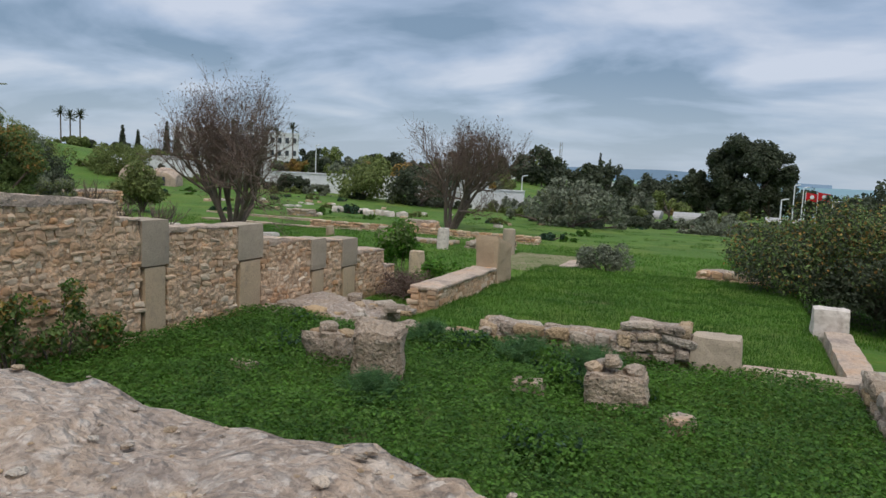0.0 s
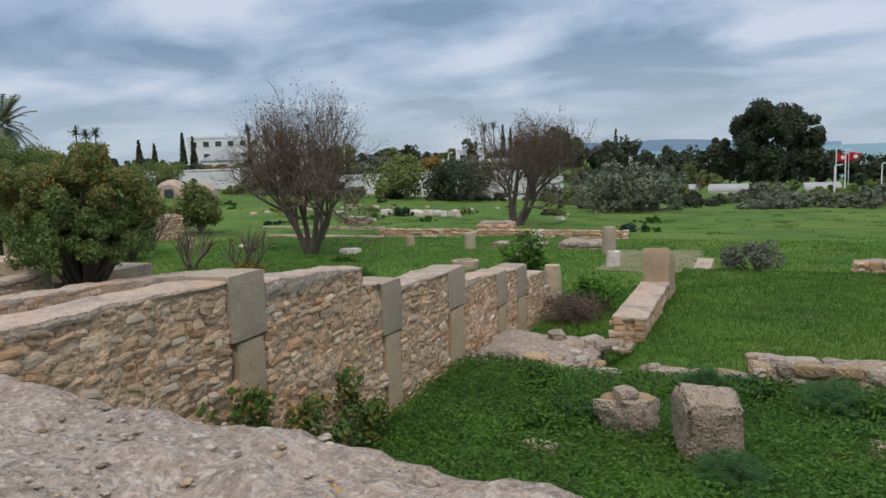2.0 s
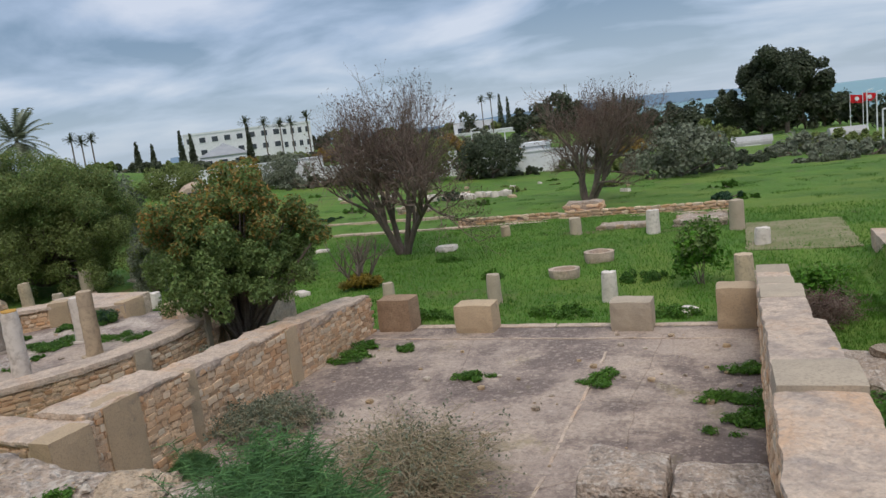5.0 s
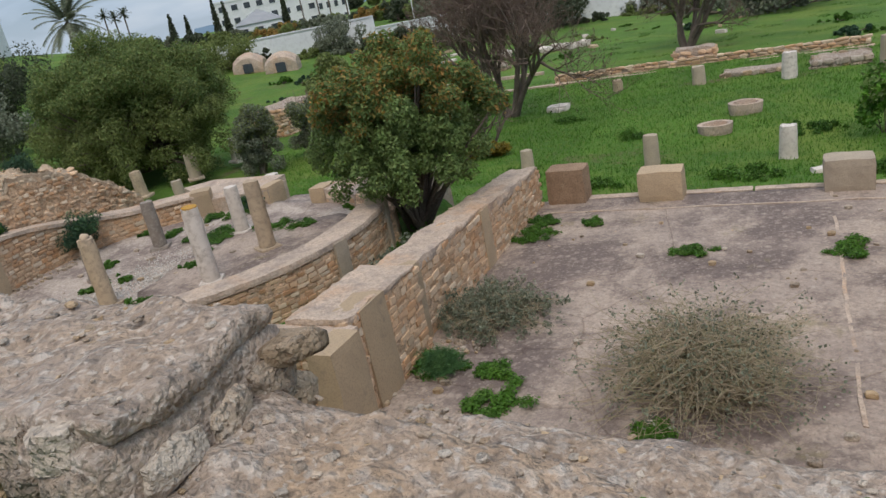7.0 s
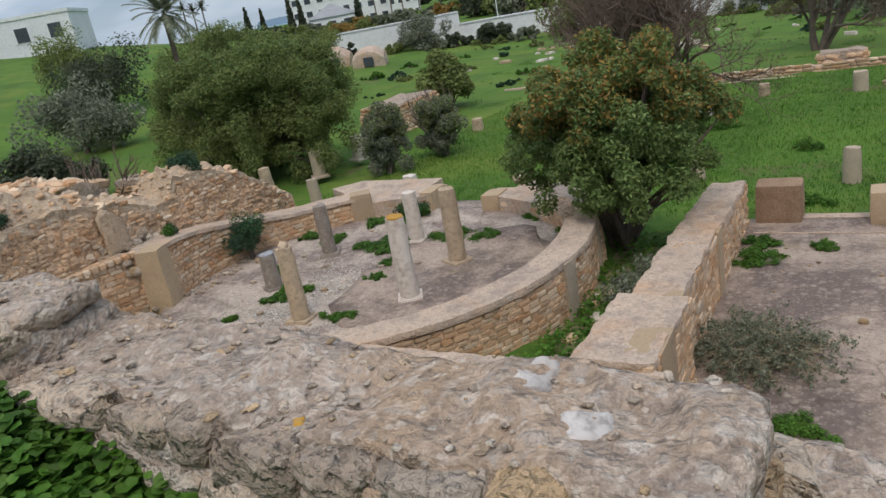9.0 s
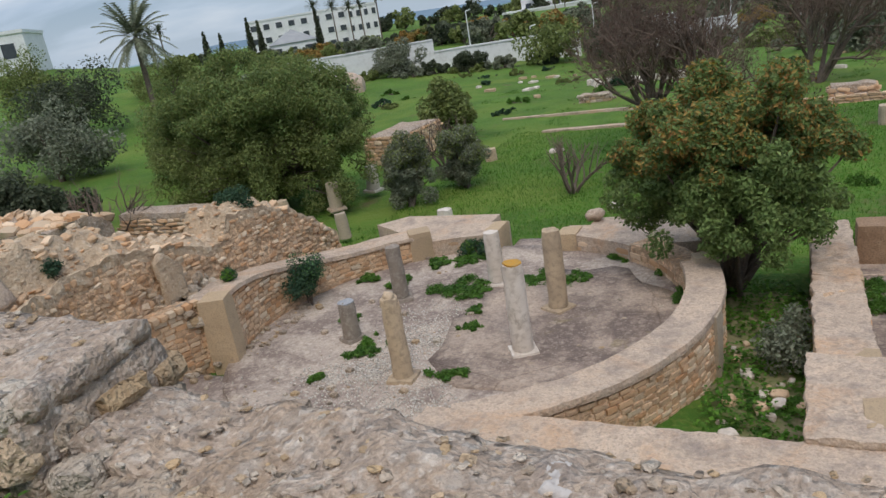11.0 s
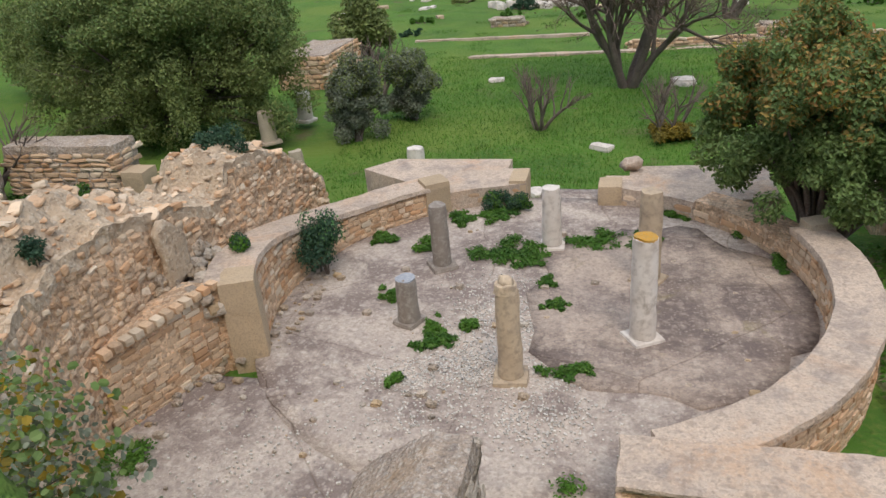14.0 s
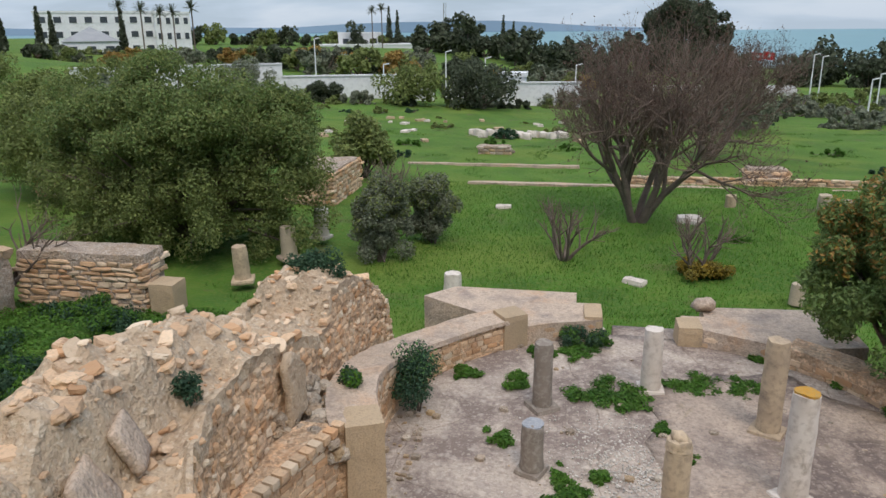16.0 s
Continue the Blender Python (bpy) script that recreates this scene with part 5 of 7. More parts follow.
basin(-11.1, 17.5, -1.0, 0.38, 0.32, 0.22, 10, "hollowed pale stone basin lying in the grass")
basin(-10.55, 19.2, -1.0, 0.4, 0.34, 0.28, -5, "rounded pale stone basin lying in the grass")
solo("stone_box", geo("stone_box", *block(-16.35, -15.7, 21.9, 22.4, -1.15, -0.85, 0.1, 0.02, 0.03, 3), M_MARBLE), "pale hollow stone box in the grass", "stone", None, "garden stones")
for k in range(16):
    x, y = -24.6 + 0.32 * k + rng.uniform(-0.1, 0.1), 40.7 + rng.uniform(-0.8, 0.8)
    solo("foundation_stone", geo("foundation_stone", *block(-0.3, 0.3, -0.2, 0.2, -0.2, 0.2, 0.15, 0.05, 0.06, k), M_MARBLE), "pale fallen stone block in the grass", "stone", at(x * 1.0, y, ground(x, y) + 0.12, 0, 8 * (k % 3), k * 37), "fallen pale stones")
for k, (x, y) in enumerate(((-21.4, 23.2), (-15.9, 22.0), (-30.4, 45.9), (-18.0, 16.5), (-9.0, 13.6), (-8.0, 13.4), (-19.0, 13.3))):
    solo("foundation_stone", geo("foundation_stone", *block(-0.25, 0.25, -0.15, 0.15, -0.12, 0.08, 0.1, 0.03, 0.05, k), M_MARBLE), "flat pale stone lying in the grass", "stone", at(x, y, ground(x, y) + 0.03, 0, 0, k * 50), "flat garden stones")

# ---- plants ----


def leaf_mesh(name, centres, radii, count, size, mat_, seed, flat=0.0, long=1.6, up=0.3, shell=0.5, rounded=False):
    """Many small folded leaves scattered in clumps."""
    r = np.random.default_rng(seed)
    centres, radii = np.asarray(centres, float), np.asarray(radii, float)
    if radii.ndim == 1:
        radii = np.repeat(radii[:, None], 3, 1)
    wgt = radii.prod(1) ** (2 / 3)
    pick = r.choice(len(centres), count, p=wgt / wgt.sum())
    d = r.normal(size=(count, 3))
    d /= np.linalg.norm(d, axis=1)[:, None]
    rad = shell + (1 - shell) * r.random(count)
    pos = centres[pick] + d * radii[pick] * rad[:, None]
    nrm = d * 0.7 + r.normal(size=(count, 3)) * 0.6 + np.array([0, 0, up])
    nrm[:, 2] += flat * 2
    nrm /= np.linalg.norm(nrm, axis=1)[:, None]
    t = np.cross(nrm, r.normal(size=(count, 3)))
    t /= np.linalg.norm(t, axis=1)[:, None] + 1e-9
    b = np.cross(nrm, t)
    s = size * r.uniform(0.6, 1.3, count)[:, None]
    fold = nrm * s * 0.18
    if rounded:
        ring6 = [pos + t * s * long * 0.5 * math.cos(k * math.pi / 3) + b * s * 0.5 * math.sin(k * math.pi / 3) + fold * (0.6 if k % 3 else 0.0) for k in range(6)]
        v = np.stack(ring6, 1).reshape(-1, 3)
        i = np.arange(count)[:, None] * 6
        return geo(name, v, np.concatenate([i + [[0, 1, 2]], i + [[0, 2, 3]], i + [[0, 3, 4]], i + [[0, 4, 5]]], 0), mat_)
    v = np.stack([pos - t * s * long * 0.5, pos + b * s * 0.5 + fold, pos + t * s * long * 0.5, pos - b * s * 0.5 + fold], 1).reshape(-1, 3)
    i = np.arange(count)[:, None] * 4
    f = np.concatenate([i + [[0, 1, 2]], i + [[0, 2, 3]]], 0)
    return geo(name, v, f, mat_)


def clumps(n, rx, ry, rz, zc, size, seed, low=-0.6):
    """Clump centres over an uneven dome."""
    r = random.Random(seed)
    cs, rs = [], []
    while len(cs) < n:
        d = Vector((r.gauss(0, 1), r.gauss(0, 1), r.gauss(0, 1))).normalized()
        if d.z < low:
            continue
        k = r.uniform(0.4, 0.98) * (1 + 0.38 * noise.noise(d * 1.7 + Vector((seed, 0, 0))))
        cs.append((d.x * rx * k, d.y * ry * k, zc + d.z * rz * k))
        rs.append(size * r.uniform(0.6, 1.25))
    return cs, rs


def tubes(segs, sides=4):
    """Tapered tubes: segs of (p, q, r0, r1)."""
    V, F, o = [], [], 0
    for p, q, r0, r1 in segs:
        d = (q - p).normalized()
        a = d.orthogonal().normalized()
        b = d.cross(a)
        for c, rr in ((p, r0), (q, r1)):
            for i in range(sides):
                t = 2 * math.pi * i / sides
                V.append(tuple(c + (a * math.cos(t) + b * math.sin(t)) * rr))
        for i in range(sides):
            j = (i + 1) % sides
            F.append([o + i, o + j, o + sides + j, o + sides + i])
        o += 2 * sides
    return V, F


def branch(segs, p, d, length, rad, depth, r, spread_, lift, twist=0.25, kids=(2, 4), tips=None):
    steps = 4 if depth > 1 else 3
    q = p
    for k in range(steps):
        d = (d + Vector((r.gauss(0, twist), r.gauss(0, twist), r.gauss(0, twist) + lift * 0.25))).normalized()
        nq = q + d * (length / steps)
        r0, r1 = rad * (1 - 0.45 * k / steps), rad * (1 - 0.45 * (k + 1) / steps)
        segs.append((q, nq, r0, r1))
        q = nq
        if depth > 0 and k >= 1:
            for _ in range(r.randint(*kids) if k == steps - 1 else r.randint(1, 2)):
                nd = (d + Vector((r.gauss(0, spread_), r.gauss(0, spread_), r.gauss(0, spread_) + lift))).normalized()
                branch(segs, q, nd, length * r.uniform(0.5, 0.75), r1 * 0.7, depth - 1, r, spread_, lift, twist, kids, tips)
    if depth == 0 and tips is not None:
        tips.append(tuple(q))


def bare_tree(name, x, y, z, stems, height, spread_, seed, label, leaves=0, twig_depth=3, tilt=0.5, lean=(0.0, 0.0)):
    r = random.Random(seed)
    ob = thing(name, at(x, y, z), label, "tree", "bare trees")
    big, tips, allsegs = [], [], []
    for k in range(stems):
        a = 2 * math.pi * k / stems + r.uniform(-0.4, 0.4)
        d = Vector((math.cos(a) * tilt + lean[0], math.sin(a) * tilt + lean[1], 1)).normalized()
        branch(allsegs, Vector((math.cos(a) * 0.1, math.sin(a) * 0.1, -0.1)), d, height * 0.42, height * 0.02 + 0.01, twig_depth, r, spread_, 0.22, 0.12, (2, 4), tips)
    trunk = [s for s in allsegs if s[2] > height * 0.006]
    twigs = [s for s in allsegs if s[2] <= height * 0.006]
    part("trunk", geo("trunk", *tubes(trunk, 7), M_BARK, True), ob)
    if twigs:
        t = part("branchwork", geo("branchwork", *tubes(twigs, 3), M_TWIG), ob)
        t["kind"] = "stuff"
    if leaves and tips:
        t = part("crown", leaf_mesh("crown", tips, [0.05 * height / 5] * len(tips), leaves, 0.03 * height / 5, M_LEAF_DRY, seed, shell=0.0), ob, None, "sparse dry reddish brown leaves and seed heads")
    return ob


def shrub(name, x, y, z, rx, ry, rz, n, leaves, size, mats, seed, label, category="shrub", clump=0.4, group="", trunk=True, lowcut=-0.6, zc=None, stem_r=0.035, solid=True, long=1.6):
    ob = thing(name, at(x, y, z), label, category, group)
    zc = rz * 0.85 if zc is None else zc
    cs, rs = clumps(n, rx, ry, rz, zc, clump, seed, lowcut)
    if trunk:
        r = random.Random(seed)
        segs = []
        for c in cs[: max(6, n // 4)]:
            p0 = Vector((r.uniform(-0.1, 0.1), r.uniform(-0.1, 0.1), -0.05))
            m1 = p0.lerp(Vector(c), 0.5) + Vector((0, 0, 0.12 * rz))
            segs += [(p0, m1, stem_r, stem_r * 0.7), (m1, Vector(c), stem_r * 0.7, stem_r * 0.2)]
        part("trunk", geo("trunk", *tubes(segs, 5), M_BARK, True), ob)
    share = sum(w for _, w in mats)
    for k, (m, w) in enumerate(mats):
        if k == 0:
            c2, r2 = cs, rs
        else:
            order = sorted(range(n), key=lambda i: -cs[i][2] - 0.5 * random.Random(i + seed).random())
            ids = order[: max(4, int(n * 0.42))]
            c2, r2 = [cs[i] for i in ids], [rs[i] * 1.06 for i in ids]
        part("crown" if k == 0 else "foliage", leaf_mesh("crown", c2, r2, int(leaves * w / share), size, m, seed + k, long=long, rounded=long < 1.3), ob)
    return ob


def weed(x, y, z, rad, h, leaves, size, mat_, seed, label, name="weed", group="weeds"):
    r = random.Random(seed)
    h *= 0.6
    cs = [(r.gauss(0, rad * 0.5), r.gauss(0, rad * 0.34), r.uniform(0.1, 0.7) * h) for _ in range(26)]
    me = leaf_mesh(name, cs, [[rad * 0.32, rad * 0.32, h * 0.4]] * 26, leaves * 4, size * 0.6, mat_, seed, shell=0.1, flat=0.5)
    return solo(name, me, label, "plant", at(x, y, z, 0, 0, seed * 50), group, "stuff")


# tree behind the apse, green with reddish tips
shrub("apse_tree", -15.03, 10.25, -0.4, 1.44, 1.4, 1.42, 310, 105000, 0.034, [(M_LEAF_MID, 0.83), (M_LEAF_RED, 0.13), (M_LEAF_YEL, 0.03)], 5, "dense dark green small tree with reddish tinted tips beside the apse", "tree", 0.21, "", True, -0.62, 1.7, 0.045, True, 2.1)
# big broad shrub to the west
shrub("broad_shrub", -28.8, 17.6, -0.6, 3.6, 2.5, 2.75, 560, 210000, 0.042, [(M_LEAF_DARK, 0.78), (M_LEAF_MID, 0.22)], 7, "huge spreading dark green shrub behind the ruins", "shrub", 0.38, "", True, -0.8, 1.55, 0.06, True, 2.0)
shrub("broad_shrub", -35.5, 22.5, -0.6, 2.4, 2.2, 1.7, 150, 50000, 0.065, [(M_LEAF_DARK, 1)], 8, "broad dark green shrub behind the ruins", "shrub", 0.7, "", True, -0.5, 1.5, 0.06)
# grey bare shrub at the far west
bare_tree("bare_shrub", -30.0, 12.6, -0.3, 5, 2.2, 0.55, 15, "grey leafless shrub by the wall stub", 0, 2, 0.8)
# olive-like bush
shrub("olive_bush", -23.8, 17.3, -0.95, 0.75, 0.7, 1.05, 60, 22000, 0.042, [(M_LEAF_OLIVE, 0.8), (M_LEAF_DARK, 0.2)], 9, "grey green upright olive bush in the grass", "shrub", 0.22, "olive bushes", True, -1.0, 1.0)
shrub("olive_bush", -22.9, 19.0, -0.95, 0.7, 0.7, 0.95, 54, 18000, 0.042, [(M_LEAF_OLIVE, 0.8), (M_LEAF_DARK, 0.2)], 10, "grey green upright olive bush in the grass", "shrub", 0.22, "olive bushes", True, -1.0, 0.95)
shrub("olive_bush", -26.8, 27.0, -0.95, 1.1, 1.1, 1.1, 40, 7000, 0.1, [(M_LEAF_DARK, 1)], 12, "rounded dark green bush in the grass", "shrub", 0.4, "olive bushes", True, -0.6, 1.1)
# bare trees
bare_tree("bare_tree", -17.5, 22.0, -1.05, 6, 5.5, 0.55, 21, "leafless grey brown tree with several stems and fine twigs", 9000, 4, 0.40, (0.16, 0.0))
bare_tree("bare_tree", -13.6, 33.8, -1.3, 5, 5.6, 0.55, 23, "leafless reddish brown tree with fine twigs", 13000, 4, 0.42, (0.08, 0.0))
bare_tree("bare_shrub", -19.5, 18.15, -0.95, 6, 1.9, 0.45, 25, "small leafless brown shrub in the grass", 0, 2, 0.5)
bare_tree("bare_shrub", -16.6, 17.2, -0.95, 5, 1.9, 0.5, 26, "small leafless shrub with yellow leaves at its foot", 0, 2, 0.5)
bare_tree("bare_shrub", -24.6, 21.5, -0.95, 6, 2.2, 0.5, 27, "greyish leafless shrub in the grass", 500, 2, 0.6)
weed(-16.45, 17.1, -0.95, 0.5, 0.55, 1600, 0.07, M_LEAF_YEL, 3, "low clump of bright yellow leaves", "yellow_plant")
# shrubs east of the lawn
shrub("dark_shrub", 2.6, 16.6, -0.8, 2.7, 1.8, 1.25, 120, 60000, 0.045, [(M_LEAF_FAR, 0.6), (M_LEAF_MID, 0.28), (M_LEAF_RED, 0.1)], 31, "broad dark green shrub beyond the lawn", "shrub", 0.55, "shrubs by the lawn", True, -0.5, 0.75)
shrub("dark_shrub", 4.4, 14.0, -0.9, 1.9, 2.0, 1.1, 90, 26000, 0.055, [(M_LEAF_FAR, 0.7), (M_LEAF_MID, 0.3)], 32, "broad dark green shrub beyond the lawn", "shrub", 0.5, "shrubs by the lawn", True, -0.5, 0.7)
shrub("grey_shrub", -3.0, 17.3, -0.6, 0.55, 0.45, 0.4, 18, 3500, 0.04, [(M_LEAF_OLIVE, 1)], 33, "small silvery grey shrub by the lawn kerb", "shrub", 0.22, "", True, -0.4, 0.35)
# climbing plants against the tan wall
for k, (y, h, w) in enumerate(((4.05, 1.15, 0.16), (4.6, 0.85, 0.26), (5.2, 0.85, 0.34), (3.6, 1.2, 0.12), (3.2, 1.0, 0.15), (5.7, 0.5, 0.2))):
    shrub("wall_plant", -6.24, y, -0.42, 0.16, w, h * 0.55, 20, 950, 0.036, [(M_LEAF_MID, 0.7), (M_GRASS, 0.1), (M_LEAF_RED, 0.12)], 40 + k, "leafy green creeper growing against the masonry wall", "plant", 0.11, "creepers on the wall", True, -0.8, h * 0.5, 0.012)
shrub("leafy_weed", -7.9, 16.4, -1.0, 0.5, 0.45, 0.6, 20, 2600, 0.07, [(M_GRASS, 0.7), (M_LEAF_MID, 0.3)], 81, "tall leafy green weed beside a column stump", "plant", 0.25, "", True, -0.8, 0.65, 0.012)
shrub("leafy_weed", -5.9, 13.9, -0.8, 0.5, 0.4, 0.3, 14, 1500, 0.06, [(M_GRASS, 1)], 82, "low leafy green weed by the wall end", "plant", 0.25, "", True, -0.8, 0.3, 0.012)
solo("earth_path", geo("earth_path", *block(-7.0, -4.4, 19.6, 24.0, -1.2, -0.965, 0.2, 0.04, 0.05, 4), M_EARTH), "bare sandy earth patch among the grass", "path", kind="structure")
# brushwood
for k, (x, y, z, rr, h, lab) in enumerate(((-10.3, 6.5, -0.69, 1.15, 1.12, "large dry tangled brushwood with few green shoots"), (-5.95, 12.6, -0.7, 0.65, 0.75, "dark dry brush heap by the wall end"), (-12.9, 7.8, -0.69, 0.78, 0.5, "grey green scrubby bush beside the wall"))):
    r = random.Random(50 + k)
    ob = thing("brushwood", at(x, y, z), lab, "shrub", "brushwood")
    segs = []
    for _ in range(1100 if k == 0 else 320):
        a, e = r.uniform(0, 6.28), r.uniform(0.1, 1.4)
        L = rr * r.uniform(0.5, 1.1)
        p = Vector((r.gauss(0, 0.16 * rr), r.gauss(0, 0.16 * rr), 0))
        m1 = p + Vector((math.cos(a) * math.cos(e), math.sin(a) * math.cos(e), math.sin(e) * h / rr)) * L * 0.55
        q = m1 + Vector((math.cos(a) * 0.8, math.sin(a) * 0.8, r.uniform(-0.5, 0.35))) * L * 0.5
        q.z = max(q.z, 0.02)
        segs += [(p, m1, 0.0045, 0.0035), (m1, q, 0.0035, 0.0015)]
        for _ in range(2):
            s = m1.lerp(q, r.random())
            segs.append((s, s + Vector((r.gauss(0, 1), r.gauss(0, 1), r.uniform(-0.3, 1))) * 0.13, 0.003, 0.0015))
    part("branchwork", geo("branchwork", *tubes(segs, 3), (M_STRAW, M_TWIG, M_STRAW)[k]), ob)
    ends = [tuple(s[1]) for s in segs[::3]]
    part("foliage", leaf_mesh("foliage", ends, [0.08] * len(ends), (5200, 1400, 11000)[k], 0.024, (M_LEAF_OLIVE, M_LEAF_DRY, M_LEAF_OLIVE)[k], k, shell=0.0), ob)
# feathery fennel on the wall and near it
for k, (x, y, z, rr, h) in enumerate(((-8.36, 1.95, 1.72, 0.40, 0.38), (-8.16, 1.85, 1.70, 0.34, 0.34), (-13.05, 6.5, -0.69, 0.3, 0.28), (-2.2, 7.9, -0.42, 0.5, 0.35), (-1.4, 7.7, -0.42, 0.45, 0.4), (-3.1, 5.9, -0.42, 0.4, 0.3), (-3.4, 8.0, -0.4, 0.35, 0.35))):
    r = random.Random(70 + k)
    ob = thing("fennel", at(x, y, z), "feathery blue green fennel clump", "plant", "fennel clumps")
    stems, segs = [], []
    for _ in range(230):
        a, e = r.uniform(0, 6.28), r.uniform(0.25, 1.5)
        p = Vector((r.gauss(0, 0.05), r.gauss(0, 0.05), 0))
        q = p + Vector((math.cos(a) * math.cos(e) * rr, math.sin(a) * math.cos(e) * rr, math.sin(e) * h)) * r.uniform(0.6, 1.05)
        stems.append((p, q, 0.003, 0.001))
        for _ in range(60):
            s = p.lerp(q, r.uniform(0.25, 1.0))
            segs.append((s, s + Vector((r.gauss(0, 1), r.gauss(0, 1), r.uniform(-0.4, 0.8))) * 0.03, 0.0016, 0.0008))
    for name_, part_ in (("stalks", stems), ("fronds", segs)):
        part(name_, geo(name_, *tubes(part_, 3), M_FENNEL), ob)["kind"] = "stuff"
# weeds rooted in the wall tops
for k, (x, y, z, rad) in enumerate(((-9.75, 1.45, 2.18, 0.12), (-9.6, 1.5, 2.15, 0.08), (-7.6, 1.5, 1.64, 0.12), (-7.2, 1.55, 1.56, 0.1), (-8.1, 1.25, 1.74, 0.1), (-7.9, 1.1, 1.7, 0.07), (-6.2, 1.3, 1.555, 0.08), (-9.3, 2.0, 1.79, 0.12))):
    weed(x, y, z - 0.01, rad * 0.5, 0.07, int(500 * rad + 60), 0.018, M_CLOVER, k + 120, "small green weed rooted in the wall top", "weed", "weeds on the wall tops")
# weeds in the floors
for k, (x, y, rad) in enumerate(((-18.94, 9.65, 0.42), (-18.6, 9.55, 0.3), (-20.05, 9.8, 0.22), (-20.75, 9.95, 0.18), (-17.8, 10.0, 0.38), (-17.2, 10.1, 0.25), (-18.33, 8.8, 0.14), (-18.18, 8.3, 0.14), (-19.4, 7.4, 0.22), (-19.5, 7.7, 0.16), (-20.15, 8.35, 0.2), (-17.9, 7.05, 0.2),
                                 (-19.65, 6.7, 0.1), (-19.1, 7.8, 0.13), (-16.75, 11.0, 0.22), (-15.8, 10.35, 0.25), (-15.6, 9.5, 0.22), (-15.55, 9.9, 0.2), (-21.8, 5.2, 0.35), (-21.9, 4.6, 0.4), (-17.9, 4.7, 0.5), (-17.2, 4.4, 0.5), (-16.4, 4.5, 0.45), (-19.3, 10.9, 0.3), (-19.8, 10.7, 0.25))):
    weed(x, y, -0.16, rad, 0.16, int(1900 * rad + 200), 0.042, M_CLOVER, k, "low green weeds growing through the floor")
for k, (x, y, rad) in enumerate(((-10.75, 9.8, 0.25), (-8.86, 9.8, 0.3), (-12.4, 11.05, 0.2), (-7.1, 9.2, 0.4), (-7.05, 8.6, 0.35), (-13.2, 10.6, 0.35), (-12.45, 6.5, 0.3), (-12.3, 5.9, 0.35), (-13.2, 6.6, 0.35), (-10.6, 5.6, 0.3), (-13.25, 11.2, 0.3), (-7.0, 10.2, 0.25))):
    weed(x, y, -0.7, rad, 0.18, int(1900 * rad + 200), 0.04, M_CLOVER, k + 40, "low green weeds growing through the court floor")
for k, (x, y, rad) in enumerate(((-14.5, 6.4, 0.45), (-14.4, 7.3, 0.4), (-14.6, 5.9, 0.3), (-14.4, 8.3, 0.3))):
    weed(x, y, -0.45, rad, 0.2, int(1800 * rad), 0.045, M_CLOVER, k + 60, "green weeds filling the narrow gap between walls")
solo("earth_strip", geo("earth_strip", *block(-15.1, -14.06, 5.58, 10.3, -0.6, -0.40, 0.1, 0.05, 0.03, 21, 2.0), M_EARTH, True), "bare stony earth between the two walls", "earth", kind="structure")
r = random.Random(88)
for k in range(26):
    x, y, d = r.uniform(-14.95, -14.15), r.uniform(5.7, 8.8), r.choice((0.05, 0.07, 0.1, 0.14))
    v, f = VARIANTS[k % 10]
    solo("loose_stone", geo("loose_stone", [(p[0] * d * 1.3, p[1] * d, p[2] * d * 0.7) for p in v], f, M_MARBLE if k % 3 else M_RUBBLE), "pale fallen stone among weeds between the walls", "stone", at(x, y, -0.39 + d * 0.15, 0, 0, k * 40), "stones between the walls")
shrub("silvery_weed", -14.3, 8.3, -0.45, 0.3, 0.6, 0.4, 14, 1800, 0.035, [(M_LEAF_OLIVE, 1)], 61, "silvery dry weeds in the gap between walls", "plant", 0.2, "", True, -0.4, 0.3, 0.01)
shrub("floor_bush", -21.3, 8.95, -0.16, 0.26, 0.5, 0.3, 22, 5200, 0.024, [(M_BLUELEAF, 0.85), (M_FENNEL, 0.15)], 62, "dark blue green bush against the apse wall", "shrub", 0.17, "", True, -0.6, 0.38, 0.015)
shrub("floor_bush", -19.25, 11.15, -0.14, 0.45, 0.22, 0.10, 26, 3600, 0.026, [(M_BLUELEAF, 0.6), (M_CLOVER, 0.4)], 63, "low dark green bush by the apse opening", "shrub", 0.10, "", True, -0.3, 0.09, 0.006)
shrub("slope_bush", -19.55, 2.25, 2.35, 1.0, 0.4, 0.4, 60, 4200, 0.024, [(M_LEAF_OLIVE, 0.45), (M_LEAF_MID, 0.4), (M_LEAF_YEL, 0.15)], 64, "sprawling thin bush with round olive and yellow leaves", "shrub", 0.2, "", True, -0.4, 0.3, 0.006, True, 1.1)
for k, (x, y, rad) in enumerate(((-21.72, 4.15, 0.26), (-21.6, 3.85, 0.26), (-22.0, 4.4, 0.16))):
    weed(x, y, rub_top(x, y) - 0.01, rad, 0.14, int(1500 * rad + 150), 0.045, M_GRASS, k + 90, "green weeds growing on the ruined wall's ledge")
shrub("wall_bush", -22.5, 9.05, 1.4, 0.32, 0.22, 0.2, 20, 3600, 0.024, [(M_BLUELEAF, 1)], 91, "dark bush growing on top of the ruined wall", "shrub", 0.12, "", True, -0.4, 0.16, 0.008)
shrub("wall_bush", -22.25, 5.55, 1.68, 0.1, 0.14, 0.1, 10, 900, 0.02, [(M_BLUELEAF, 1)], 92, "small dark bush rooted in the ruined wall", "shrub", 0.08, "", True, -0.4, 0.08, 0.006)
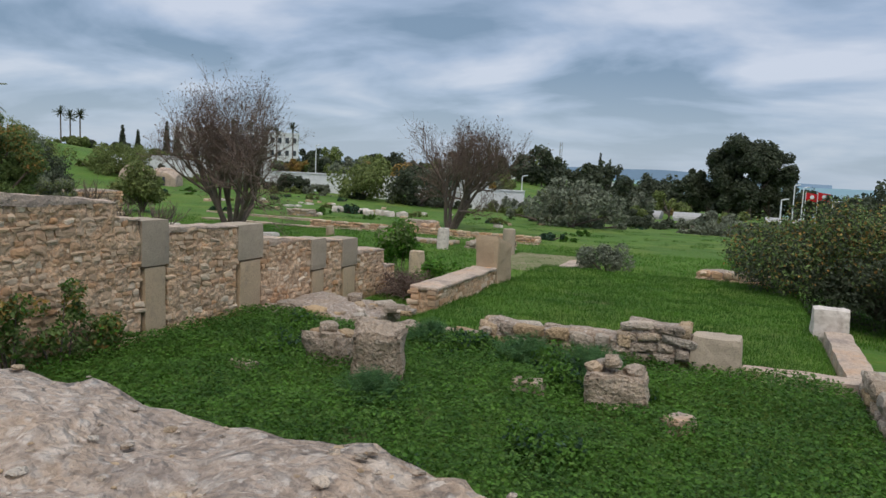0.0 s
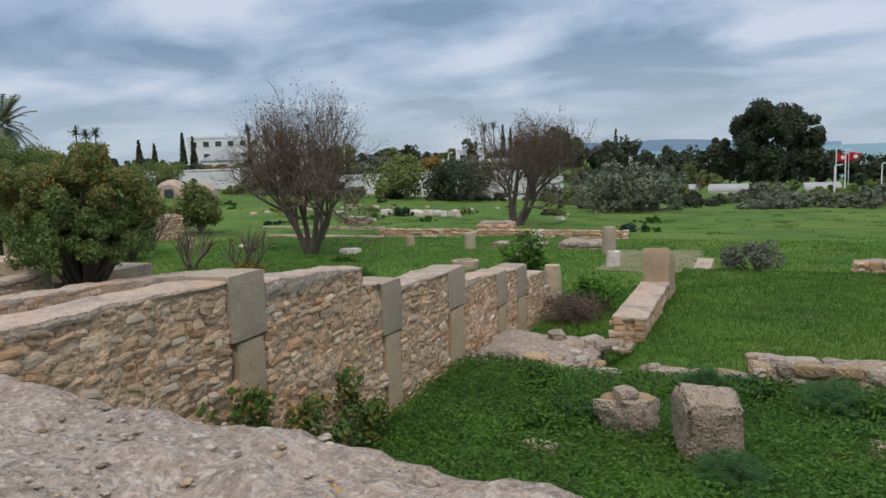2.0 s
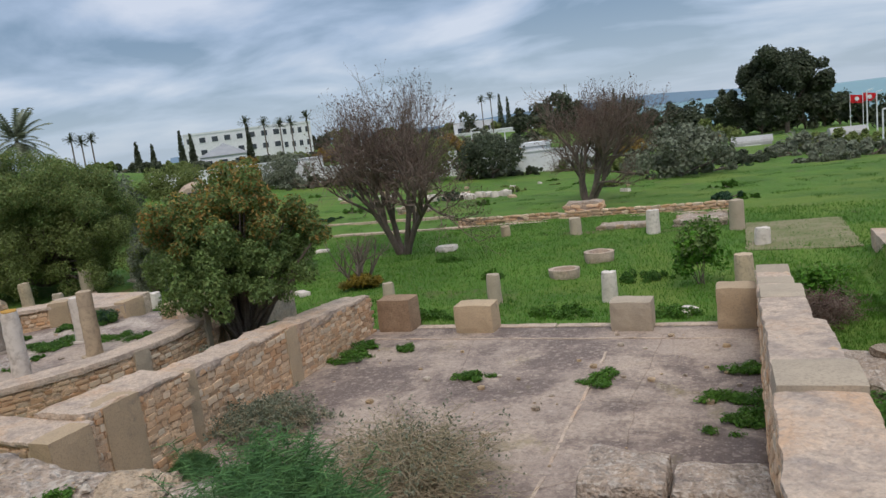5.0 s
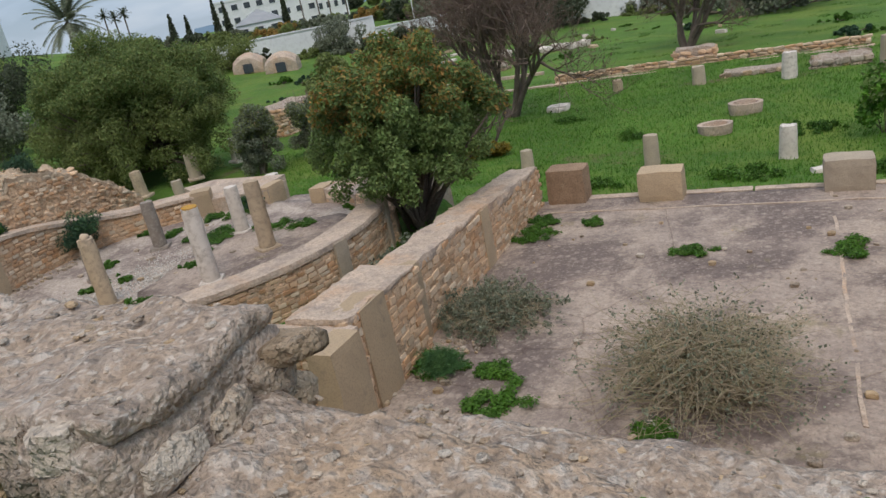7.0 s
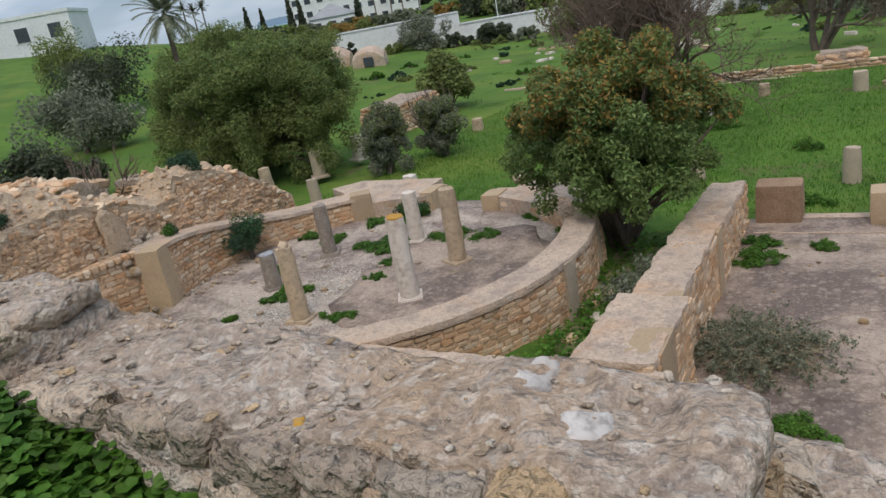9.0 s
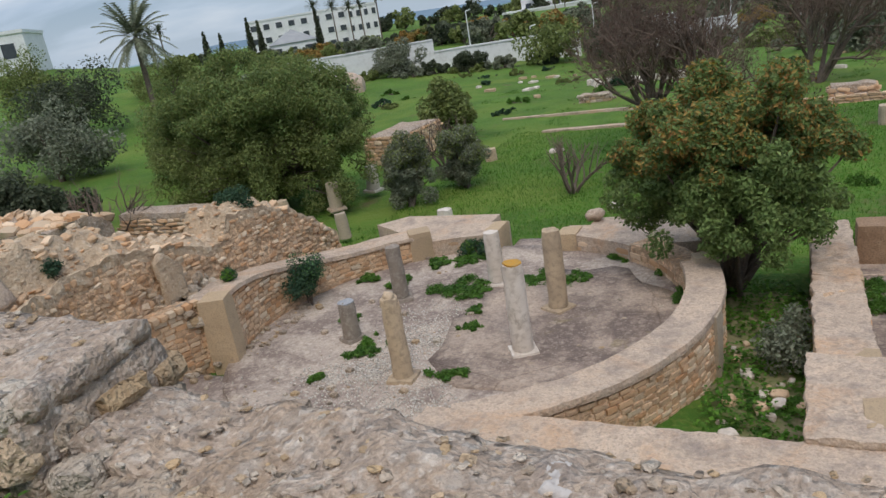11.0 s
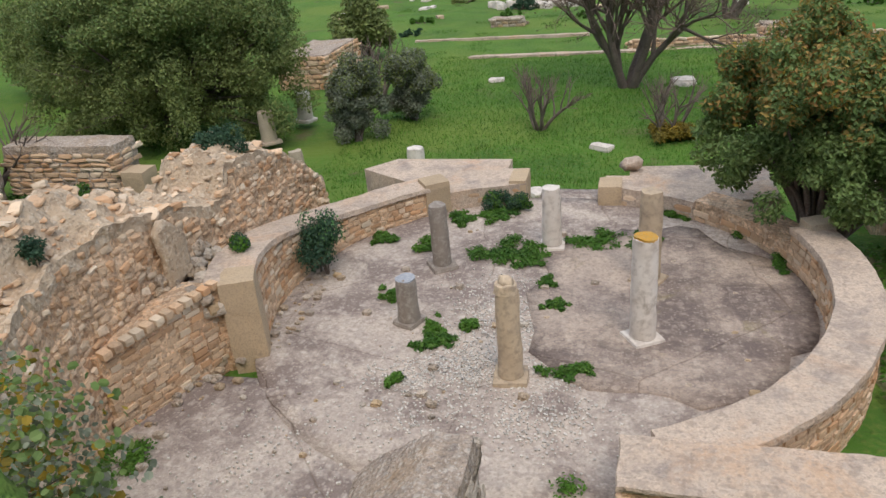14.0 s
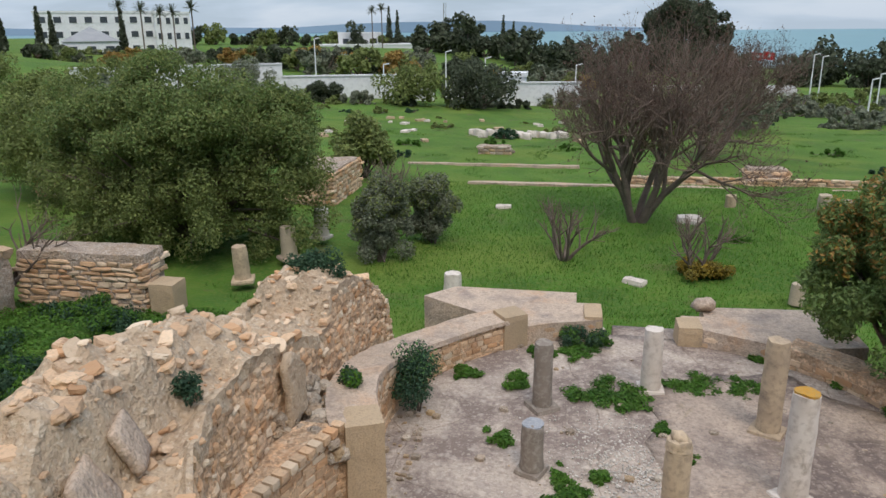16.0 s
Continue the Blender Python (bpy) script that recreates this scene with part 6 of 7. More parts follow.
shrub("wall_bush", -21.72, 7.75, 0.72, 0.1, 0.14, 0.12, 10, 1100, 0.022, [(M_BLUELEAF, 0.7), (M_GRASS, 0.3)], 93, "small green bush among fallen stones", "shrub", 0.08, "", True, -0.4, 0.1, 0.006)
r = random.Random(95)
for k in range(30):
    x, y = r.uniform(-29.0, -23.7), r.uniform(8.0, 12.4)
    shrub("fern_weed", x, y, ground(x, y) - 0.03, r.uniform(0.3, 0.6), r.uniform(0.3, 0.5), r.uniform(0.14, 0.3), 16, 2600, 0.035, [(M_BLUELEAF, 0.55), (M_CLOVER, 0.45)], 900 + k, "dark green ferny weeds in the grass", "plant", 0.15, "ferny weeds", True, -0.3, 0.12, 0.006)
for k in range(9):
    x, y, w_ = ((-12.9, 13.2, 0.5), (-10.2, 13.3, 0.7), (-8.2, 13.2, 0.4), (-9.2, 17.0, 0.6), (-16.6, 13.6, 0.4), (-21.5, 13.0, 0.4), (-20.6, 12.9, 0.35), (-15.2, 20.2, 0.4), (-13.0, 17.6, 0.3))[k]
    shrub("grass_tuft", x, y, ground(x, y) - 0.03, w_ * 1.2, w_ * 0.7, 0.09, 22, 2600, 0.035, [(M_CLOVER, 1.0)], 960 + k, "dark leafy weed tuft in the lawn", "plant", 0.11, "weed tufts", True, -0.3, 0.05, 0.006)
for k in range(12):
    x, y, w_ = r.uniform(-6.0, 0.8), r.uniform(2.6, 8.2), r.uniform(0.2, 0.45)
    shrub("clover_tuft", x, y, ground(x, y) - 0.02, w_, w_ * 0.8, 0.10, 18, 1500, 0.03, [(M_CLOVER, 0.8), (M_BLUELEAF, 0.2)], 980 + k, "taller dark weed tuft in the clover", "plant", 0.12, "clover tufts", True, -0.3, 0.1, 0.005)
# clover and grass


def field(name, x0, x1, y0, y1, count, size, mat_, seed, label, blade=False, keep=None, lift=0.05):
    r = np.random.default_rng(seed)
    pts = np.stack([r.uniform(x0, x1, count), r.uniform(y0, y1, count)], 1)
    pts = np.array([p for p in pts if (keep is None or keep(p[0], p[1]))])
    z = np.array([ground(p[0], p[1]) for p in pts])
    n = len(pts)
    h = lift * r.uniform(0.2, 1.5, n) * (1 + 0.8 * np.array([noise.noise(Vector((p[0] * 1.1, p[1] * 1.1, 7))) for p in pts]))
    if blade:
        a = r.uniform(0, 6.28, n)
        d = np.stack([np.cos(a), np.sin(a), 0 * a], 1) * size * 0.1
        lean = r.normal(size=(n, 3)) * size * 0.35
        base = np.stack([pts[:, 0], pts[:, 1], z - 0.01], 1)
        tip = base + lean
        tip[:, 2] = z + size * r.uniform(0.5, 1.2, n)
        v = np.stack([base - d, base + d, tip], 1).reshape(-1, 3)
        f = np.arange(n * 3).reshape(-1, 3)
        me = geo(name, v, f, mat_)
    else:
        c = np.stack([pts[:, 0], pts[:, 1], z + h], 1)
        me = leaf_mesh(name, c, np.full(n, 0.012), n, size, mat_, seed, flat=1.0, long=1.05, rounded=name in ("path_clover", "near_clover"))
    return solo(name, me, label, "grass", None, "", "stuff")


field("clover", -6.4, 1.25, 1.5, 8.7, 190000, 0.03, M_CLOVER, 1, "thick green clover carpet in the plot", False, None, 0.085)
field("lawn_grass", -4.3, 1.1, 9.1, 17.2, 70000, 0.055, M_CLOVER, 2, "short bright green lawn grass", True)
field("verge_grass", -6.4, -4.3, 8.7, 17.4, 26000, 0.06, M_CLOVER, 22, "rough green grass along the low wall", True)
field("garden_grass", -24, 3.0, 12.6, 27.0, 90000, 0.085, M_GRASS, 3, "bright green garden grass", True, lambda x, y: not (-4.4 < x < 1.2 and y < 17.3))
field("garden_weeds", -30, 3.5, 12.8, 46.0, 120000, 0.10, M_CLOVER, 6, "taller dark weed tufts in the grass", True, lambda x, y: noise.noise(Vector((x * 0.8, y * 0.8, 4))) > 0.32 and not (-4.4 < x < 1.2 and y < 17.3))
field("gap_weeds", -18.45, -13.6, 2.4, 5.0, 11000, 0.05, M_GRASS, 8, "green weeds growing before the low wall", False, None, 0.12)
field("channel_weeds", -15.1, -14.1, 5.6, 10.5, 5000, 0.045, M_GRASS, 9, "green weeds between the walls", False, lambda x, y: noise.noise(Vector((x * 2, y * 2, 1))) > -0.15, 0.1)
field("near_clover", -15.2, -11.5, 0.35, 1.03, 26000, 0.036, M_CLOVER, 14, "broad clover leaves crowding the wall foot", False, None, 0.07)
field("path_clover", -18.5, 1.0, -0.6, 0.98, 60000, 0.034, M_CLOVER, 4, "green clover along the path", False, None, 0.06)
field("west_grass", -30, -23.4, 4.0, 13.0, 60000, 0.05, M_CLOVER, 5, "green weeds behind the ruined wall", False, None, 0.08)

# ---- distance ----


def far_tree(x, y, z, rx, rz, seed, mat_, label, name="tree", trunk_h=0.0, leaves=2500, size=0.4, n=26, group="distant trees", ry=None, clump=None):
    ob = thing(name, at(x, y, z), label, "tree", group)
    cs, rs = clumps(n, rx, ry or rx, rz, trunk_h + rz, clump or min(rx, rz) * 0.42, seed, -0.85)
    segs = [(Vector((0, 0, -1)), Vector((0.1, 0, trunk_h + rz * 0.7)), 0.06 * rx + 0.05, 0.03 * rx + 0.03)]
    for c in cs[:6]:
        segs.append((Vector((0, 0, trunk_h + rz * 0.3)), Vector(c), 0.03 * rx + 0.02, 0.02))
    part("trunk", geo("trunk", *tubes(segs, 6), M_BARK), ob)
    part("crown", leaf_mesh("crown", cs, rs, leaves, size, mat_, seed), ob)
    return ob


def cypress(x, y, z, h, w, seed):
    ob = thing("cypress", at(x, y, z), "slender dark green cypress in the distance", "tree", "distant cypresses")
    cs = [(0, 0, h * (0.1 + 0.85 * k / 9)) for k in range(10)]
    rs = [[w * (1 - 0.085 * k) * (0.7 if k == 0 else 1)] * 2 + [h * 0.09] for k in range(10)]
    part("trunk", geo("trunk", *tubes([(Vector((0, 0, -1)), Vector((0, 0, h * 0.5)), w * 0.2, w * 0.1)], 5), M_BARK), ob)
    part("crown", leaf_mesh("crown", cs, rs, 900, 0.3, M_LEAF_FAR, seed), ob)


def palm(x, y, z, h, crown, seed, fan=False, label="date palm with drooping fronds"):
    r = random.Random(seed)
    ob = thing("palm_tree", at(x, y, z), label, "palm", "palms")
    part("trunk", geo("trunk", *tubes([(Vector((0, 0, -1)), Vector((0, 0, h)), 0.05 * crown + 0.06, 0.04 * crown + 0.06)], 8), M_BARK), ob)
    V, F = [], []
    for k in range(46 if not fan else 40):
        a, e = r.uniform(0, 6.28), r.uniform(-0.55, 1.35)
        d = Vector((math.cos(a) * math.cos(e), math.sin(a) * math.cos(e), math.sin(e)))
        prev = Vector((0, 0, h))
        side = Vector((-math.sin(a), math.cos(a), 0))
        steps = 7
        for s in range(steps):
            d = (d + Vector((0, 0, -0.13 if not fan else -0.04))).normalized()
            nxt = prev + d * crown / steps
            if s > 0 or fan:
                for sg in (-1, 1):
                    for q in (0, 0.5):
                        b = prev.lerp(nxt, q)
                        tip = b + side * sg * crown * 0.17 * (1 - 0.5 * s / steps) + d * crown * 0.12 + Vector((0, 0, -0.04 * crown))
                        o = len(V)
                        V += [tuple(b), tuple(b + d * crown * 0.08), tuple(tip)]
                        F.append([o, o + 1, o + 2])
            o = len(V)
            V += [tuple(prev - side * 0.02 * crown), tuple(prev + side * 0.02 * crown), tuple(nxt)]
            F.append([o, o + 1, o + 2])
            prev = nxt
    part("foliage", geo("foliage", V, F, M_LEAF_OLIVE if not fan else M_LEAF_FAR), ob)


def house(name, x, y, z, w, d, h, rz, floors, cols, label, roof="flat", mat_=None):
    ob = thing(name, at(x, y, z, 0, 0, rz), label, "building", "distant buildings")
    mat_ = mat_ or M_WHITE
    part("wall", geo("wall", *block(-w / 2, w / 2, -d / 2, d / 2, -3, h, 4.0, 0, 0, 1), mat_), ob)
    if roof == "flat":
        part("parapet", geo("parapet", *block(-w / 2 - 0.12, w / 2 + 0.12, -d / 2 - 0.12, d / 2 + 0.12, h, h + 0.35, 6.0, 0, 0, 1), mat_), ob)
    elif roof == "hip":
        v = [(-w / 2 - 0.3, -d / 2 - 0.3, h), (w / 2 + 0.3, -d / 2 - 0.3, h), (w / 2 + 0.3, d / 2 + 0.3, h), (-w / 2 - 0.3, d / 2 + 0.3, h), (0, 0, h + 0.28 * w)]
        part("roof", geo("roof", v, [[0, 1, 4], [1, 2, 4], [2, 3, 4], [3, 0, 4], [3, 2, 1, 0]], M_ROOF), ob)
    elif roof == "vault":
        n = 8
        v = [(sx * (w / 2 + 0.1), -d / 2 * math.cos(math.pi * i / n), h + 0.16 * d * math.sin(math.pi * i / n)) for sx in (-1, 1) for i in range(n + 1)]
        f = [[i, i + 1, n + 2 + i, n + 1 + i] for i in range(n)] + [list(range(n, -1, -1)), list(range(n + 1, 2 * n + 2))]
        part("roof", geo("roof", v, f, mat_), ob)
    fh = h / max(1, floors)
    for k in range(floors):
        for i in range(cols):
            cx = -w / 2 + w * (i + 0.5) / cols
            ww, wh = min(0.9, w / cols * 0.32), fh * 0.42
            win = part("window", geo("window", *block(cx - ww, cx + ww, -d / 2 - 0.06, -d / 2 + 0.1, fh * k + fh * 0.32 - 0.08, fh * k + fh * 0.32 + wh + 0.1, 3, 0, 0, 1), M_WHITE), ob)
            part("pane", geo("pane", *block(cx - ww * 0.75, cx + ww * 0.75, -d / 2 - 0.075, -d / 2 + 0.1, fh * k + fh * 0.32, fh * k + fh * 0.32 + wh, 3, 0, 0, 1), M_PANE), win)
    return ob


def gz(x, y):
    return ground(x, y)


house("white_hotel", -103.5, 129, 0.0, 22, 9, 7.4, 33, 3, 9, "long white three storey building with rows of windows")
house("white_hotel", -92.5, 132.8, -0.6, 6, 9, 7.8, 33, 3, 4, "white three storey building wing with arched windows")
house("white_house", -95, 112, 0.0, 8, 7, 2.8, 33, 1, 3, "low white house with grey pyramid roof", "hip")
house("white_house", -66, 176, -4.0, 24, 9, 4.6, 18, 1, 5, "low white house far among trees")
house("white_house", -70, 180, -1.0, 10, 8, 4.2, 18, 1, 3, "white house with stepped flat roofs")
house("white_house", -43.5, 224, -5.5, 14.5, 9, 4.8, 10, 2, 6, "white two storey house with flat roof far off")
house("white_house", -33, 200, -6.2, 9, 7, 2.8, 10, 1, 3, "low white flat roofed building far off")
house("white_villa", -96, 54, 5.2, 14, 9, 3.6, 40, 1, 4, "low white flat roofed villa on the slope")
for k, (x0, x1) in enumerate(((-14.4, -9.6), (-8.0, -3.9), (1.9, 5.3))):
    house("shed", (x0 + x1) / 2, 91, -4.2, x1 - x0, 4.0, 1.35, 0, 1, 1, "grey shed with low vaulted roof behind bushes", "vault", M_GREYWALL)
# boundary walls
for (xa, ya), (xb, yb) in (((-56, 51.5), (-42.3, 58.7)), ((-42.3, 58.7), (-30.5, 62.0)), ((-29.3, 62.2), (-18.5, 63.2))):
    L, a = math.hypot(xb - xa, yb - ya), math.degrees(math.atan2(yb - ya, xb - xa))
    zb = gz((xa + xb) / 2, (ya + yb) / 2)
    ob = thing("boundary_wall", at((xa + xb) / 2, (ya + yb) / 2, zb, 0, 0, a), "long whitewashed boundary wall behind the garden", "wall", "boundary walls")
    part("wall", geo("wall", *block(-L / 2, L / 2, -0.12, 0.12, -1.2, 1.75, 2.0, 0.01, 0, 1), M_WHITE), ob)
    part("coping", geo("coping", *block(-L / 2, L / 2, -0.2, 0.2, 1.75, 1.86, 2.0, 0.01, 0, 1), M_WHITE), ob)
ob = thing("boundary_wall", at(-2, 88, -4.0), "low grey boundary wall before the sheds", "wall", "boundary walls")
part("wall", geo("wall", *block(-14, 26, -0.15, 0.15, -1, 0.75, 3.0, 0.01, 0, 1), M_GREYWALL), ob)
house("guard_hut", -24.3, 66, -1.6, 2.2, 2, 1.9, 0, 1, 2, "small white guard hut behind the wall")
for k in range(46):
    r = random.Random(900 + k)
    x = -84 + 1.65 * k + r.uniform(-1.5, 1.5)
    y = 74 + r.uniform(0, 30) + 0.25 * (x + 45)
    far_tree(x, y, gz(x, y) - 0.3, r.uniform(1.8, 3.2), r.uniform(1.3, 2.4) * (0.5 if x < -56 else 0.7), 900 + k, (M_LEAF_DARK, M_LEAF_FAR, M_LEAF_FAR, M_LEAF_OLIVE, M_LEAF_RED)[k % 5], "mixed tree behind the boundary wall", "tree", 0.2, 1500, 0.3, 18)
for k in range(40):
    r = random.Random(1200 + k)
    x, y = r.uniform(-14, 24), r.uniform(42, 84)
    far_tree(x, y, gz(x, y) - 0.3, r.uniform(1.6, 3.2), r.uniform(0.45, 0.9), 1200 + k, (M_LEAF_DARK, M_LEAF_OLIVE, M_LEAF_OLIVE)[k % 3], "low scrubby olive green bush on the slope", "bush", 0.0, 900, 0.2, 14, "bushes on the slope")
for k in range(13):
    r = random.Random(1500 + k)
    x = -54 + 2.8 * k + r.uniform(-0.8, 0.8)
    y = 50.5 + 0.34 * (x + 54) - r.uniform(0.3, 2.5)
    far_tree(x, y, gz(x, y) - 0.3, r.uniform(0.9, 2.0), r.uniform(0.45, 0.95), 1500 + k, (M_LEAF_DARK, M_LEAF_OLIVE, M_LEAF_FAR)[k % 3], "grey green bush growing before the boundary wall", "bush", 0.0, 1600, 0.16, 18, "bushes by the boundary wall")
# small ruined vaults on the slope
for x, y in ((-47.2, 47.0), (-43.6, 46.2)):
    ob = thing("small_vault", at(x, y, gz(x, y), 0, 0, 25), "small domed stone vault with near-black block standing for the shaded opening", "ruin", "small vaults")
    v, f = block(-1.2, 1.2, -1.0, 1.0, -0.5, 1.5, 0.25, 0.08, 0.05, x, 1.0, lambda a, b: 1.45 - 0.55 * (a / 1.2) ** 2 - 0.35 * (b / 1.0) ** 2)
    part("vault", geo("vault", v, f, M_CAP), ob)
    # no hole is cut: a near-black block gives the opening's inner shade
    part("opening", geo("opening", *block(-0.35, 0.4, -1.13, -0.9, 0.0, 0.7, 0.3, 0.03, 0.03, 2), M_PANE), ob, None, "near-black block standing for the shaded opening")

# trees of the distance
far_tree(0, 135, -6.5, 8.2, 7.2, 3, M_LEAF_FAR, "tall dark eucalyptus with rounded clumped crown", "eucalyptus", 2.5, 26000, 0.36, 80, clump=1.5)
far_tree(-9.5, 136, -6.5, 4.2, 3.8, 4, M_LEAF_FAR, "tall dark eucalyptus with thin crown", "eucalyptus", 2.5, 5000, 0.36, 26, clump=0.95)
for k in range(22):
    x = -48 + 2.9 * k + random.Random(k).uniform(-1, 1)
    y = 148 + 8 * (k % 3)
    if x < 18:
        far_tree(x, y, gz(x, y) - 0.5, 3.2 + (k % 3) * 0.5, 2.6 + 0.5 * (k % 4), 100 + k, M_LEAF_FAR, "dark green tree in a distant belt of trees", leaves=1100, size=0.6, n=16)
for k in range(12):
    x = 12 + 3.0 * k
    far_tree(x, 112 + 5 * (k % 3), -6, 3.2, 3.3 + 0.5 * (k % 3), 200 + k, M_LEAF_FAR, "dark green tree by the shore", leaves=1100, size=0.5, n=16)
for k in range(26):
    r = random.Random(700 + k)
    x = -112 + 2.1 * k + r.uniform(-1, 1)
    y = 97 + 0.36 * (x + 112) + r.uniform(-3, 5)
    far_tree(x, y, gz(x, y) - 0.6, r.uniform(1.4, 2.6), r.uniform(0.6, 1.1), 700 + k, (M_LEAF_FAR, M_LEAF_DARK, M_LEAF_OLIVE)[k % 3], "dark bushy tree before the white buildings", leaves=1100, size=0.34, n=18)
for k in range(24):
    r = random.Random(760 + k)
    x, y = r.uniform(-33, -12), r.uniform(36, 50)
    d = r.uniform(0.15, 0.4)
    solo("foundation_stone", geo("foundation_stone", *block(-d, d, -d * 0.6, d * 0.6, -0.15, 0.12, 0.2, 0.05, 0.05, k), M_MARBLE if k % 2 else M_ASHLAR), "weathered stone lying in the far grass", "stone", at(x, y, ground(x, y) + 0.03, 0, 0, k * 47), "far garden stones")
for k in range(34):
    r = random.Random(800 + k)
    x, y = r.uniform(-40, -4), r.uniform(30, 52)
    w_ = r.uniform(0.4, 1.0)
    far_tree(x, y, ground(x, y) - 0.15, w_, w_ * r.uniform(0.2, 0.4), 800 + k, (M_CLOVER, M_BLUELEAF, M_LEAF_DARK)[k % 3], "low dark weed clump in the meadow", "meadow_weed", 0.0, 700, 0.1, 12, "meadow weeds")
for k in range(16):
    x = -110 + 3.8 * k
    y = 150 + 2.2 * k + (k * 13) % 11
    far_tree(x, y, gz(x, y) - 1.0, 2.6 + (k % 3) * 0.4, 1.7 + 0.4 * (k % 4), 300 + k, M_LEAF_FAR if k % 3 else M_LEAF_DARK, "dark green tree between white houses", leaves=900, size=0.5, n=14)
for k, (x, y, rx, rz) in enumerate(((-31.5, 57, 2.6, 1.9), (-26.0, 57.5, 3.0, 2.0), (-44, 55, 2.2, 1.5), (-50, 48, 2.6, 1.6), (-38, 56, 1.6, 1.0), (-10.5, 47, 2.6, 2.6), (-16, 58, 3.0, 1.3), (-7, 56, 2.8, 1.0), (-3, 60, 3.2, 0.9), (2, 62, 3.6, 0.9), (7, 60, 3.6, 1.0), (-20, 64, 2.6, 1.6), (-58, 44, 3.0, 1.9), (-41, 32, 2.4, 1.6), (-37, 27, 2.6, 1.8), (-46, 36, 2.6, 1.8), (-52, 30, 3.0, 2.2), (-44, 22, 2.6, 1.9), (-61, 34, 3.0, 2.2),
                                    (-35, 14, 1.6, 1.1), (11, 50, 3.6, 1.2), (15, 40, 3.2, 1.3), (9, 34, 2.6, 1.1), (-2, 50, 2.2, 0.8), (3, 54, 2.6, 0.8), (-10, 66, 3.4, 1.3), (13, 66, 4, 1.4))):
    far_tree(x, y, gz(x, y) - 0.4, rx, rz * (0.6 if x > -21 else 1.0), 400 + k, (M_LEAF_DARK, M_LEAF_FAR, M_LEAF_OLIVE)[k % 3], "rounded dark green bush on the slope", "bush", 0.0, 9000 if x < -34 else 3600, 0.11 if x < -34 else 0.18, 40, "bushes on the slope")
for x, y, h, w in ((-105, 101, 5.2, 0.9), (-103, 102.6, 4.6, 0.7), (-99.5, 106, 6.5, 0.8), (-98, 107, 5.8, 0.8), (-90.2, 113.3, 6.6, 0.8), (-62, 178, 9, 1.1), (-60, 178, 8, 1.0), (-36, 190, 9, 1.1), (-33.5, 190, 8, 1.0), (-31.5, 192, 7, 1.0)):
    cypress(x, y, gz(x, y) + 0.2, h, w, int(-x))
palm(-52.5, 36.5, gz(-52.5, 36.5), 5.2, 2.6, 5)
palm(-26.5, 62.5, gz(-26, 62) - 0.2, 1.0, 2.2, 6, False, "low spreading palm by the boundary wall")
for k, (x, y, h) in enumerate(((-90.4, 113.2, 7.6), (-87.7, 115, 7.2), (-85.4, 116.7, 6.8), (-83.7, 117.8, 6.9), (-81.2, 119.4, 7.6), (-111.8, 93.8, 7.2), (-110.8, 94.9, 6.6), (-109.7, 96, 7.1), (-64, 170, 8.5), (-62, 171, 9))):
    palm(x, y, gz(x, y), h - 0.4, 1.35, 20 + k, True, "tall fan palm with small round head")
palm(13.5, 118, -6, 4.5, 2.4, 40)
palm(-1.5, 88, -4.5, 0.9, 2.0, 41, False, "low palm before the sheds")
# pale chips of mosaic and gravel on the apse floor
r = random.Random(77)
chips = []
for cx, cy, rx, ry, n in ((-19.0, 7.0, 0.7, 0.5, 900), (-18.05, 7.35, 0.4, 0.7, 700), (-18.7, 7.9, 0.8, 0.6, 700), (-18.2, 6.3, 0.8, 0.6, 500), (-19.55, 6.75, 0.5, 0.3, 260), (-18.9, 8.5, 0.9, 0.7, 300), (-19.3, 6.2, 0.8, 0.5, 220), (-17.0, 7.4, 0.9, 0.8, 140), (-20.4, 5.5, 1.2, 1.0, 160)):
    for _ in range(n):
        x, y, d = r.gauss(cx, rx * 0.42), r.gauss(cy, ry * 0.42), r.uniform(0.007, 0.015)
        a = r.uniform(0, 1.5)
        c, s = math.cos(a) * d, math.sin(a) * d
        o = 8 * len(chips)
        chips.append(([(x + c, y + s, z) if q == 0 else (x - s, y + c, z) if q == 1 else (x - c, y - s, z) if q == 2 else (x + s, y - c, z) for z in (-0.16, -0.136) for q in range(4)], [[4, 5, 6, 7], [0, 1, 5, 4], [1, 2, 6, 5], [2, 3, 7, 6], [3, 0, 4, 7]]))
solo("mosaic_chips", geo("mosaic_chips", *merge(chips), M_MOSAIC_CHIP), "scattered white mosaic chips on the apse floor", "mosaic", None, "", "stuff")
bits = []
for x0, x1, y0, y1, z, n in ((-21.6, -15.6, 5.8, 11.0, -0.15, 90), (-22.0, -18.6, 3.0, 6.6, -0.15, 90), (-13.3, -7.0, 4.5, 12.0, -0.69, 120), (-21.45, -21.0, 7.0, 9.0, -0.15, 70), (-22.0, -21.5, 5.0, 6.8, -0.15, 60), (-13.4, -12.8, 5.4, 8.0, -0.69, 110), (-15.0, -14.1, 5.6, 8.5, -0.42, 60)):
    for _ in range(n):
        d = r.choice((0.015, 0.02, 0.03, 0.05, 0.08))
        v, f = VARIANTS[r.randrange(10)]
        x, y = r.uniform(x0, x1), r.uniform(y0, y1)
        bits.append(([(x + p[0] * d * 1.3, y + p[1] * d, z + d * 0.25 + p[2] * d * 0.7) for p in v], f))
solo("gravel", geo("gravel", *merge(bits), M_ROUGH_J), "loose limestone chips scattered on the floors", "gravel", None, "", "stuff")
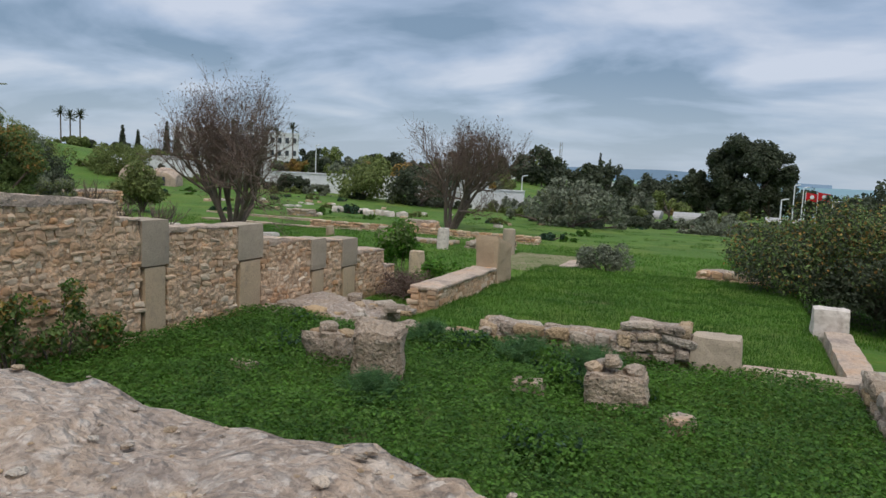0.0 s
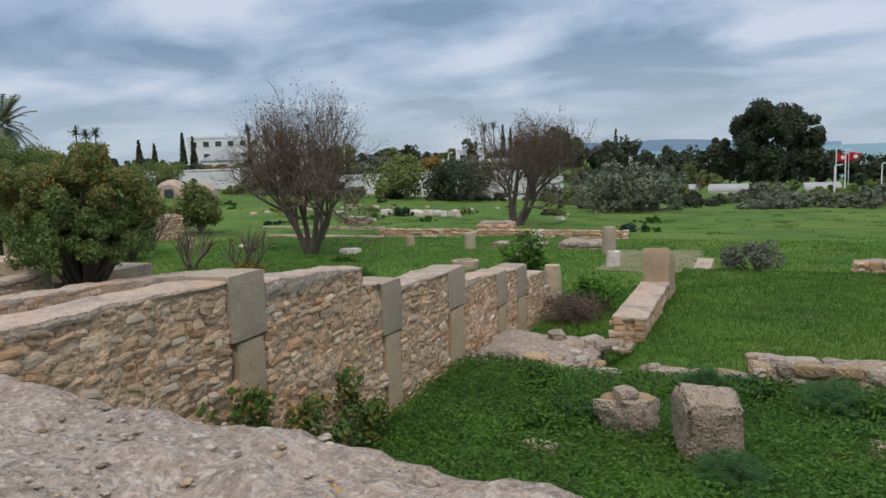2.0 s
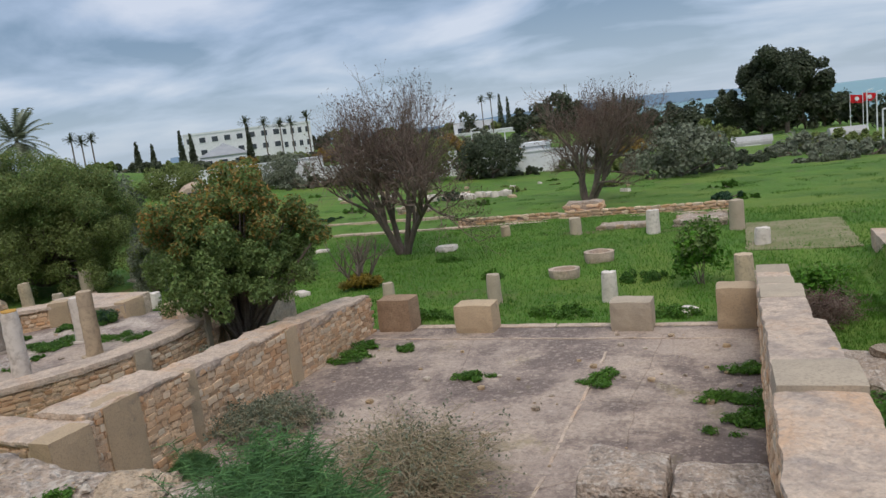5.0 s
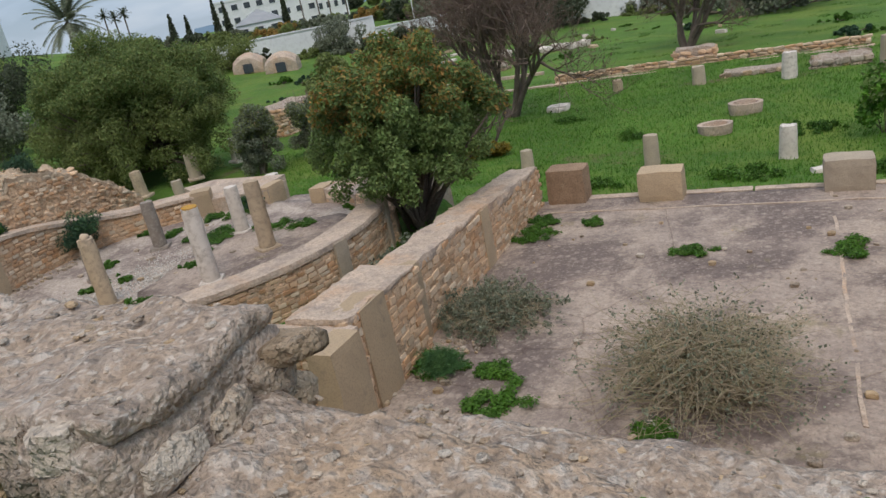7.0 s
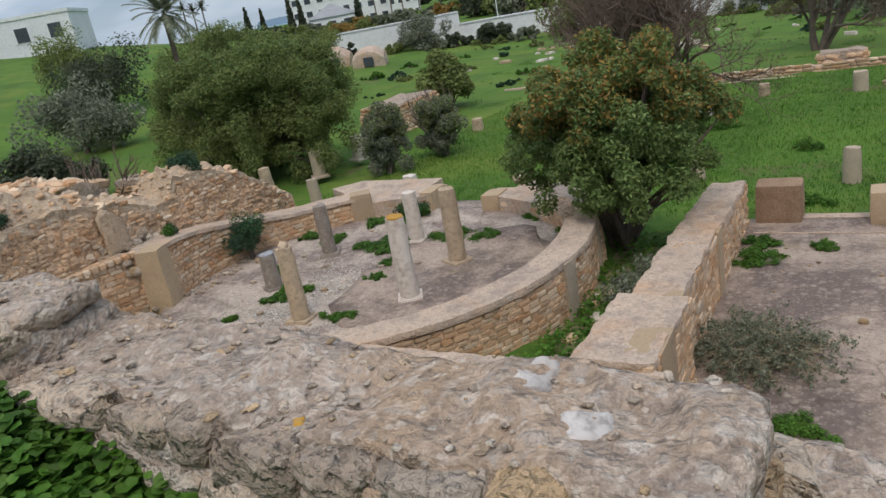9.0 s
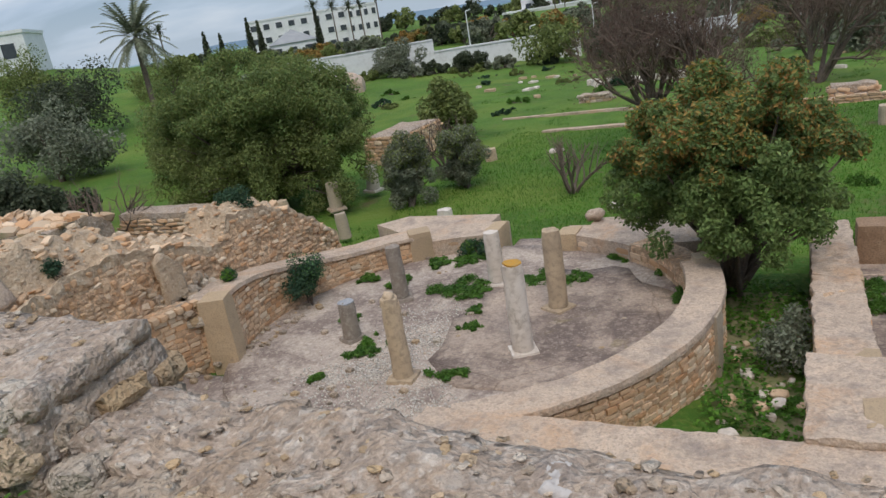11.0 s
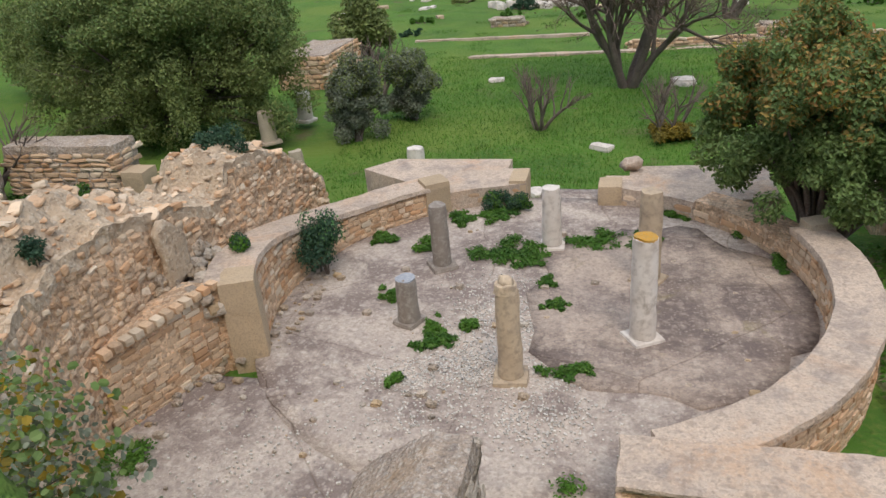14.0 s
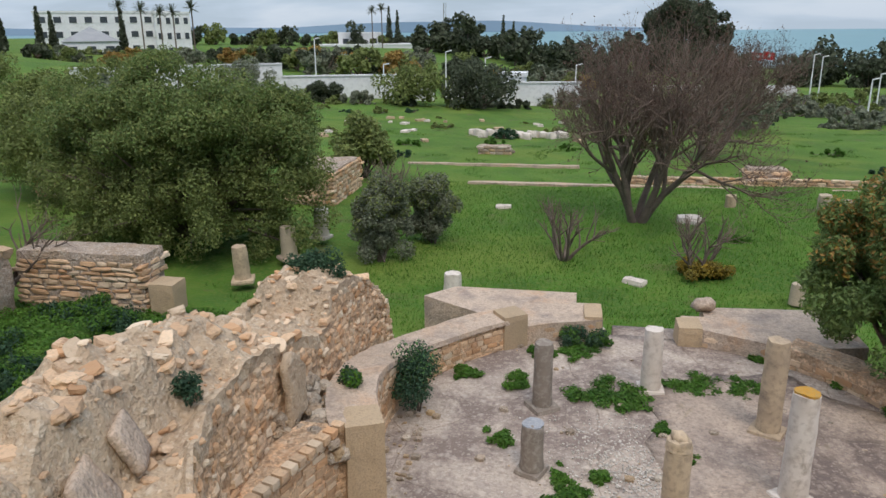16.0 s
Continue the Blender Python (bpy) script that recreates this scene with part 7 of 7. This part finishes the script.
# seams of lighter mortar across the court floor
for x0, x1, y0, y1 in ((-9.02, -8.98, 6.0, 12.2), (-13.4, -7.0, 11.62, 11.66)):
    solo("mortar_seam", geo("mortar_seam", *block(x0, x1, y0, y1, -0.75, -0.681, 0.12, 0.02, 0.0, x0), M_CAP), "worn pale mortar seam in the court floor", "seam", kind="structure")
# masts, poles and flags
mast = thing("radio_mast", at(-59.5, 243.5, -6), "tall thin lattice radio mast", "mast")
seg = []
for k in range(9):
    z0, z1 = 2.0 * k, 2.0 * k + 2.0
    for a in (0, 2.09, 4.19):
        w0 = 0.5
        p, q = Vector((w0 * math.cos(a), w0 * math.sin(a), z0)), Vector((w0 * math.cos(a + 2.09), w0 * math.sin(a + 2.09), z1))
        seg += [(p, Vector((p.x, p.y, z1)), 0.08, 0.08), (p, q, 0.05, 0.05)]
part("lattice", geo("lattice", *tubes(seg, 4), M_METAL), mast)
for k, (x, y, zt) in enumerate(((7.7, 122.5, 0.6), (9.3, 122.3, 0.7))):
    ob = thing("flagpole", at(x, y, -6.5), "white flagpole with waving red flag", "flagpole", "flagpoles")
    part("pole", geo("pole", *tubes([(Vector((0, 0, 0)), Vector((0, 0, zt + 6.5)), 0.06, 0.045)], 8), M_WHITE), ob)
    fv = [(0.05 + 1.7 * i / 8, 0.12 * math.sin(i * 1.1 + k), zt + 6.35 - 1.15 * j / 3 - 0.03 * i) for j in range(4) for i in range(9)]
    fl = part("flag", geo("flag", fv, [[j * 9 + i, j * 9 + i + 1, j * 9 + i + 10, j * 9 + i + 9] for j in range(3) for i in range(8)], M_RED, True), ob)
    part("emblem", geo("emblem", [(0.85 + 0.3 * math.cos(t * 0.524), -0.2, zt + 5.7 + 0.3 * math.sin(t * 0.524)) for t in range(12)], [list(range(12))], M_WHITE), fl, None, "white disc")
for k, (x, y, h) in enumerate(((4.0, 80, 4.4), (4.8, 80, 4.2), (6.5, 70, 2.8), (-35, 63, 2.6), (-42, 66, 4.2), (-26.5, 64, 3.6), (-19.0, 64, 3.4), (2.2, 60, 2.6), (-30.0, 65, 4.0))):
    solo("post", geo("post", *tubes([(Vector((0, 0, -0.5)), Vector((0, 0, h)), 0.07, 0.05), (Vector((0, 0, h)), Vector((0.5, 0, h + 0.1)), 0.05, 0.05)], 6), M_WHITE), "slender pale lamp post in the distance", "post", at(x, y, gz(x, y)), "lamp posts")
# hills across the bay; distance haze is put into their blue colour
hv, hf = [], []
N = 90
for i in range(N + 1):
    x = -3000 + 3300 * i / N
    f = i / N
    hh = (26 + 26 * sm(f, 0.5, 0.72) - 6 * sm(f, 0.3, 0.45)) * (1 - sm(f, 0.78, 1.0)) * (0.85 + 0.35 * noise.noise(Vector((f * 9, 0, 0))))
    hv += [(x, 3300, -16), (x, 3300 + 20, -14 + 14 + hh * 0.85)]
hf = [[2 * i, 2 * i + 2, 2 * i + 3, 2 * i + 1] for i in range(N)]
solo("hills", geo("hills", hv, hf, M_HILL), "hills across the bay tinted blue for haze", "hills", kind="structure")
